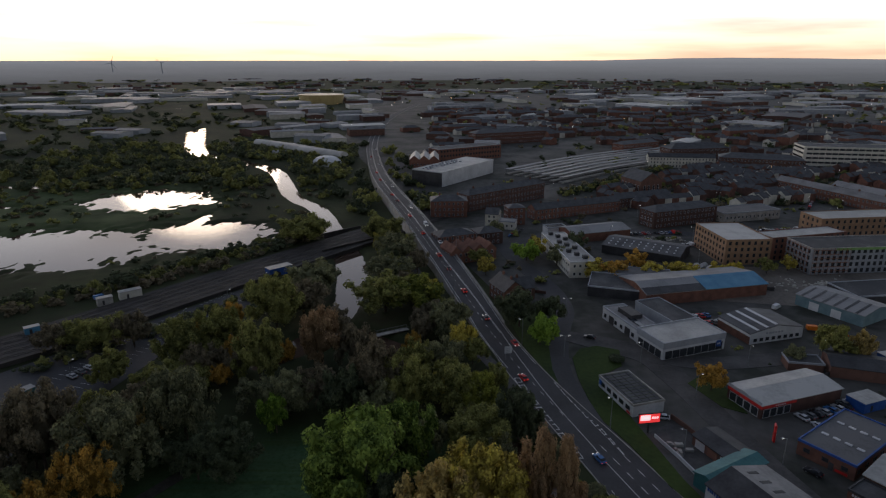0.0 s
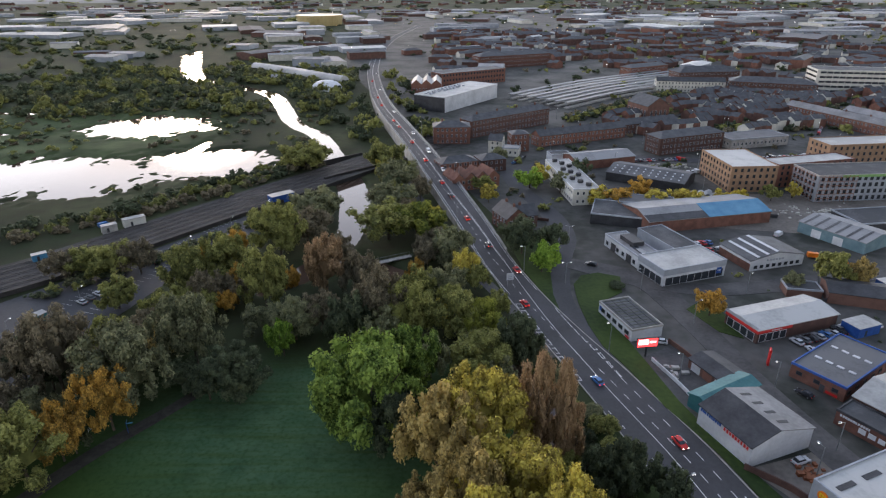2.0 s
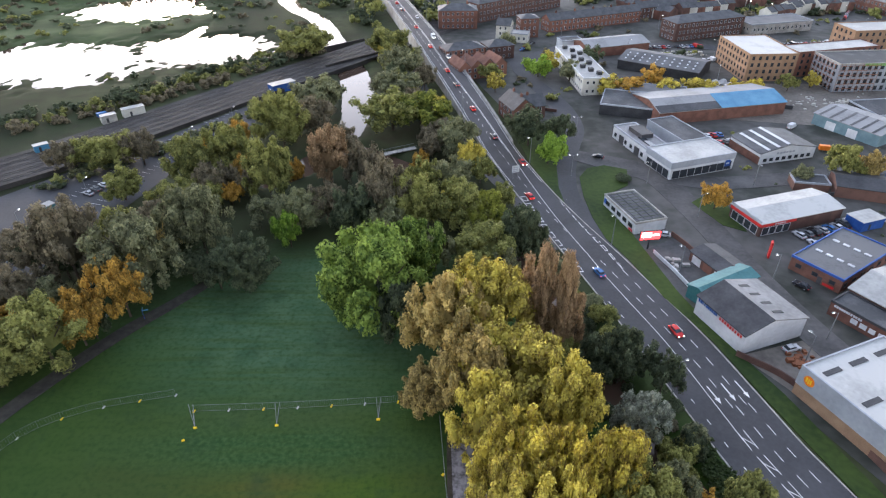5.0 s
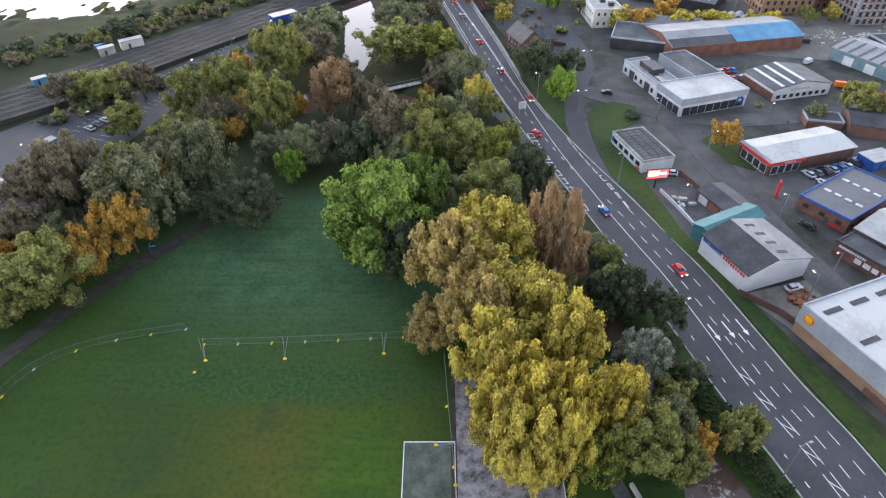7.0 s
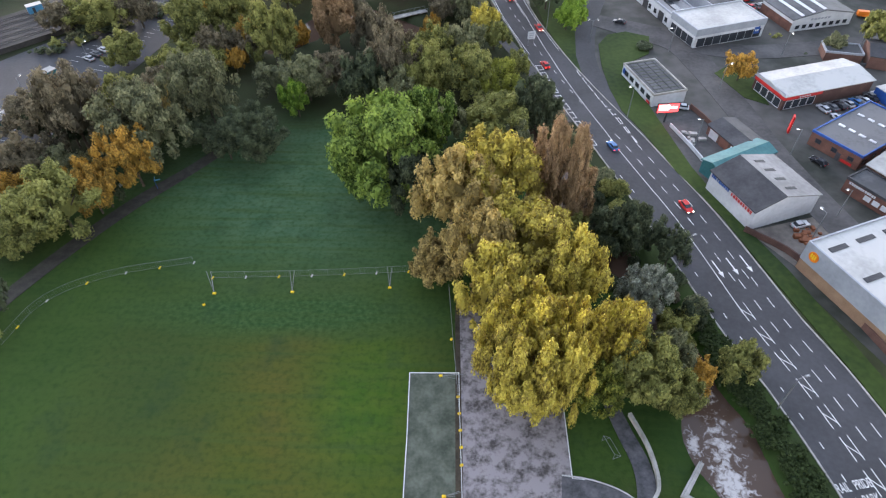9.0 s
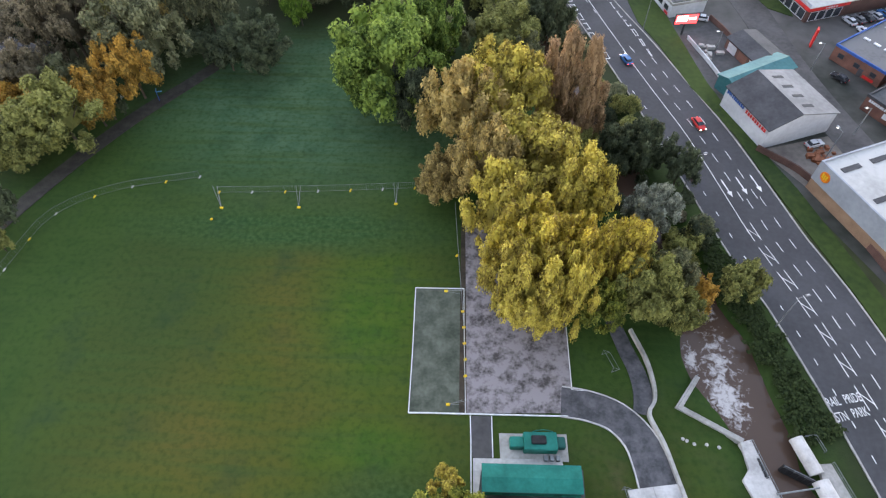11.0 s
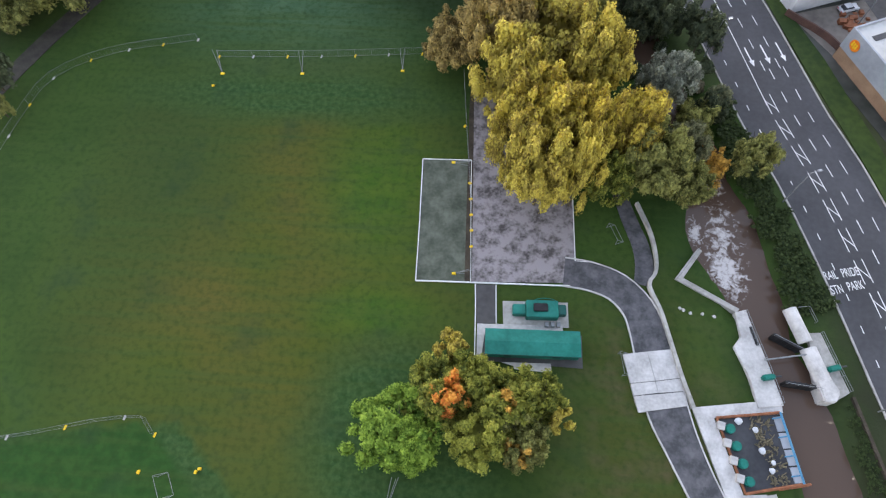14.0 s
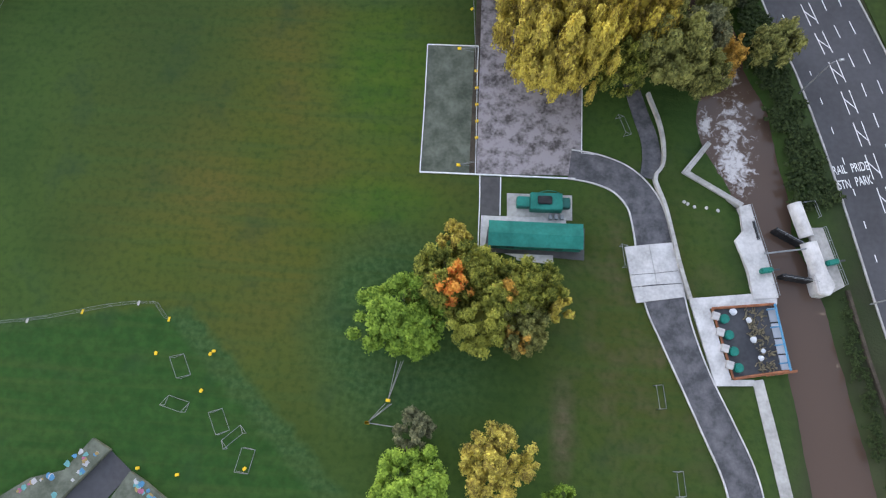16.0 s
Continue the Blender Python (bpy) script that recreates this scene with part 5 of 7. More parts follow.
# brambles over the channel bank
spots = along([(59.6, 39), (58.6, 45), (56.8, 55), (53.0, 67), (48, 80)], (-4.4, -3.2, -2.0, -0.8, 0.4, 1.6, 2.6), 1.2, 6, (0.8, 1.7), (0.7, 1.2), 0.8, -1.7) + along([(61.6, 22), (63.8, 10), (66, -6)], (-1.0, 0, 1.0), 1.2, 7, (0.5, 1.1), (0.6, 0.9), 0.5, -1.7)
rg = random.Random(8)
woods("bank_scrub", "dark green brambles covering the channel bank", spots, ("ivy",), "bushes")


# ---------------------------------------------------------------- fences, goals and blocks on the field
def mesh_panel_fence(name, label, pts, feet=True):
    """Temporary fence: a frame, two rails, thin uprights, on yellow feet."""
    th = thing(name, label, "fence")
    ln = smooth(pts, 3.5)
    for z in (0.15, 1.95):
        bm = bmesh.new()
        strip(bm, ln, -0.016, 0.016, z - 0.016, z + 0.016)
        part("rail", bm, STEEL, th)
    for k, p in enumerate(ln):
        bm = bmesh.new(); beam(bm, (*p[:2], 0), (*p[:2], 2.0), 0.03, sides=4); part("post", bm, STEEL, th)
        if feet and k % 2 == 0:
            bm = bmesh.new(); box(bm, -0.4, -0.16, 0, 0.4, 0.16, 0.2); bmesh.ops.bevel(bm, geom=bm.edges[:], offset=0.04, affect="EDGES")
            part("foot", bm, YELLOW if k % 4 == 0 else CONC, th, "yellow plastic foot" if k % 4 == 0 else "pale concrete foot", m=pose(p[0], p[1], 0, 0, 0, 80))
    bm = bmesh.new()
    for p, q in zip(ln[:-1], ln[1:]):
        for k in range(1, 8):
            c = p + (q - p) * k / 8
            beam(bm, (*c[:2], 0.15), (*c[:2], 1.95), 0.012, sides=3)
    part("mesh_wires", bm, STEEL, th)
    return th


mesh_panel_fence("site_fence", "grey wire mesh fence across the grass", [(-53.5, 88.2), (-32, 89.4), (-11, 91.2)])
mesh_panel_fence("site_fence", "grey wire mesh fence sagging along the field edge", [(-92, 58), (-90, 70), (-86.6, 80.8), (-76, 88), (-59, 92.6)])
mesh_panel_fence("site_fence", "grey wire mesh fence round the play area", [(-78, 8.6), (-66.9, 10.6), (-57, 13.2), (-49.4, 14.2), (-47.2, 11.7)])
mesh_panel_fence("site_fence", "grey wire mesh fence beside the court", [(1.2, 40.4), (0.6, 56), (-0.8, 72), (-2, 86)], False)
for (x, y), (u, v) in (((-54, 88.5), (-51.8, 83.8)), ((-36, 89.2), (-35.3, 84.6)), ((-15, 90.8), (-14.7, 86.4)), ((0.6, 64), (-3.0, 64.7)), ((1.3, 42), (-1.7, 41.8)), ((-9.9, 0.9), (-13.1, -2.2)), ((-8.7, -2.5), (-13.1, -2.2)), ((-8.7, 7.6), (-10.2, 1.4))):
    th = thing("fence_brace", "steel fence brace held by a yellow block", "brace")
    bm = bmesh.new()
    for d in (-0.5, 0.5):
        beam(bm, (x + d, y, 1.9), (u, v, 0.2), 0.05, sides=4)
    beam(bm, (x, y, 0.1), (u, v, 0.15), 0.04, sides=4)
    part("strut", bm, STEEL, th)
    bm = bmesh.new(); box(bm, u - 0.36, v - 0.24, 0, u + 0.36, v + 0.24, 0.34); bmesh.ops.bevel(bm, geom=bm.edges[:], offset=0.06, affect="EDGES")
    part("block", bm, YELLOW, th, "yellow ballast block")
for x, y in ((0.3, 60.2), (0.6, 56.8), (0.8, 53.5), (1.0, 50.3), (1.1, 47.1), (-1.2, 73.1), (-53, 80.5), (-48.2, 6.1), (-39.4, 6.6), (-38.9, 7.1), (-39.9, 0.8), (-31.2, -10.3), (-47.7, -11.4), (-41.4, -11.9)):
    bm = bmesh.new(); box(bm, -0.3, -0.22, 0, 0.3, 0.22, 0.34); bmesh.ops.bevel(bm, geom=bm.edges[:], offset=0.07, segments=2, affect="EDGES")
    tagged(part("ballast_block", bm, YELLOW, m=pose(x, y, 0.16, 0, 0, x * 30 % 90)), "yellow plastic ballast block on the ground", "block", group="yellow ballast blocks")


def goal(x, y, ang, w=3.6, h=1.8, d=1.6):
    th = thing("goal_frame", "small grey metal goal frame on the grass", "goal", pose(x, y, 0.05, 0, 0, ang), group="loose goal frames")
    for nm, a, b in (("post", (0, 0, 0), (0, 0, h)), ("post", (w, 0, 0), (w, 0, h)), ("crossbar", (0, 0, h), (w, 0, h)), ("stay", (0, 0, h), (0, d, 0)), ("stay", (w, 0, h), (w, d, 0)), ("ground_bar", (0, d, 0.03), (w, d, 0.03)), ("ground_bar", (0, 0, 0.03), (0, d, 0.03)), ("ground_bar", (w, 0, 0.03), (w, d, 0.03))):
        bm = bmesh.new(); beam(bm, a, b, 0.04, sides=5); part(nm, bm, STEEL, th)


for g in ((-45.2, 5.6, -62), (-45.4, -1.8, -14), (-37.6, -2.4, -62), (-34.4, -7.6, 44), (26.0, 29.0, 278), (25.4, 52.4, 292), (31.2, 6.6, 278), (34.0, -6.0, 276), (-31.6, -7.2, 260)):
    goal(*g)
trail = smooth([(-60, 142, 3.4), (-70, 126, 3.6), (-80, 112, 4), (-90, 94, 4), (-98, 76, 4), (-108, 52, 4), (-122, 20, 4)], 3)
bm = bmesh.new(); strip(bm, trail, -trail[:, 2] * 0.5, trail[:, 2] * 0.5, -0.3, 0.1)
tagged(part("field_path", bm, SHADED_PATH), "dark tarmac path with tree shade in its colour along the field", "path", kind="structure")
th = thing("path_gate", "white metal barrier across the field path", "gate", pose(-86, 118, 0, 0, 0, 55))
for k in range(2):
    bm = bmesh.new(); beam(bm, (k * 3.0, 0, 0), (k * 3.0, 0, 1.2), 0.07); part("post", bm, WHITE, th)
for z in (0.4, 0.8, 1.15):
    bm = bmesh.new(); beam(bm, (0, 0, z), (3.0, 0, z), 0.05); part("bar", bm, WHITE, th)
# signpost by the field path
th = thing("signpost", "blue finger signpost beside the field path", "sign", pose(-76.2, 117.7, 0))
bm = bmesh.new(); beam(bm, (0, 0, 0), (0, 0, 3.2), 0.07); part("post", bm, DEEPBLUE, th)
for a in (0.3, 1.9):
    bm = bmesh.new(); box(bm, 0, -0.04, 2.7, 1.4, 0.04, 3.0); part("finger", bm, BLUE, th, m=pose(0, 0, 0, 0, 0, a * 57))
# skate bowl with painted rims
sheet("skate_floor", [(-58.5, -17), (-52.4, -9.2), (-48.5, -12), (-56, -22), (-62, -22)], 0.1, TARMAC, "dark smooth skate bowl floor", category="skate park")
rg = random.Random(3)
GRAFF = [mat("spray_" + n_, c, tuple(min(1, q * 1.5) for q in c), 1.5, 0.6, 0) for n_, c in (("blue", (0.04, 0.14, 0.24)), ("pink", (0.22, 0.07, 0.12)), ("white", (0.26, 0.26, 0.26)), ("aqua", (0.07, 0.20, 0.20)), ("ochre", (0.20, 0.14, 0.05)))]
for nm, pts in (("skate_ramp", [(-70, -18.6), (-63.6, -13.9), (-58.6, -12.4), (-55.3, -7.5), (-52.2, -9.0), (-58.6, -17), (-64, -24), (-75, -24)]), ("skate_ramp", [(-48.5, -11.9), (-46.1, -13.1), (-38, -18), (-40, -26), (-54, -22)])):
    th = thing(nm, "grey concrete skate ramp covered in bright spray paint", "skate ramp")
    bm = bmesh.new(); prism(bm, pts, 0, 0.9); part("slab", bm, MOSSY, th)
    c = np.mean(pts, axis=0)
    for k in range(46):
        i = rg.randrange(len(pts) - 1)
        f = rg.random()
        p = np.array(pts[i]) * (1 - f) + np.array(pts[i + 1]) * f
        p = p + (c - p) * rg.uniform(0.12, 0.34)
        bm = bmesh.new()
        n_ = rg.randint(5, 8)
        s = rg.uniform(0.25, 0.6)
        prism(bm, [(p[0] + s * rg.uniform(0.5, 1.2) * math.cos(6.283 * q / n_), p[1] + s * rg.uniform(0.5, 1.2) * math.sin(6.283 * q / n_)) for q in range(n_)], 0.88, 0.904 + 0.0007 * k)
        part("spray_patch", bm, GRAFF[rg.randrange(5)], th)


# ---------------------------------------------------------------- streets, yards, railway and car park
sheet("town_ground", [(46, 120), (70, 96), (86, 60), (105, 30), (330, 60), (900, 500), (1500, 2300), (-260, 2300), (-130, 800), (-60, 560), (-12, 405), (12, 300), (40, 205)], 0.06, TOWN, "dark mixed town ground of tarmac and gardens")
sheet("yard", [(118, 250), (150, 244), (240, 262), (236, 296), (140, 296), (120, 286)], 0.12, YARD, "bare sandy building yard with rubble")
sheet("yard", [(57, 150), (66, 156), (80, 134), (66, 122), (60, 128)], 0.12, OLDTARMAC, "worn concrete yard behind the hoarding")
sheet("yard", [(67, 106), (86, 112), (92, 100), (74, 95)], 0.12, YARD, "rough dirt yard with rubble")


def street(name, rows, material, label, z=0.16):
    ln = smooth(rows, 3)
    bm = bmesh.new()
    strip(bm, ln, -ln[:, 2] / 2, ln[:, 2] / 2, -0.3, z)
    return tagged(part(name, bm, material), label, "road", kind="structure")


street("estate_road", [(62, 205, 12), (72, 197, 11), (76, 183, 10), (80, 160, 9), (82.5, 140, 9), (86.5, 120, 9), (91, 103, 9), (99, 75, 9), (108, 40, 9)], OLDTARMAC, "worn grey estate road between workshops")
street("cross_road", [(72, 197, 9), (90, 192, 9), (110, 194, 9), (135, 199, 9), (165, 207, 9), (230, 225, 9)], OLDTARMAC, "worn grey side road past the showrooms", 0.19)
street("slip_road", [(48.6, 150, 4), (43.8, 164, 6), (39.8, 182, 7), (41.3, 200, 7), (45.5, 221, 8.4), (50, 240, 9.6), (49, 262, 10), (44, 285, 9), (36, 315, 8), (34, 345, 8)], TARMAC, "grey tarmac slip road curving off the main road", 0.13)
street("junction", [(47, 214, 9), (56, 209, 11), (66, 203, 13)], OLDTARMAC, "worn tarmac junction by the grass island", 0.22)
street("lower_road", [(31, 150, 3), (22, 178, 4), (8, 215, 5), (-7, 265, 5), (-24, 330, 5)], OLDTARMAC, "narrow lower road beside the flyover", 0.10)
street("town_street", [(36, 330, 8), (70, 362, 8), (125, 362, 9), (190, 352, 9), (260, 370, 9)], TARMAC, "town street between brick buildings", 0.15)
sheet("grass_island", [(46.4, 156), (44.8, 168), (44.4, 182), (45.4, 196), (49.5, 203), (56, 205.5), (63.5, 202), (61, 190), (53.5, 184), (50.2, 176), (55, 158), (56.4, 150), (60, 130), (65, 112), (72, 94), (79.5, 68), (92, 26), (96, 10), (89, 10), (75.2, 66), (67.2, 93), (62.4, 111), (55.6, 128), (50.6, 145)], 0.26, GRASS, "bright grass verge and island along the road", category="grass")
sheet("grass_patch", [(37.5, 176), (37, 188), (38.6, 205), (40, 240), (24, 250), (29, 208), (33.6, 189)], 0.2, GRASS, "grass bank between slip road and main road", category="grass")
sheet("grass_patch", [(79, 178), (84, 164), (90, 160), (90, 176), (86, 184)], 0.25, GRASS, "grass corner plot with an autumn tree", category="grass")
sheet("car_park", [(-240, 84), (-205, 118), (-160, 168), (-131, 208), (-86, 272), (-74, 266), (-98, 205), (-108, 165), (-112, 125), (-140, 90), (-200, 50)], 0.10, TARMAC, "grey tarmac car park with bays", category="car park")
bm = bmesh.new()
bays = smooth([(-134, 128), (-124, 170), (-108, 220), (-88, 262)], 2.6)
sd = sides_of(bays)
for i in range(len(bays)):
    if i % 9 > 6:
        continue
    for o in (-4, 4):
        p = bays[i] + sd[i] * o
        q = p + sd[i] * (3.6 if o > 0 else -3.6)
        d = np.array([-sd[i][1], sd[i][0]]) * 0.05
        bm.faces.new([bm.verts.new((*v, 0.13)) for v in (p - d, q - d, q + d, p + d)])
line_thing("white parking bay lines", bm)
TRACK = smooth([(-330, 70, 0), (-215, 150, 0), (-160, 200, 0), (-138, 228, 0), (-86, 300, 0), (-47, 352, 0), (8, 425, 0), (60, 500, 0), (150, 590, 0), (260, 690, 0)], 6)
bm = bmesh.new()
strip(bm, TRACK, -14, 13, -0.5, 0.35)
tagged(part("railway_bed", bm, BALLAST), "dark brown stone railway bed", "railway", kind="structure")
for k in range(5):
    bm = bmesh.new()
    for g_ in (-0.72, 0.72):
        strip(bm, TRACK, -10 + k * 4.6 + g_ - 0.06, -10 + k * 4.6 + g_ + 0.06, 0.3, 0.52)
    tagged(part("railway_track", bm, RAILS), "pair of dull steel rails", "track", group="railway tracks", kind="structure")
bm = bmesh.new(); strip(bm, TRACK[:len(TRACK) // 2], 15, 15.4, -0.5, 1.7)
tagged(part("railway_wall", bm, BALLAST), "dark brick wall along the railway", "wall", kind="structure")
bridge_b = smooth([(-75, 330, 0), (-60, 345, 0), (-42, 362, 0)], 3)
for s in (-14.5, 13.2):
    bm = bmesh.new(); strip(bm, bridge_b, s, s + 0.8, -1.4, 1.5)
    tagged(part("bridge_parapet", bm, BALLAST), "dark parapet of the railway bridge over the river", "wall", kind="structure")
th = thing("footbridge", "narrow steel footbridge over the stream", "bridge", pose(-26, 213, 0.5, 0, 0, 28))
bm = bmesh.new(); box(bm, 0, -1.2, 0, 14, 1.2, 0.3); part("deck", bm, OLDCONC, th)
for y in (-1.2, 1.2):
    bm = bmesh.new()
    beam(bm, (0, y, 1.4), (14, y, 1.4), 0.06)
    for k in range(8):
        beam(bm, (k * 2, y, 0.2), (k * 2, y, 1.4), 0.05)
    part("handrail", bm, STEEL, th)

# ---------------------------------------------------------------- buildings
WINDOWS = {}


def window_mesh(w, h, trim=None):
    key = (round(w, 2), round(h, 2), trim)
    if key not in WINDOWS:
        bm = bmesh.new()

        def ring(y, i_):
            return [bm.verts.new(p) for p in ((i_, y, i_), (w - i_, y, i_), (w - i_, y, h - i_), (i_, y, h - i_))]
        rings = [ring(0, 0), ring(-0.09, 0), ring(-0.09, 0.1), ring(-0.02, 0.1)]
        for a, b in zip(rings[:-1], rings[1:]):
            for k in range(4):
                j = (k + 1) % 4
                bm.faces.new((a[k], a[j], b[j], b[k]))
        glass = bm.faces.new(rings[-1])
        glass.material_index = 1
        bmesh.ops.recalc_face_normals(bm, faces=bm.faces)
        me = bpy.data.meshes.new("window")
        bm.to_mesh(me); bm.free()
        me.materials.append({"dark": DARKCLAD, "white": WHITE, None: WHITE}[trim]); me.materials.append(GLASS)
        WINDOWS[key] = me
    return WINDOWS[key]


def windows(th, length, z0, w, h, gap, m, trim=None, margin=1.0):
    n_ = int((length - 2 * margin + gap) / (w + gap))
    if n_ < 1:
        return
    start = (length - (n_ * w + (n_ - 1) * gap)) / 2
    for k in range(n_):
        part("window", window_mesh(w, h, trim), None, th, m=m @ pose(start + k * (w + gap), 0, z0))


def roof_prism(prof, length, along_x=True):
    bm = bmesh.new()
    if along_x:
        a = [bm.verts.new((-0.3, y, z)) for y, z in prof]; b = [bm.verts.new((length + 0.3, y, z)) for y, z in prof]
    else:
        a = [bm.verts.new((x, -0.3, z)) for x, z in prof]; b = [bm.verts.new((x, length + 0.3, z)) for x, z in prof]
    bm.faces.new(a); bm.faces.new(b[::-1])
    for i in range(len(prof)):
        j = (i + 1) % len(prof)
        bm.faces.new((a[i], b[i], b[j], a[j]))
    bmesh.ops.recalc_face_normals(bm, faces=bm.faces)
    return bm


FOOT = []


def built_over(x, y, gap=2.0):
    for q0, u, v, L_, d_ in FOOT:
        w = np.array([x, y]) - q0
        if -gap < w @ u < L_ + gap and -gap < w @ v < d_ + gap:
            return True
    return False


def building(name, label, p0, p1, depth, h, wall, roof, style="flat", rise=2.0, storeys=0, win=(1.2, 1.7, 1.8), trim=None, ridge=0.5, chimneys=0, category="building", roof2=None, saws=3, lights=0, group=""):
    """p0 to p1: the foot of the front wall; the house lies to the left of that way."""
    p0, p1 = np.array(p0, float), np.array(p1, float)
    L = float(np.linalg.norm(p1 - p0))
    ang = math.degrees(math.atan2(*(p1 - p0)[::-1]))
    FOOT.append((p0, (p1 - p0) / L, np.array([-(p1 - p0)[1], (p1 - p0)[0]]) / L, L, depth))
    th = thing(name, label, category, pose(p0[0], p0[1], 0.05, 0, 0, ang), group=group)
    bm = bmesh.new()
    if style == "gable_x":
        prof = [(0, 0), (depth, 0), (depth, h), (depth * ridge, h + rise), (0, h)]
        a = [bm.verts.new((0, y, z)) for y, z in prof]; b = [bm.verts.new((L, y, z)) for y, z in prof]
    elif style == "gable_y":
        prof = [(0, 0), (L, 0), (L, h), (L * ridge, h + rise), (0, h)]
        a = [bm.verts.new((x, 0, z)) for x, z in prof]; b = [bm.verts.new((x, depth, z)) for x, z in prof]
    elif style == "saw":
        prof = [(0, 0), (L, 0), (L, h)]
        for k in range(saws, 0, -1):
            prof += [(L * (k - 0.5) / saws, h + rise), (L * (k - 1) / saws, h)]
        a = [bm.verts.new((x, 0, z)) for x, z in prof]; b = [bm.verts.new((x, depth, z)) for x, z in prof]
    else:
        prof = [(0, 0), (depth, 0), (depth, h), (0, h)]
        a = [bm.verts.new((0, y, z)) for y, z in prof]; b = [bm.verts.new((L, y, z)) for y, z in prof]
    bm.faces.new(a); bm.faces.new(b[::-1])
    for i in range(len(prof)):
        j = (i + 1) % len(prof)
        bm.faces.new((a[i], b[i], b[j], a[j]))
    bmesh.ops.recalc_face_normals(bm, faces=bm.faces)
    part("wall", bm, wall, th)
    t = 0.25
    if style == "flat":
        bm = bmesh.new(); box(bm, 0.25, 0.25, h - 0.3, L - 0.25, depth - 0.25, h + 0.05); part("roof", bm, roof, th)
        bm = bmesh.new()
        for q in ((-0.12, -0.12, L + 0.12, 0.25), (-0.12, depth - 0.25, L + 0.12, depth + 0.12), (-0.12, 0.25, 0.25, depth - 0.25), (L - 0.25, 0.25, L + 0.12, depth - 0.25)):
            box(bm, q[0], q[1], h - 0.25, q[2], q[3], h + 0.4)
        part("parapet", bm, roof2 or GREYCLAD, th)
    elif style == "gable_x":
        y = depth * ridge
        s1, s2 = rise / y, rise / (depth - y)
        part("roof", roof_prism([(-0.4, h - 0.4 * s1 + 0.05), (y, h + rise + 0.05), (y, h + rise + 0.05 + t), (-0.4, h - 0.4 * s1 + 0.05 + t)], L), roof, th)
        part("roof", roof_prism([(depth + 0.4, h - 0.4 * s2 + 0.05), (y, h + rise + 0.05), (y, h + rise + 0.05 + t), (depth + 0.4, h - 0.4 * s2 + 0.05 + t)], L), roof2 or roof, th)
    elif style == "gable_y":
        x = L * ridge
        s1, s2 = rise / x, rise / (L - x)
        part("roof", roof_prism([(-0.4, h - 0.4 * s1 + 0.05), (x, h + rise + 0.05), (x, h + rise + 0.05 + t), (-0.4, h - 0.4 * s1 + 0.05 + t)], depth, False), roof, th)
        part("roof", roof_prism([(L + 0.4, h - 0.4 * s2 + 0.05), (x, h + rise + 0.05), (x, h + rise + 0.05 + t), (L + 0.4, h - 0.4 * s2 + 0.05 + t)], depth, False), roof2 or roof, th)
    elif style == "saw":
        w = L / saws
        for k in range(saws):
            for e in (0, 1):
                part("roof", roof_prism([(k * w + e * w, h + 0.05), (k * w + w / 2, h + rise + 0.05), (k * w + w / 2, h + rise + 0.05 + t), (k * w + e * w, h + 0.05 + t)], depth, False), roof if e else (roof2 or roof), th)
    elif style == "hip":
        bm = bmesh.new()
        r = min(depth, L) / 2
        o = 0.4
        lo = [bm.verts.new(p) for p in ((-o, -o, h), (L + o, -o, h), (L + o, depth + o, h), (-o, depth + o, h))]
        if L >= depth:
            hi = [bm.verts.new((r, depth / 2, h + rise)), bm.verts.new((L - r, depth / 2, h + rise))]
            bm.faces.new((lo[0], lo[1], hi[1], hi[0])); bm.faces.new((lo[1], lo[2], hi[1])); bm.faces.new((lo[2], lo[3], hi[0], hi[1])); bm.faces.new((lo[3], lo[0], hi[0]))
        else:
            hi = [bm.verts.new((L / 2, r, h + rise)), bm.verts.new((L / 2, depth - r, h + rise))]
            bm.faces.new((lo[0], lo[1], hi[0])); bm.faces.new((lo[1], lo[2], hi[1], hi[0])); bm.faces.new((lo[2], lo[3], hi[1])); bm.faces.new((lo[3], lo[0], hi[0], hi[1]))
        bm.faces.new(lo[::-1])
        part("roof", bm, roof, th)
    if storeys:
        sh = h / storeys
        w, wh, gap = win
        wh = min(wh, sh * 0.62)
        for k in range(storeys):
            z0 = k * sh + (sh - wh) * 0.5
            windows(th, L, z0, w, wh, gap, pose(0, -0.02, 0), trim)
            windows(th, depth, z0, w, wh, gap, pose(-0.02, depth, 0, 0, 0, -90), trim)
            windows(th, depth, z0, w, wh, gap, pose(L + 0.02, 0, 0, 0, 0, 90), trim)
    for k in range(chimneys):
        x = L * (k + 0.5) / chimneys
        bm = bmesh.new()
        yb = depth * (0.5 if style in ("gable_x", "hip") else 0.3)
        box(bm, x - 0.5, yb - 0.4, h, x + 0.5, yb + 0.4, h + rise + 1.3)
        for q in (-0.25, 0.25):
            beam(bm, (x + q, yb, h + rise + 1.3), (x + q, yb, h + rise + 1.7), 0.13)
        part("chimney", bm, BRICK, th)
    for k in range(lights):
        bm = bmesh.new()
        cols_ = max(1, (lights + 1) // 2)
        x, y = L * (0.2 + 0.62 * (k % cols_) / max(1, cols_ - 1 or 1)), depth * (0.32 if k < cols_ else 0.66)
        box(bm, x - 0.9, y - 0.45, h + 0.02, x + 0.9, y + 0.45, h + 0.35)
        bmesh.ops.bevel(bm, geom=bm.edges[:], offset=0.1, affect="EDGES")
        part("skylight", bm, WHITE, th, "white domed skylight")
    return th, L


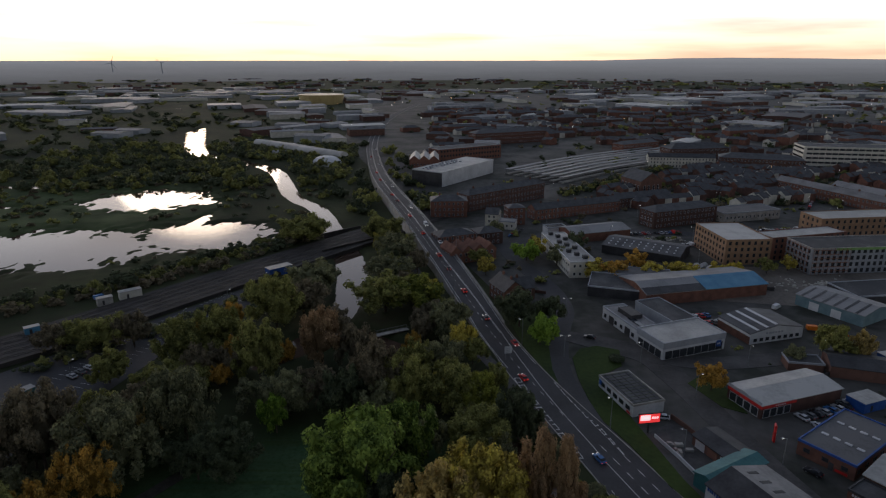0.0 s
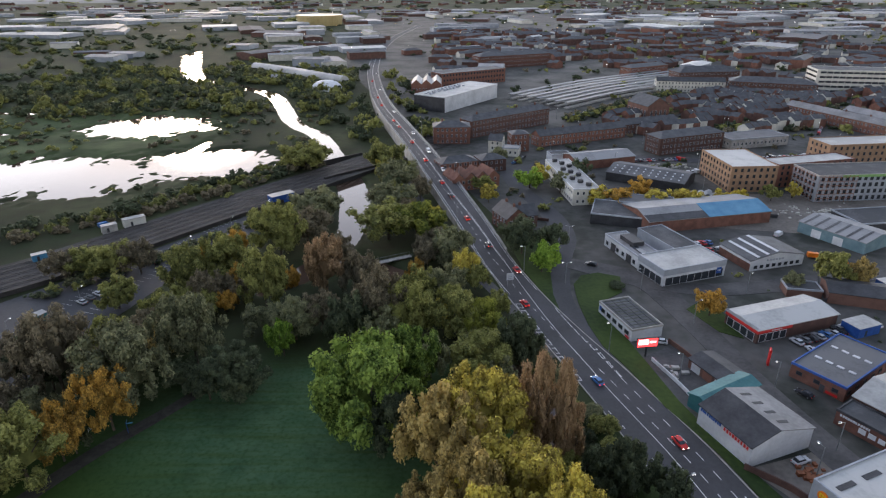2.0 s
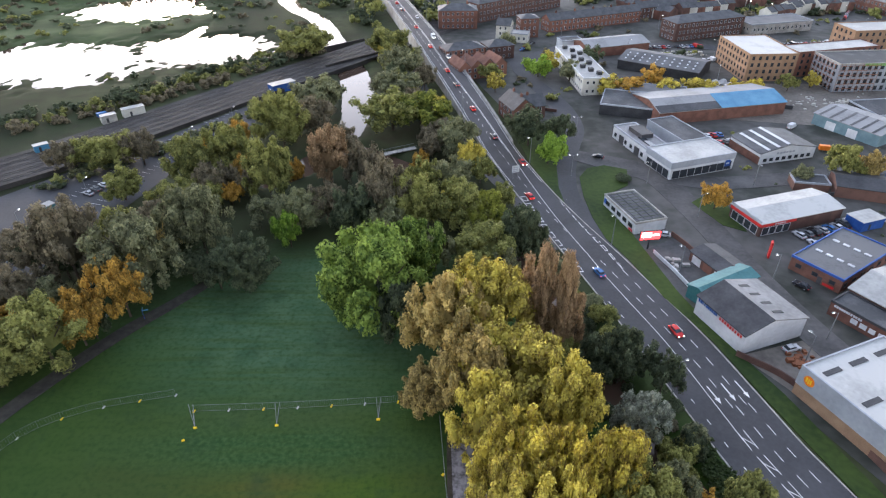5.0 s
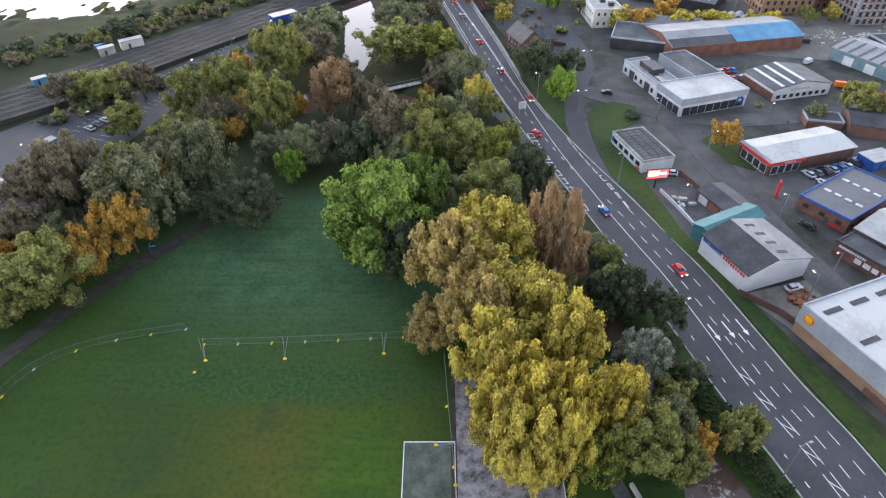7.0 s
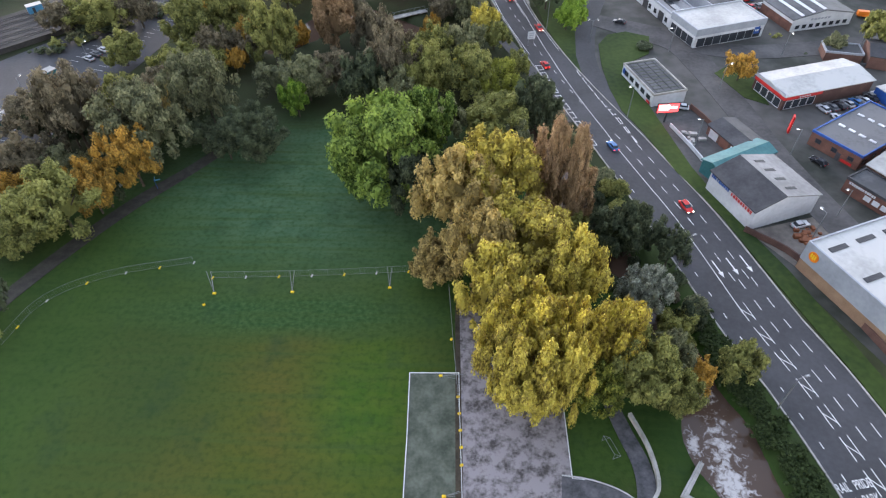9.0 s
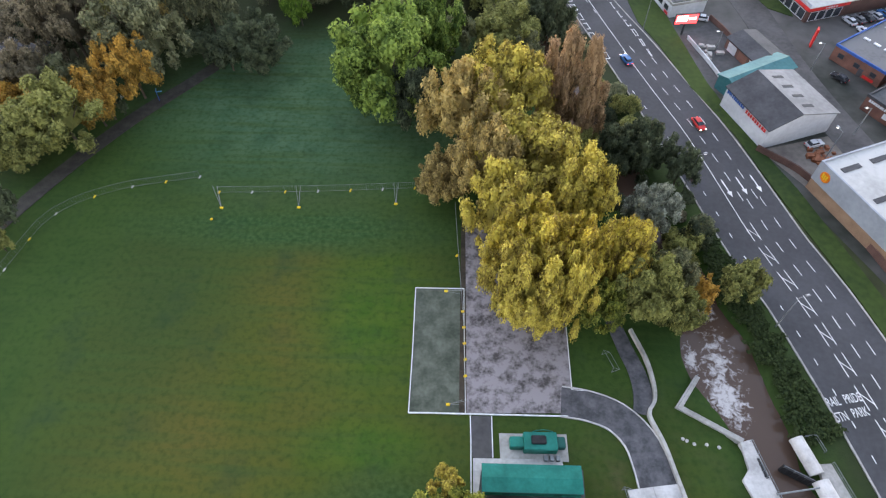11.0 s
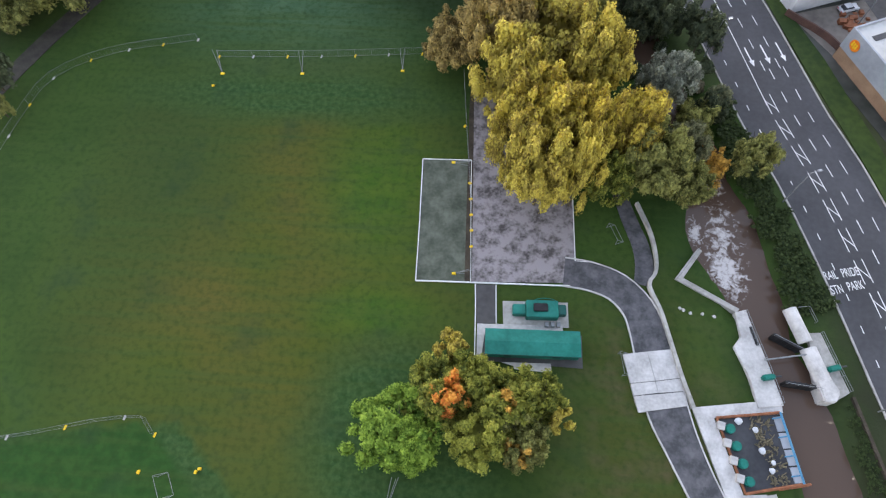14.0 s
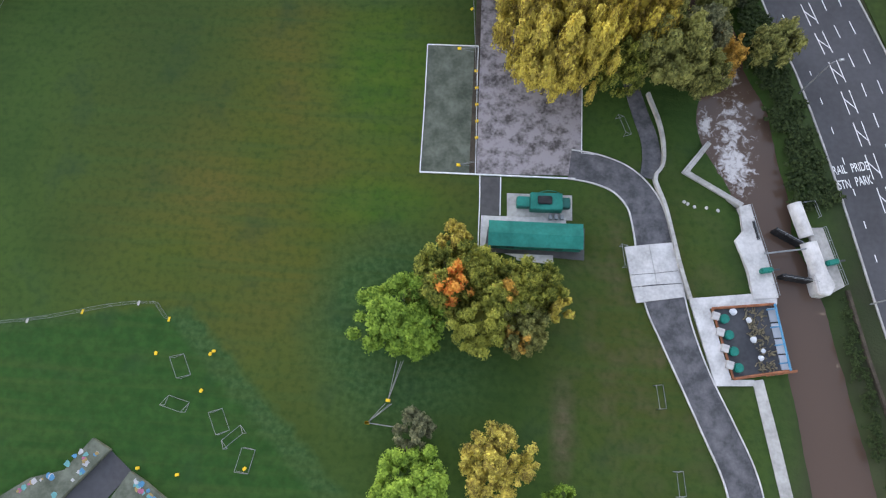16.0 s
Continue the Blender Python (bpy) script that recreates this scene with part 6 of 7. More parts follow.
def panel(th, name, x0, z0, x1, z1, material, y=-0.08, m=None, label="", thick=0.08):
    bm = bmesh.new(); box(bm, x0, y - thick, z0, x1, y, z1)
    return part(name, bm, material, th, label, m=m)


def bars(th, x0, x1, z, h, n_, material, y=-0.2, seed=1, m=None):
    """Unreadable lettering as plain bars."""
    rg = random.Random(seed)
    x = x0
    w = (x1 - x0) / n_
    for k in range(n_):
        panel(th, "sign_bar", x, z, x + w * rg.uniform(0.55, 0.8), z + h, material, y, m)
        x += w


# grey flat shed on the island
th, L = building("workshop", "low white workshop with a mossy ribbed flat roof", (49.8, 176.4), (55.4, 158.4), 10.6, 3.8, WHITE, FELT, roof2=OLDCONC)
for k in range(11):
    bm = bmesh.new(); box(bm, 0.6 + k * L / 11, 0.6, 3.85, 0.8 + k * L / 11, 10, 3.98); part("roof_rib", bm, MOSSY, th)
for k in range(4):
    bm = bmesh.new(); box(bm, 0.5, 1.4 + k * 2.5, 3.85, L - 0.5, 1.6 + k * 2.5, 4.0); part("roof_rib", bm, DARKCLAD, th)
windows(th, L, 1.2, 2.2, 1.4, 1.2, pose(0, -0.02, 0), "dark")
panel(th, "sign", 0.6, 1.4, 1.8, 3.0, DEEPBLUE, -0.15, label="blue sign panel")
panel(th, "sign", L - 3, 0.3, L - 1, 1.0, RED, -0.15, label="red banner")
# showroom with its long wing and brick hall
th, L = building("showroom", "white car showroom with a glazed front and blue-grey fascia", (76.2, 194.1), (101.6, 203.3), 14.5, 6.2, WHITE, METALROOF, roof2=GREYCLAD)
panel(th, "fascia", -0.1, 4.2, L + 0.1, 6.5, GREYCLAD, -0.1)
panel(th, "fascia", -0.1, 4.2, 14.6, 6.5, GREYCLAD, -0.1, pose(0, 14.5, 0, 0, 0, -90))
windows(th, L, 0.3, 2.9, 2.9, 0.25, pose(0, -0.02, 0), "dark", 0.6)
windows(th, 14.5, 0.3, 2.9, 2.9, 0.3, pose(-0.02, 14.5, 0, 0, 0, -90), "dark", 0.6)
panel(th, "sign", L - 4, 1.6, L - 1.8, 4.0, DEEPBLUE, -0.2, label="deep blue sign panel")
bars(th, L - 3.6, L - 2.2, 2.5, 0.6, 3, WHITE, -0.3)
th, L = building("showroom_wing", "long white flat-roofed wing beside the showroom", (64.6, 231.6), (76.0, 194.8), 9.5, 4.8, WHITE, GREYROOF, roof2=GREYCLAD)
windows(th, L, 1.0, 1.6, 1.6, 2.2, pose(0, -0.02, 0), "dark")
for k in range(3):
    panel(th, "door", 5 + k * 11, 0, 8.4 + k * 11, 3.2, DARKCLAD, -0.05)
bm = bmesh.new(); box(bm, L * 0.35, 2.5, 4.9, L * 0.98, 4.6, 5.3); part("rooflight", bm, GLASS, th, "dark glazed rooflight strip")
bm = bmesh.new(); box(bm, 6, 3, 4.9, 15, 8, 6.6); part("upper_storey", bm, DARKCLAD, th)
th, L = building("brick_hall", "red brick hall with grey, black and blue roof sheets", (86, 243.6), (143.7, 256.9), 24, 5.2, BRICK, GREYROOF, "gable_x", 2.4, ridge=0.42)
bm = roof_prism([(-0.5, 5.2), (10.0, 7.75), (10.0, 7.85), (-0.5, 5.3)], 30.5)
part("blue_roof", bm, BLUE, th, "bright blue roof sheeting", m=pose(28.6, 0, 0.16))
bm = roof_prism([(-0.4, 5.2), (4.6, 6.4), (4.6, 6.5), (-0.4, 5.3)], 27.6)
part("dark_roof", bm, DARKCLAD, th, "black roof strip", m=pose(0.3, 0, 0.18))
for k in range(20):
    bm = bmesh.new(); box(bm, 0, 0, 0, 1.1, 0.7, 0.12)
    part("skylight", bm, WHITE if k < 9 else DEEPBLUE, th, m=pose(1.6 + k * 2.85, 1.9, 5.88, 14, 0, 0))
building("dark_store", "black-roofed flat store behind the showroom", (64, 256), (86, 249), 20, 4.6, DARKCLAD, FELT)
building("dark_store", "black-roofed flat store behind the showroom", (80, 270), (104, 264), 12, 5.2, DARKCLAD, FELT)
building("link_roof", "grey flat link building by the showroom", (88, 216), (99, 220), 24, 4.4, GREYCLAD, FELT)
# striped-roof unit
th, L = building("trade_unit", "white gabled trade unit with black and white striped roof", (112.3, 206.6), (135.3, 213.1), 17, 4.2, WHITE, SLATE, "gable_y", 2.2, storeys=0)
panel(th, "brick_side", 0, 0, 17, 3.0, BRICK, -0.04, pose(0, 17, 0, 0, 0, -90))
for k in range(3):
    x = 3 + k * 4.0
    zz = 4.2 + 2.2 * min(x, L - x) / (L / 2)
    bm = bmesh.new(); box(bm, 0, 0.3, 0, 1.1, 16.6, 0.1); part("roof_stripe", bm, WHITE, th, m=Matrix.Translation((x, 0, zz + 0.36)) @ pose(0, 0, 0, 0, -11 if x < L / 2 else 11, 0))
windows(th, L, 0.8, 1.5, 1.3, 1.2, pose(0, -0.02, 0), "dark")
bars(th, 7, 15, 3.4, 0.7, 6, GREYCLAD, -0.05)
# red-fronted tyre shop
th, L = building("car_showroom", "low showroom with pale sheet roof and red fascia", (92.1, 157.3), (121.5, 167.3), 13, 4.4, BRICK_D, METALROOF, "gable_x", 1.1, ridge=0.55)
panel(th, "fascia", -0.1, 3.3, 13, 4.3, RED, -0.1); bars(th, 5, 9, 3.6, 0.35, 5, WHITE, -0.25)
panel(th, "fascia", 0, 3.3, 13.1, 4.3, RED, -0.1, pose(0, 13, 0, 0, 0, -90))
panel(th, "fascia", 0, 4.3, 13.1, 5.4, GREYCLAD, -0.1, pose(0, 13, 0, 0, 0, -90))
windows(th, 12, 0.2, 2.4, 2.8, 0.2, pose(0, -0.02, 0), "white", 0.4)
windows(th, 13, 0.2, 2.6, 2.8, 0.2, pose(-0.02, 13, 0, 0, 0, -90), "white", 0.4)
th = thing("pylon_sign", "tall red advertising pylon by the kerb", "sign", pose(90.6, 146.6, 0.1, 0, 0, 70))
bm = bmesh.new(); box(bm, -0.9, -0.25, 0, 0.9, 0.25, 5.2); bmesh.ops.bevel(bm, geom=bm.edges[:], offset=0.08, affect="EDGES"); part("board", bm, RED, th)
for k in range(4):
    panel(th, "sign_bar", -0.5, 1.4 + k * 0.8, 0.5, 1.8 + k * 0.8, WHITE, -0.27)
# hoarding
th = thing("billboard", "lit red and white billboard on a post", "billboard", pose(57.4, 150.6, 0.1, 0, 0, 8))
bm = bmesh.new(); box(bm, -3.2, -0.2, 3.2, 3.2, 0.2, 6.2); part("frame", bm, DARKCLAD, th)
scr = panel(th, "screen", -3.0, 3.4, 3.0, 6.0, SCREEN_RED, -0.22, label="glowing red screen")
panel(scr, "screen_patch", -2.7, 4.2, 0.2, 5.8, SCREEN_WHITE, -0.32, label="glowing white picture area")
for k in range(3):
    panel(scr, "sign_bar", 0.6 + k * 0.7, 4.6, 1.1 + k * 0.7, 5.2, SCREEN_WHITE, -0.32)
bm = bmesh.new(); beam(bm, (0, 0, 0), (0, 0, 3.3), 0.3, sides=8); part("post", bm, DARKCLAD, th)
# sheds along the road
th, L = building("garage_row", "dark-roofed low garage row with white doors", (67.7, 145.2), (73.4, 131.6), 8.6, 2.9, BRICK_D, DARKCLAD, "gable_x", 1.0)
for k in range(3):
    panel(th, "door", 1.2 + k * 4.2, 0, 4.4 + k * 4.2, 2.4, WHITE if k != 1 else BRICK, -0.05)
building("teal_shed", "weathered teal metal shed with a sheet roof", (61.4, 128.2), (64.4, 122.8), 19, 3.8, TEAL, TEAL, "gable_y", 0.9)
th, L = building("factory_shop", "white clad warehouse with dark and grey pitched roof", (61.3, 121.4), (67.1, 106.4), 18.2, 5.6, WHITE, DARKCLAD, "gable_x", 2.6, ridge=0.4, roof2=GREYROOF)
bars(th, 0.6, 7.2, 4.4, 0.8, 10, DEEPBLUE, -0.05, 2)
panel(th, "sign", 8.0, 4.2, L - 0.6, 5.3, WHITE, -0.05)
bars(th, 8.0, L - 0.5, 4.3, 0.85, 9, RED, -0.14, 3)
for k in range(4):
    bm = bmesh.new(); box(bm, 0, 0, 0, 0.9, 3.2, 0.1)
    part("rooflight", bm, DARKCLAD, th, m=pose(2.2 + k * 3.6, 9.4, 7.95, -12.5, 0, 0))
th, L = building("brick_works", "orange brick and grey clad works with pale skylit roof", (73.9, 95.0), (85.0, 69.0), 24, 7.6, BRICK_O, METALROOF, roof2=GREYCLAD)
panel(th, "cladding", -0.1, 3.0, L + 0.1, 7.9, GREYCLAD, -0.06, thick=0.1)
panel(th, "cladding", -0.1, 3.0, 24, 7.9, GREYCLAD, -0.06, pose(0, 24, 0, 0, 0, -90), thick=0.1)
bm = bmesh.new(); bmesh.ops.create_cone(bm, cap_ends=True, segments=24, radius1=1.2, radius2=1.2, depth=0.1)
lg = part("round_sign", bm, ORANGE, th, "round orange sign", m=pose(2.6, -0.24, 5.6, 90, 0, 0))
for k in range(3):
    panel(th, "sign_bar", 1.9 + k * 0.5, 5.2 - 0.2 * (k % 2), 2.2 + k * 0.5, 6.2, YELLOW, -0.30)
for k in range(3):
    for q in range(3):
        bm = bmesh.new(); box(bm, 0, 0, 0, 1.2, 4.6, 0.14); part("rooflight", bm, DARKCLAD, th, m=pose(3 + k * 9, 2 + q * 7.5, 7.66))
th, L = building("brick_unit", "brown brick unit with flat roof and blue fascia", (93.8, 141.2), (101.8, 129.6), 26, 4.2, BRICK, FELT, roof2=DEEPBLUE, lights=8)
windows(th, L, 1.6, 1.6, 1.2, 3, pose(0, -0.02, 0), "dark")
windows(th, 26, 1.4, 1.8, 1.4, 2.6, pose(L + 0.02, 0, 0, 0, 0, 90), "dark")
panel(th, "sign", 9.6, 0.4, 12.6, 1.1, RED, -0.08); panel(th, "door", 8, 0, 9.2, 2.2, DARKCLAD, -0.08)
th, L = building("brick_unit", "red brick unit with white sign letters and pale roof", (94.7, 121.6), (104.5, 106.0), 7, 4.0, BRICK, FELT, roof2=DARKCLAD)
bars(th, 1, 8, 2.9, 0.6, 12, WHITE, -0.05, 5); bars(th, 5.5, L - 2, 1.2, 1.3, 5, WHITE, -0.05, 6)
building("pale_workshop", "workshop with pale pitched sheet roof", (100.8, 125.6), (110.4, 110.2), 18, 5.0, BRICK_D, METALROOF, "gable_x", 2.0)
building("timber_store", "dark pitched store with brown doors", (127.5, 182.5), (160, 172), 12, 4.0, BRICK_D, DARKCLAD, "gable_x", 1.4)
building("brick_yard_store", "low brown brick store by the trees", (116, 187), (127, 185), 7, 3.0, BRICK_D, FELT)
th, L = building("blue_unit", "pale blue unit with striped grey roof", (150.5, 246), (164, 222), 20, 4.6, mat("faded_blue_sheet", (0.10, 0.17, 0.20), (0.17, 0.25, 0.28), 0.3, 0.6, 0), GREYROOF, "gable_x", 1.8)
for k in range(6):
    bm = bmesh.new(); box(bm, 0, -0.3, 0, 1.0, 10, 0.1); part("roof_stripe", bm, FELT, th, m=pose(2 + k * 4.4, 0, 4.95, 10.2, 0, 0))
for k in range(2):
    panel(th, "door", 6 + k * 9, 0, 10 + k * 9, 3.4, WHITE, -0.05)
building("black_shed", "long black-roofed shed in the yard", (176, 244), (230, 252), 18, 4, DARKCLAD, FELT)
# marquee
th = thing("marquee", "white peaked tent roof in the yard", "tent", pose(123, 286, 0, 0, 0, 10))
bm = bmesh.new()
vv = [[bm.verts.new((x, y, 3.2 + 1.8 * abs(math.sin(x * 0.75)) * abs(math.sin(y * 0.62 + 0.6)))) for x in np.linspace(-7, 7, 19)] for y in np.linspace(-4, 4, 13)]
for j in range(12):
    for i in range(18):
        bm.faces.new((vv[j][i], vv[j][i + 1], vv[j + 1][i + 1], vv[j + 1][i]))
bmesh.ops.solidify(bm, geom=bm.faces[:], thickness=0.06)
part("canopy", bm, WHITE, th)
for x in (-6.9, 6.9):
    for y in (-3.9, 3.9):
        bm = bmesh.new(); beam(bm, (x, y, 0), (x, y, 3.3), 0.08); part("pole", bm, STEEL, th)
# new flats
building("apartment_block", "new orange brick flats with white roof", (143, 299), (167, 300.5), 34, 13, BRICK_O, METALROOF, storeys=4, win=(1.3, 1.8, 2.0), trim="dark", roof2=BRICK_O)
building("apartment_block", "new dark red brick flats with white roof", (170, 306), (216, 318), 13, 12, BRICK, METALROOF, storeys=4, win=(1.3, 1.8, 2.2), trim="dark", roof2=BRICK)
building("apartment_block", "orange brick flats with white roof", (214, 338), (268, 345), 18, 14, BRICK_O, METALROOF, storeys=4, win=(1.3, 1.8, 2.4), trim="dark", roof2=BRICK_O)
th, L = building("unfinished_block", "unfinished grey block with green band and scaffold", (178, 284), (232, 289), 20, 13, GREYCLAD, FELT, storeys=4, win=(1.6, 2.2, 1.5), trim="dark", roof2=OLDCONC)
panel(th, "green_band", 12, 12.0, L, 13.2, mat("green_sheathing", (0.16, 0.32, 0.10), (0.26, 0.42, 0.16), 0.5, 0.7, 0), -0.1)
bm = bmesh.new()
for m_ in (pose(0, -1.2, 0), pose(-1.2, 20, 0, 0, 0, -90)):
    for k in range(10):
        a, b = m_ @ Vector((k * 2.1, 0, 0)), m_ @ Vector((k * 2.1, 0, 13.6))
        beam(bm, a, b, 0.08, sides=4)
    for z in range(1, 7):
        beam(bm, m_ @ Vector((0, 0, z * 2.1)), m_ @ Vector((19, 0, z * 2.1)), 0.12, sides=4)
part("scaffold", bm, RUST, th, "reddish scaffold poles")
# mid-town brick
building("gothic_house", "red brick house with steep gabled roof", (20.6, 256.2), (25.8, 243.2), 10, 6.5, BRICK, SLATE, "gable_x", 4.0, storeys=2, chimneys=2, category="house")
building("gothic_house", "red brick wing with steep slate roof", (27, 248), (40, 252), 9, 5.5, BRICK_D, SLATE, "gable_x", 3.6, storeys=2, chimneys=1, category="house")
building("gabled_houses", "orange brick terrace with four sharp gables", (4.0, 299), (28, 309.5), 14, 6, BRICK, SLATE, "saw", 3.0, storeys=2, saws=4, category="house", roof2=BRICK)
building("town_house", "dark red brick town house block", (-2, 322), (18, 330), 12, 8, BRICK, SLATE, "hip", 2.5, storeys=3, category="house")
building("town_house", "dark red brick town house block", (20, 333), (34, 338), 12, 7, BRICK_D, SLATE, "hip", 2.5, storeys=2, category="house")
building("stepped_house", "white rendered house stepping down a slope", (26, 372), (34, 369.5), 9, 9, CREAM, SLATE, "gable_x", 3, storeys=3, category="house")
building("stepped_house", "white rendered lower house", (34.5, 369), (44, 366.3), 8, 5, CREAM, METALROOF, storeys=1, category="house")
building("brick_tower_house", "red brick square house with white gable", (41, 378), (52, 380), 10, 11, BRICK, SLATE, "hip", 2, storeys=3, category="house")
th, L = building("white_flats", "white stepped flats with dark roof dormers", (54.8, 331), (60.5, 279), 13, 8, CREAM, METALROOF, storeys=2, win=(1.2, 1.5, 1.6), roof2=WHITE)
for k in range(9):
    bm = bmesh.new(); box(bm, 3 + k * 5.4, 3 + (k % 3) * 2.4, 8, 5.2 + k * 5.4, 5.2 + (k % 3) * 2.4, 9.6); part("dormer", bm, DARKCLAD, th)
th, L = building("depot_shed", "broad dark depot roof with rows of rooflights", (86, 320), (120, 298), 24, 4.5, DARKCLAD, FELT, "gable_x", 2.2)
for k in range(30):
    bm = bmesh.new(); box(bm, 0, 0, 0, 0.8, 1.1, 0.12); part("skylight", bm, WHITE, th, m=pose(2.5 + (k % 10) * 3.8, 2 + (k // 10) * 3.3, 5.2 + (k // 10) * 0.6, 10.4, 0, 0))
building("retail_shed", "brick retail shed with grey sheet roof", (74, 338), (110, 350), 18, 5, BRICK, GREYROOF, "gable_x", 2)
building("blue_kiosk", "small white and dark kiosk in a yard", (62, 352), (74, 355), 8, 5, WHITE, FELT)
building("brick_mill", "orange brick corner building with slate roof", (-8, 398), (16, 399), 14, 11, BRICK, SLATE, "hip", 3, storeys=3, chimneys=2)
building("brick_terrace", "long dark red brick railway offices", (17.5, 414), (76.6, 460), 12, 11.5, BRICK_D, SLATE, "hip", 3, storeys=3, win=(1.3, 1.9, 1.8), chimneys=4)
building("brick_terrace", "orange brick terrace with slate roof", (60, 390), (122, 417), 10, 7, BRICK, SLATE, "gable_x", 3, storeys=2, chimneys=5)
building("brick_terrace", "dark brick terrace with slate roof", (122, 423), (165, 440), 10, 7, BRICK_D, SLATE, "gable_x", 3, storeys=2, chimneys=4)
building("brick_mill", "long dark brick mill with slate roof", (130, 369), (176, 387), 14, 10.5, BRICK_D, SLATE, "hip", 3, storeys=3, win=(1.3, 1.8, 1.6))
building("grey_hall", "grey flat-roofed hall beside the mill", (180, 384), (222, 396), 18, 6, OLDCONC, FELT, storeys=1)
building("brick_terrace", "brick terrace with pale slate roofs", (268, 492), (300, 402), 10, 8, BRICK, GREYROOF, "gable_x", 3, storeys=2, chimneys=5)
building("brick_terrace", "brick terrace with pale slate roofs", (300, 470), (322, 400), 10, 8, BRICK_D, GREYROOF, "gable_x", 3, storeys=2, chimneys=4)
building("brick_church", "dark brick church hall with tall windows", (150, 462), (168, 468), 26, 12, BRICK_D, SLATE, "gable_y", 6, storeys=1, win=(1.6, 5.5, 2.4))
building("office_block", "long white office block with window bands", (345, 592), (432, 574), 30, 21, CREAM, FELT, storeys=5, win=(5, 1.8, 0.6), trim="dark", roof2=CREAM)
building("office_block", "pale office block with window bands", (436, 575), (490, 562), 30, 15, CREAM, FELT, storeys=3, win=(5, 1.8, 0.6), trim="dark")
building("hotel_block", "dark hotel with pitched slate roofs", (262, 585), (330, 560), 22, 12, BRICK_D, SLATE, "hip", 4, storeys=3)
building("hotel_block", "dark hotel with pitched slate roofs", (235, 640), (300, 650), 22, 12, BRICK_D, SLATE, "hip", 5, storeys=3)
building("white_terrace", "row of white rendered buildings", (200, 600), (262, 592), 12, 10, CREAM, SLATE, "gable_x", 3, storeys=3)
th, L = building("sports_hall", "black and white box hall with plant on its white roof", (-25.9, 517.5), (-0.9, 500.4), 84, 12, WHITE, METALROOF, roof2=WHITE)
panel(th, "black_front", -0.1, 0, L + 0.1, 11.6, DARKCLAD, -0.05, thick=0.1)
rg = random.Random(2)
for k in range(22):
    bm = bmesh.new(); x, y = 4 + (k % 2) * 5 + rg.uniform(0, 2), 6 + (k // 2) * 5; box(bm, x, y, 12, x + rg.uniform(1, 2.5), y + rg.uniform(1, 3), 12 + rg.uniform(0.8, 2)); part("roof_plant", bm, GREYCLAD, th)
building("zigzag_hall", "white zigzag-roofed brick hall", (-32, 588), (-4, 588), 34, 9, BRICK, METALROOF, "saw", 4, saws=3, storeys=1)
building("brick_college", "long red brick college with flat roof", (-4, 622), (62, 664), 20, 14, BRICK, FELT, storeys=3, win=(2, 2, 1.6), trim="dark")
building("brick_offices", "red brick offices with slate roof", (40, 760), (130, 800), 20, 14, BRICK, SLATE, "hip", 4, storeys=3)
building("station_building", "brick station building beside the platforms", (200, 690), (250, 720), 16, 10, BRICK, SLATE, "hip", 3, storeys=2)
for k in range(7):
    a = smooth([(58 + k * 7, 560 - k * 7, 0), (130 + k * 7, 632 - k * 8, 0), (238 + k * 9, 712 - k * 8, 0)], 12)
    th = thing("platform_canopy", "long pale station platform canopy", "canopy", group="station platform canopies")
    bm = bmesh.new(); strip(bm, a, -2.6, 2.6, 4.6, 5.2); part("roof", bm, GREYROOF, th)
    for p in a[::3]:
        bm = bmesh.new(); beam(bm, (p[0], p[1], 0), (p[0], p[1], 4.7), 0.2, sides=5); part("post", bm, STEEL, th)
    bm = bmesh.new(); strip(bm, a, -2.2, 2.2, 0, 1.0); part("platform", bm, OLDCONC, th)
th = thing("domed_hall", "white domed hall by the river", "building", pose(-118, 622, 0))
bm = bmesh.new(); bmesh.ops.create_uvsphere(bm, u_segments=24, v_segments=12, radius=1)
for v in bm.verts:
    v.co = Vector((v.co.x * 16, v.co.y * 20, max(0, v.co.z) * 8))
part("shell", bm, WHITE, th)
for k in range(6):
    rounded_block("barrel_roof", "silver barrel-vaulted warehouse roof by the river", -222 + k * 13, 745 - k * 13, -38, 70, 12, 5, 5, METALROOF, "building")
    rounded_block("barrel_roof", "silver barrel-vaulted glasshouse roof by the river", -190 + k * 11, 690 - k * 2, 20, 40, 10, 4, 0, METALROOF, "building") if k < 3 else None
th = thing("arena", "round golden-clad arena far off", "building", pose(-292, 1525, 0))
bm = bmesh.new(); bmesh.ops.create_cone(bm, cap_ends=True, segments=40, radius1=50, radius2=54, depth=22); part("shell", bm, mat("bronze_cladding", (0.35, 0.27, 0.12), (0.5, 0.4, 0.2), 0.05, 0.4, 0), th, m=pose(0, 0, 11))
for x, y, a in ((-1830, 3560, 20), (-1555, 3560, 70)):
    th = thing("wind_turbine", "white wind turbine far across the plain", "wind turbine", pose(x, y, 0))
    bm = bmesh.new(); beam(bm, (0, 0, 0), (0, 0, 85), 3, 1.8, 8); part("tower", bm, GREYCLAD, th)
    for k in range(3):
        bm = bmesh.new(); beam(bm, (0, -2, 85), (42 * math.sin(radians(a + 120 * k)), -2, 85 + 42 * math.cos(radians(a + 120 * k))), 2.0, 0.5, 5); part("blade", bm, GREYCLAD, th)
# warehouses and houses of the plain
rg = random.Random(21)


def clear(x, y):
    return off_road(x, y, 26) and near_line(RIVER, np.array([x]), np.array([y]))[0] > 18


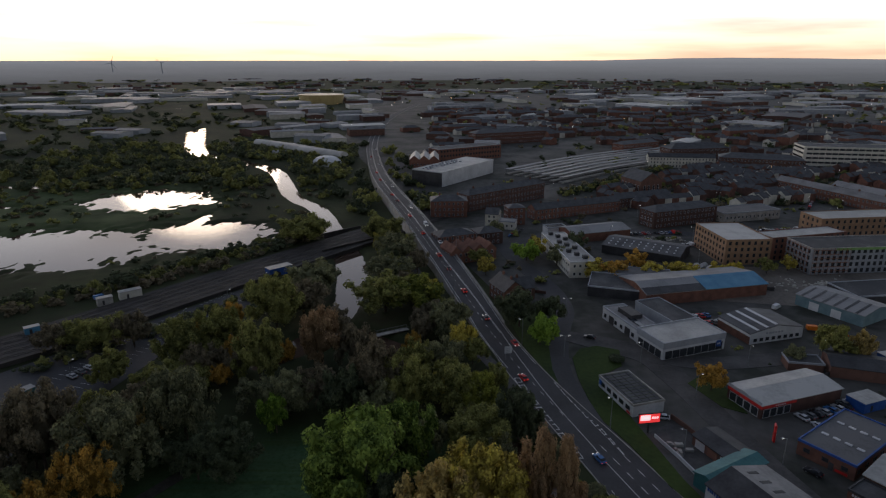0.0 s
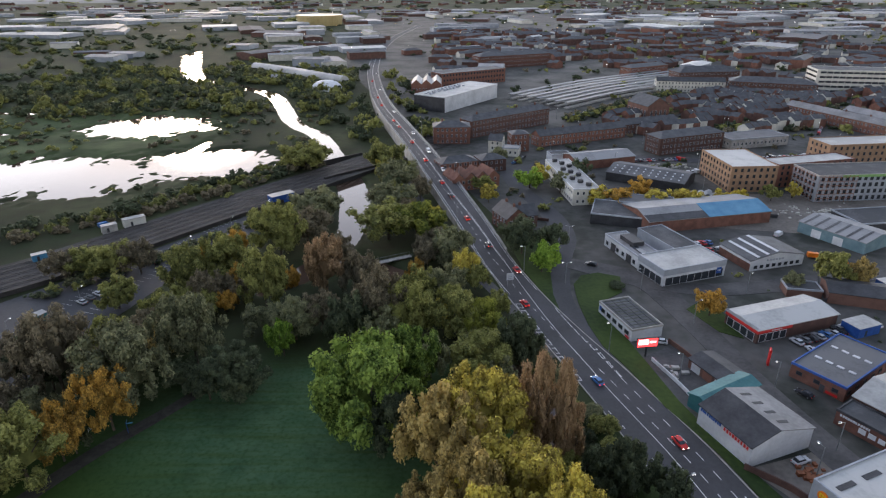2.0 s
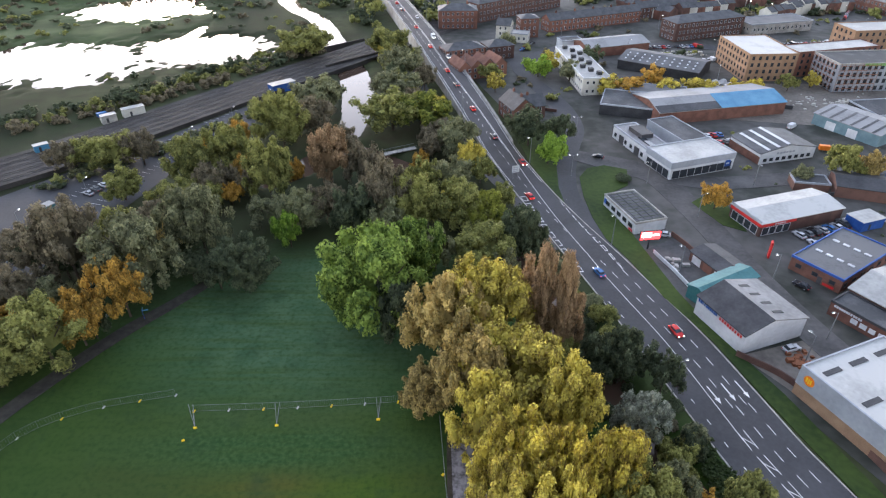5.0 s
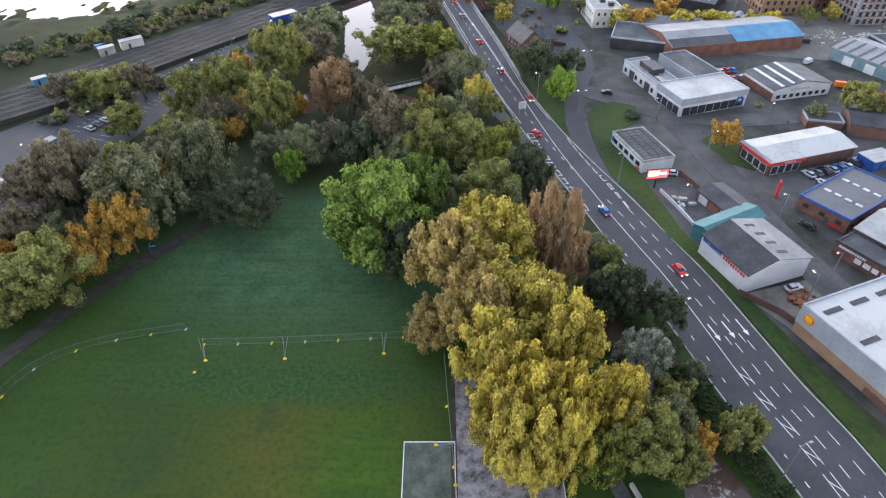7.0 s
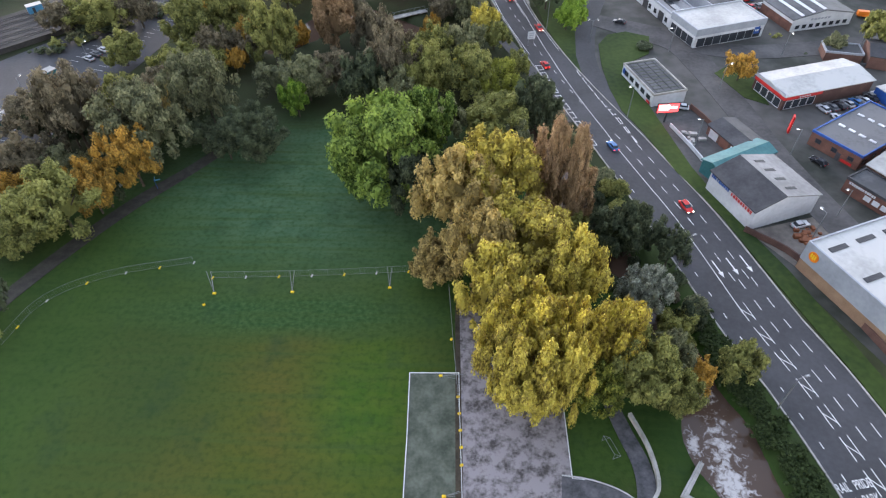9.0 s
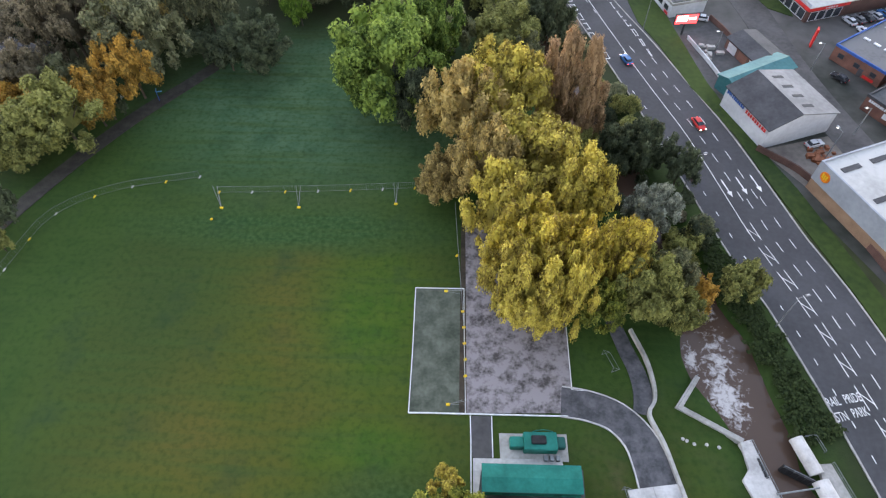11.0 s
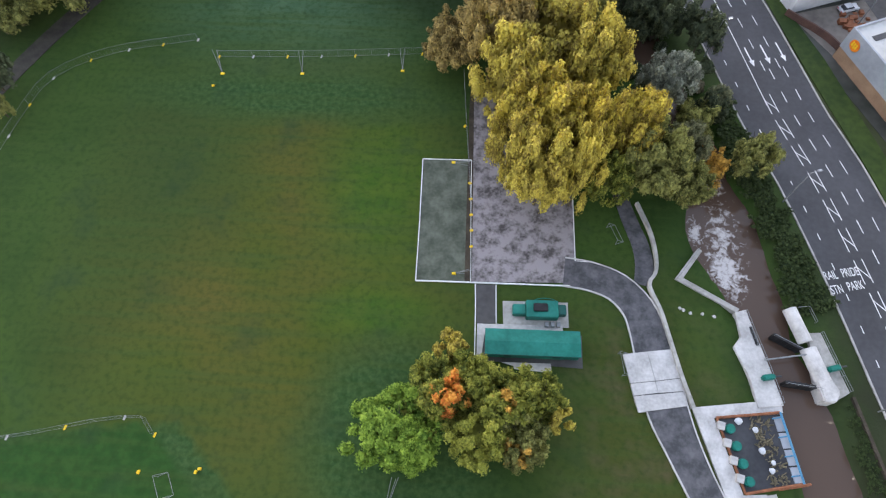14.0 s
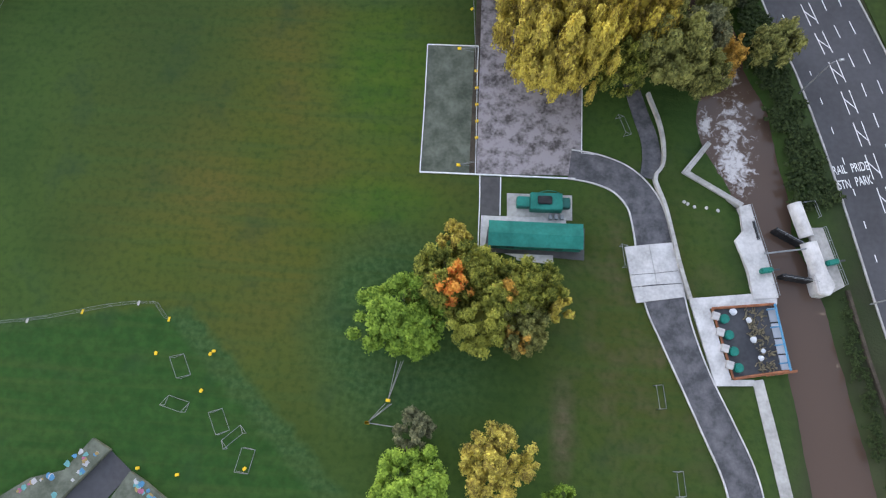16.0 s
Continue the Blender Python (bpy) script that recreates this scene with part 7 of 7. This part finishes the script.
n_w = 0
for (x0, x1, y0, y1, cnt, l0, l1, kinds) in ((-340, -110, 770, 1250, 34, 30, 75, "w"), (-1300, -350, 1000, 2200, 60, 40, 150, "w"), (-60, 420, 700, 1300, 46, 20, 60, "m"), (420, 1300, 900, 2000, 60, 50, 170, "w"), (-350, 500, 1300, 2200, 60, 40, 120, "w"), (430, 800, 480, 900, 40, 18, 50, "m"), (-900, -380, 700, 1000, 10, 30, 70, "w")):
    for k in range(cnt):
        x, y = rg.uniform(x0, x1), rg.uniform(y0, y1)
        if not clear(x, y) or (x > 230 and y < 720 and x < 520) or (40 < x < 270 and y < 740):
            continue
        if built_over(x, y, 14):
            continue
        l_, d_ = rg.uniform(l0, l1), rg.uniform(l0 * 0.5, l1 * 0.5)
        a = rg.choice((0.35, 0.35, -0.15, 0.9, 1.92))
        q = (x + l_ * math.cos(a), y + l_ * math.sin(a))
        if kinds == "w" or rg.random() < 0.45:
            w_, r_ = rg.choice(((GREYCLAD, METALROOF), (GREYCLAD, GREYROOF), (GREYCLAD, GREYROOF), (CREAM, GREYROOF), (BRICK_D, FELT)))
            building("warehouse", "far pale metal-roofed warehouse on the plain", (x, y), q, d_, rg.uniform(5, 9), w_, r_, "gable_x", 1.5, group="distant warehouses")
        else:
            building("brick_building", "far brick building with a dark slate roof", (x, y), q, min(d_, 14), rg.uniform(6, 11), rg.choice((BRICK, BRICK_D)), SLATE, "hip", 3, group="distant brick buildings")


def house_rows(name, label, rows, seed):
    """Small far houses past counting, joined by look."""
    rg = random.Random(seed)
    V, Fw, k = [], [], 0
    mi = []
    for (x, y, a, n_, w, d, h) in rows:
        c, s = math.cos(a), math.sin(a)
        for q in range(n_):
            hh = h * rg.uniform(0.9, 1.15)
            pts = [(q * w * 1.02, 0, 0), (q * w * 1.02 + w, 0, 0), (q * w * 1.02 + w, d, 0), (q * w * 1.02, d, 0)]
            top = [(p[0], p[1], hh) for p in pts]
            rid = [(q * w * 1.02, d / 2, hh + 2.6), (q * w * 1.02 + w, d / 2, hh + 2.6)]
            for p in pts + top + rid:
                V.append((x + p[0] * c - p[1] * s, y + p[0] * s + p[1] * c, p[2]))
            m_ = rg.choice((0, 0, 2, 2, 2, 3))
            for f in ((0, 1, 5, 4), (1, 2, 6, 5), (2, 3, 7, 6), (3, 0, 4, 7), (5, 6, 9), (7, 4, 8)):
                Fw.append([i + k for i in f]); mi.append(m_)
            for f in ((4, 5, 9, 8), (6, 7, 8, 9)):
                Fw.append([i + k for i in f]); mi.append(1)
            k += 10
    me = mesh_from(name, V, Fw)
    for m_ in (BRICK, SLATE, BRICK_D, CREAM):
        me.materials.append(m_)
    me.polygons.foreach_set("material_index", mi)
    tagged(new(name, me), label, "houses", kind="stuff")


rows = []
for k in range(150):
    x, y = rg.uniform(110, 460), rg.uniform(410, 580)
    if built_over(x, y, 6) or x < 60 + (y - 400) * 0.95 or (140 < x < 180 and 450 < y < 500) or (255 < x < 340 and y < 505):
        continue
    rows.append((x, y, rg.choice((0.35, 0.5, -0.9)), rg.randint(3, 7), 6, 9, 6))
for k in range(260):
    x, y = rg.uniform(300, 1500), rg.uniform(420, 2400)
    if x > 0.42 * y + 120 or x > 430:
        rows.append((x, y, rg.uniform(0, 3.1), rg.randint(3, 8), 7, 9, 6))
for k in range(220):       # streets behind the station
    x, y = rg.uniform(-20, 560), rg.uniform(640, 1300)
    if not built_over(x, y, 8) and off_road(x, y, 30) and not (40 < x < 320 and y < 760):
        rows.append((x, y, rg.choice((0.35, 0.5, -0.9)), rg.randint(2, 5), 8, 11, 6))
for k in range(160):
    rows.append((rg.uniform(-1800, 1800), rg.uniform(2000, 3600), rg.uniform(0, 3.1), rg.randint(3, 8), 10, 14, 7))
house_rows("distant_houses", "far brick and rendered houses with slate roofs", rows, 5)
free = lambda x, y: not built_over(x, y, 3) and off_road(x, y, 16)
spots = scatter(430, 31, ((95, 425), (420, 640)), (2.5, 5.5), (1.0, 1.5), lambda x, y: x > 60 + (y - 400) * 0.95 and free(x, y))
spots += along([(95, 470), (150, 525), (215, 590)], (-4, 3), 7, 3, (4, 6), (1.2, 1.5))
spots += scatter(60, 33, ((230, 230), (420, 400)), (2.5, 5), (1.0, 1.5), free)
spots += scatter(46, 35, ((30, 262), (130, 420)), (1.8, 4), (1.0, 1.5), lambda x, y: free(x, y) and not (60 < x < 120 and 350 < y < 365))
spots += scatter(40, 36, ((130, 330), (260, 420)), (1.6, 3.4), (1.0, 1.4), free)
spots += scatter(40, 37, ((100, 100), (240, 240)), (0.9, 2.0), (0.8, 1.2), free)
spots += scatter(190, 38, ((-20, 620), (620, 1300)), (3, 7), (1.0, 1.3), free)
woods("town_trees", "dark and turning garden trees between the houses", spots, ("dark", "olive", "brown", "dark"), leaves=120, boughs=5)

# lamps that burn across the town
for (mt, cnt, seed) in ((LAMP_WHITE, 110, 1), (LAMP_AMBER, 45, 2)):
    rg = random.Random(seed)
    V, Fl, k = [], [], 0
    for q in range(cnt):
        y = rg.uniform(420, 2200)
        x = rg.uniform(-0.45 * y, 0.75 * y)
        if x < -60 and y < 850 or not off_road(x, y, 8):
            continue
        r = 0.28 * max(1, y / 700)
        z = rg.uniform(6, 9)
        for p in ((r, 0, 0), (-r, 0, 0), (0, r, 0), (0, -r, 0), (0, 0, r), (0, 0, -r)):
            V.append((x + p[0], y + p[1], z + p[2]))
        Fl += [[i + k for i in f] for f in ((0, 2, 4), (2, 1, 4), (1, 3, 4), (3, 0, 4), (2, 0, 5), (1, 2, 5), (3, 1, 5), (0, 3, 5))]
        for p in ((-0.08, -0.08, 0), (0.08, -0.08, 0), (0.08, 0.08, 0), (-0.08, 0.08, 0)):
            V.append((x + p[0], y + p[1], 0)); 
        for p in ((-0.08, -0.08, 0), (0.08, -0.08, 0), (0.08, 0.08, 0), (-0.08, 0.08, 0)):
            V.append((x + p[0], y + p[1], z - r * 0.9))
        Fl += [[i + k + 6 for i in f] for f in ((0, 1, 5, 4), (1, 2, 6, 5), (2, 3, 7, 6), (3, 0, 4, 7))]
        k += 14
    me = mesh_from("distant_lamps", V, Fl)
    me.materials.append(mt); me.materials.append(STEEL)
    me.polygons.foreach_set("material_index", [1 if len(f) == 4 else 0 for f in Fl])
    tagged(new("distant_lamps", me), "small lit street lamps across the town", "lamps", kind="stuff")


# ---------------------------------------------------------------- vehicles
CAR_PAINT = {"red": RED, "white": WHITE, "silver": mat("silver_paint", (0.35, 0.36, 0.38), (0.45, 0.46, 0.48), 1, 0.3, 0, metal=0.4), "black": mat("black_paint", (0.012, 0.012, 0.014), (0.03, 0.03, 0.034), 1, 0.25, 0),
             "blue": mat("blue_car_paint", (0.02, 0.10, 0.30), (0.05, 0.18, 0.42), 1, 0.3, 0), "grey": mat("grey_car_paint", (0.09, 0.095, 0.10), (0.15, 0.155, 0.16), 1, 0.3, 0), "orange": ORANGE}
TAIL = glow("tail_lamp", (1.0, 0.05, 0.03), 1.5)
HEAD = glow("head_lamp", (1.0, 0.95, 0.85), 3.0)


def loft(prof, half, taper):
    bm = bmesh.new()
    rows = [[bm.verts.new((x, s * half * (1 - taper * (z > 0.75)), z)) for x, z in prof] for s in (-1, 1)]
    bm.faces.new(rows[0][::-1]); bm.faces.new(rows[1])
    for i in range(len(prof)):
        j = (i + 1) % len(prof)
        bm.faces.new((rows[0][i], rows[0][j], rows[1][j], rows[1][i]))
    bmesh.ops.recalc_face_normals(bm, faces=bm.faces)
    bmesh.ops.bevel(bm, geom=bm.edges[:], offset=0.06, segments=1, affect="EDGES")
    return bm


MASTER = {}


def car(x, y, ang, colour="silver", kind="car", z=0.16, lit=False, group="parked cars", where="parked by a building"):
    key = (colour, kind, lit, where)
    m = pose(x, y, z, 0, 0, ang)
    if key in MASTER:
        return copy_thing(MASTER[key], m)
    th = thing("van" if kind == "van" else "car", f"{colour} {kind} {where}", kind, m, group=group)
    if kind == "van":
        part("body", loft([(-2.5, 0.35), (2.5, 0.35), (2.55, 0.95), (1.9, 1.2), (1.3, 2.0), (-2.5, 2.1)], 0.98, 0.08), CAR_PAINT[colour], th)
        bm = bmesh.new(); box(bm, 1.25, -0.86, 1.3, 1.75, 0.86, 1.85); part("windscreen", bm, GLASS, th)
    else:
        part("body", loft([(-2.1, 0.3), (2.1, 0.3), (2.15, 0.72), (1.0, 0.92), (-1.9, 0.96), (-2.15, 0.75)], 0.9, 0.03), CAR_PAINT[colour], th)
        part("cabin", loft([(-1.85, 0.93), (1.0, 0.9), (0.35, 1.40), (-1.35, 1.43)], 0.82, 0.14), GLASS, th, "dark glazed cabin")
        part("roof", loft([(-1.3, 1.42), (0.3, 1.40), (0.2, 1.49), (-1.2, 1.51)], 0.68, 0.05), CAR_PAINT[colour], th)
    for wx in (-1.35, 1.35):
        for wy in (-0.85, 0.85):
            bm = bmesh.new(); beam(bm, (wx, wy - 0.11, 0.32), (wx, wy + 0.11, 0.32), 0.32, sides=12); wh = part("wheel", bm, RUBBER, th)
            bm = bmesh.new(); beam(bm, (wx, wy + 0.115 * np.sign(wy), 0.32), (wx, wy + 0.13 * np.sign(wy), 0.32), 0.19, sides=8); part("rim", bm, STEEL, wh)
    for wy in (-0.65, 0.65):
        f = 2.5 if kind == "van" else 2.12
        bm = bmesh.new(); box(bm, f - 0.02, wy - 0.16, 0.58, f + 0.09, wy + 0.16, 0.74); part("headlight", bm, HEAD if lit else WHITE, th)
        bm = bmesh.new(); box(bm, -f - 0.09, wy - 0.16, 0.6, -f + 0.02, wy + 0.16, 0.78); part("tail_light", bm, TAIL if lit else RED, th)
    MASTER[key] = th
    return th


def on_road(y, off, colour, back=False, kind="car"):
    s = arc_of_y(y)
    q, d = at_arc(s), at_arc(s + 1)[:2] - at_arc(s)[:2]
    d /= np.linalg.norm(d)
    p = q[:2] + np.array([d[1], -d[0]]) * (q[3] / 2 - off)
    car(p[0], p[1], math.degrees(math.atan2(d[1], d[0])) + (180 if back else 0), colour, kind, q[2] + 0.02, True, "cars on the main road", "driving on the main road")


for row in ((139, 10.6, "blue"), (100, 14.8, "black"), (182, 9.0, "red"), (205, 1.9, "red", True), (228, 5.6, "grey"), (255, 7.6, "red"), (282, 8, "grey"), (300, 8, "red"), (318, 3, "silver", True), (336, 8.4, "red"), (352, 3.2, "white", True, "van"),
            (375, 8.4, "red"), (398, 3.2, "silver", True), (420, 8.4, "grey"), (440, 8.4, "red"), (470, 3, "white", True), (500, 8.4, "red"), (540, 8, "red"), (590, 3, "silver", True), (650, 8, "red"), (710, 3, "silver", True), (113, 5.8, "red", True)):
    on_road(*row)
rg = random.Random(15)
tones = ("white", "silver", "black", "grey", "blue", "red", "black", "silver")
for k in range(7):      # in front of the tyre shop
    car(104.5 + k * 2.7, 157.6 + k * 0.95, 112, tones[(k * 3) % 8])
car(118, 157, 20, "white", "van"); car(106.5, 153, 100, "white")
for k in range(6):
    car(121 + k * 2.6, 165 + k * 0.5, 110, rg.choice(tones))
for k in range(9):      # between wing and hall
    car(99.5 + (k % 5) * 2.6, 224 + (k // 5) * 7 + (k % 5) * 0.6, 105, rg.choice(tones))
for x, y, a, c, kd in ((79.6, 108, 20, "white", "car"), (63.8, 157.6, 165, "white", "car"), (93.4, 132.5, 125, "black", "car"), (112, 131, 15, "silver", "car"), (133, 234, 60, "white", "car"), (140, 241, 40, "white", "van"), (137, 226, 60, "grey", "car"), (147, 200.5, 15, "red", "car"),
                       (150, 213, 8, "orange", "van"), (143, 219, -10, "orange", "van"), (-121, 226, 60, "silver", "car"), (-110, 214, 60, "black", "car"), (112, 108, 120, "silver", "car"), (-150, 252, 50, "blue", "van"), (55, 212, 150, "black", "car")):
    car(x, y, a, c, kd)
for x0, y0, a, n_, dx, dy in ((112, 356, 110, 12, 2.7, 0.3), (118, 330, 100, 9, 2.7, 0.4), (190, 362, 95, 12, 2.7, 0.4), (64, 346, 100, 5, 2.8, 0.6), (240, 305, 90, 14, 2.7, 0.4), (60, 300, 90, 1, 0, 0), (236, 378, 95, 14, 2.8, 0.3), (255, 420, 60, 10, 1.6, 2.4), (40, 352, 60, 6, 1.4, 2.6), (180, 262, 70, 6, 4.0, 1.2), (95, 480, 40, 10, 2.0, 2.2)):
    for k in range(n_):
        if rg.random() < 0.85:
            car(x0 + k * dx, y0 + k * dy, a + rg.uniform(-4, 4), rg.choice(tones), "van" if rg.random() < 0.12 else "car")
for k in range(9):      # far row by the car park, under a dark shelter
    car(-137 + k * 1.6, 140 + k * 3.0, 150, rg.choice(("black", "grey", "blue", "white")))
for k in range(6):
    car(-122 + k * 1.2, 182 + k * 3.0, 150, rg.choice(tones))


# ---------------------------------------------------------------- street lamps and signs
def street_lamp(x, y, ang, h=10, two=False, z=0.1):
    key = ("lamp", h, two)
    m = pose(x, y, z, 0, 0, ang)
    if key in MASTER:
        return copy_thing(MASTER[key], m)
    th = thing("street_lamp", "tall grey street lamp with a lit head beside the road", "lamp", m, group="street lamps")
    bm = bmesh.new(); beam(bm, (0, 0, 0), (0, 0, h), 0.14, 0.08, 8); part("pole", bm, STEEL, th)
    for s in ((-1, 1) if two else (1,)):
        bm = bmesh.new(); beam(bm, (0, 0, h - 0.1), (1.5 * s, 0, h + 0.25), 0.06, 0.05); part("arm", bm, STEEL, th)
        bm = bmesh.new(); box(bm, 1.4 * s - 0.45, -0.22, h + 0.18, 1.4 * s + 0.45, 0.22, h + 0.38); bmesh.ops.bevel(bm, geom=bm.edges[:], offset=0.06, affect="EDGES"); hd = part("head", bm, STEEL, th)
        bm = bmesh.new(); box(bm, 1.4 * s - 0.3, -0.15, h + 0.12, 1.4 * s + 0.3, 0.15, h + 0.175); part("lens", bm, LAMP_WHITE, hd, "lit lens")
        bm = bmesh.new(); box(bm, 1.4 * s - 0.2, -0.1, h + 0.385, 1.4 * s + 0.2, 0.1, h + 0.46); part("photocell", bm, WHITE, hd, "pale sensor cap")
    MASTER[key] = th
    return th


for s_y, side in ((62, -1), (96, -1), (150, 1), (205, 1), (250, -1), (300, 1), (345, -1), (390, 1), (440, -1), (495, 1)):
    q, d = at_arc(arc_of_y(s_y)), at_arc(arc_of_y(s_y) + 1)[:2] - at_arc(arc_of_y(s_y))[:2]
    d /= np.linalg.norm(d)
    p = q[:2] + np.array([d[1], -d[0]]) * side * (q[3] / 2 + 0.9)
    street_lamp(p[0], p[1], math.degrees(math.atan2(d[1], d[0])) + (90 if side > 0 else -90), 10, False, max(0.0, q[2] - 0.2))
for x, y, a, tw in ((42.6, 197, 0, True), (68, 192, 200, False), (78, 169, 10, False), (63.5, 140, 190, False), (87.5, 136, 190, False), (90, 112, 190, False), (104, 190, 270, False), (50, 232, 0, True), (81, 104, 120, False), (131, 195, 270, False), (66.4, 22, 180, False), (68.4, 13, 180, False)):
    street_lamp(x, y, a, 8, tw)
rg = random.Random(6)
for k in range(34):
    street_lamp(rg.uniform(60, 330), rg.uniform(300, 520), rg.uniform(0, 360), 8)
for k in range(6):
    f = k / 5
    street_lamp(-132 + 50 * f, 160 + 108 * f, 60, 6)
th = thing("road_sign", "large white road sign on two posts", "sign", pose(22.6, 194.5, 0.1, 0, 0, 14))
bm = bmesh.new(); box(bm, -1.3, -0.06, 2.6, 1.3, 0.06, 5.2); part("board", bm, WHITE, th)
for x in (-0.9, 0.9):
    bm = bmesh.new(); beam(bm, (x, 0.1, 0), (x, 0.1, 5), 0.07); part("post", bm, STEEL, th)
for k in range(3):
    panel(th, "sign_bar", -0.9, 3.0 + k * 0.7, 0.7, 3.3 + k * 0.7, GREYCLAD, -0.07)
# painted words on the road
PAINTED = (("RAIL", 63.6, 45.1), ("PRIDE", 67.1, 45.9), ("STN", 64.2, 42.5), ("PARK", 67.5, 43.4))
for word, x, y in PAINTED:
    ob = lettering(word, x, y, 0.115, 2.3, 12, PAINT, 0.52, name="road_lettering")
    tagged(ob, "white painted road lettering", "road marking", group="road markings", kind="structure")
# walls and fences of the estate
for pts, mt, h, lb in (([(58.6, 148.5), (62, 138), (64, 130)], WHITE, 1.2, "low white yard wall with graffiti"), ([(66, 106), (75.5, 96), (83, 72), (88, 58)], BRICK_D, 1.8, "brown brick wall above the verge"), ([(66.5, 158), (69, 152), (70.5, 147)], BRICK_D, 1.6, "dark brick yard wall"),
                       ([(105, 262), (125, 268), (150, 262)], DARKCLAD, 1.8, "dark yard fence"), ([(36, 262), (46, 258)], BRICK_D, 1.4, "brick garden wall"), ([(100, 172), (124, 182), (146, 186)], DARKCLAD, 1.5, "dark timber fence")):
    ln = smooth(pts, 3)
    bm = bmesh.new(); strip(bm, ln, -0.15, 0.15, -0.2, h)
    tagged(part("yard_wall", bm, mt), lb, "wall", kind="structure")
# railway cabins, lineside things
for x, y, a, l_, w_, h_, mt, lb in ((-146, 243, 40, 6, 3, 3, OLDCONC, "small grey cabin beside the railway line"), (-140, 250, 40, 9, 3.4, 3.2, CREAM, "pale flat-roofed cabin beside the railway line"), (-83, 280, 42, 12, 5, 3.5, DEEPBLUE, "blue open container by the railway"), (-158, 214, 42, 5, 2.5, 2.6, BLUE, "blue skip standing beside the railway line"), (-134.5, 132, 62, 34, 2.6, 2.4, DARKGREEN, "dark green cycle shelter in the car park"), (-129, 168, 60, 4, 3, 2.4, TEAL, "teal kiosk in the car park"),
                                    (124, 160, 20, 9, 6, 3, DEEPBLUE, "blue steel container standing in a yard"), (152, 190, 10, 8, 5, 2.6, DEEPBLUE, "store under a blue tarpaulin in a yard")):
    th = thing("cabin", lb, "cabin", pose(x, y, 0.3, 0, 0, a))
    bm = bmesh.new(); box(bm, 0, 0, -0.3, l_, w_, h_); part("body", bm, mt, th)
    bm = bmesh.new(); box(bm, -0.15, -0.15, h_ + 0.004, l_ + 0.15, w_ + 0.15, h_ + 0.18); part("roof", bm, METALROOF if mt != DARKGREEN else DARKCLAD, th)
    bm = bmesh.new(); box(bm, l_ * 0.3, -0.05, 0, l_ * 0.3 + 0.9, 0, 2.0); part("door", bm, DARKCLAD, th)
# rubble and stock in the yards
for (cx, cy, sx, sy, cnt, mt, lb) in ((170, 270, 36, 9, 90, CREAM, "heaps of building stock in the yard"), (80, 103, 5, 4, 40, RUST, "rubble and scrap in a yard"), (128, 345, 14, 5, 60, CREAM, "stacked pallets and goods in a yard"), (86, 352, 10, 4, 30, BLUE, "blue crates in a yard"), (62, 142, 2.2, 6, 20, OLDCONC, "rubble in the yard")):
    rg = random.Random(int(cx))
    bm = bmesh.new()
    for k in range(cnt):
        x, y, s = cx + rg.gauss(0, sx / 2), cy + rg.gauss(0, sy / 2), rg.uniform(0.3, 1.1)
        box(bm, x, y, 0, x + s * rg.uniform(0.6, 2), y + s, s * rg.uniform(0.3, 1.1))
    tagged(part("yard_stock", bm, mt), lb, "stock", kind="stuff")
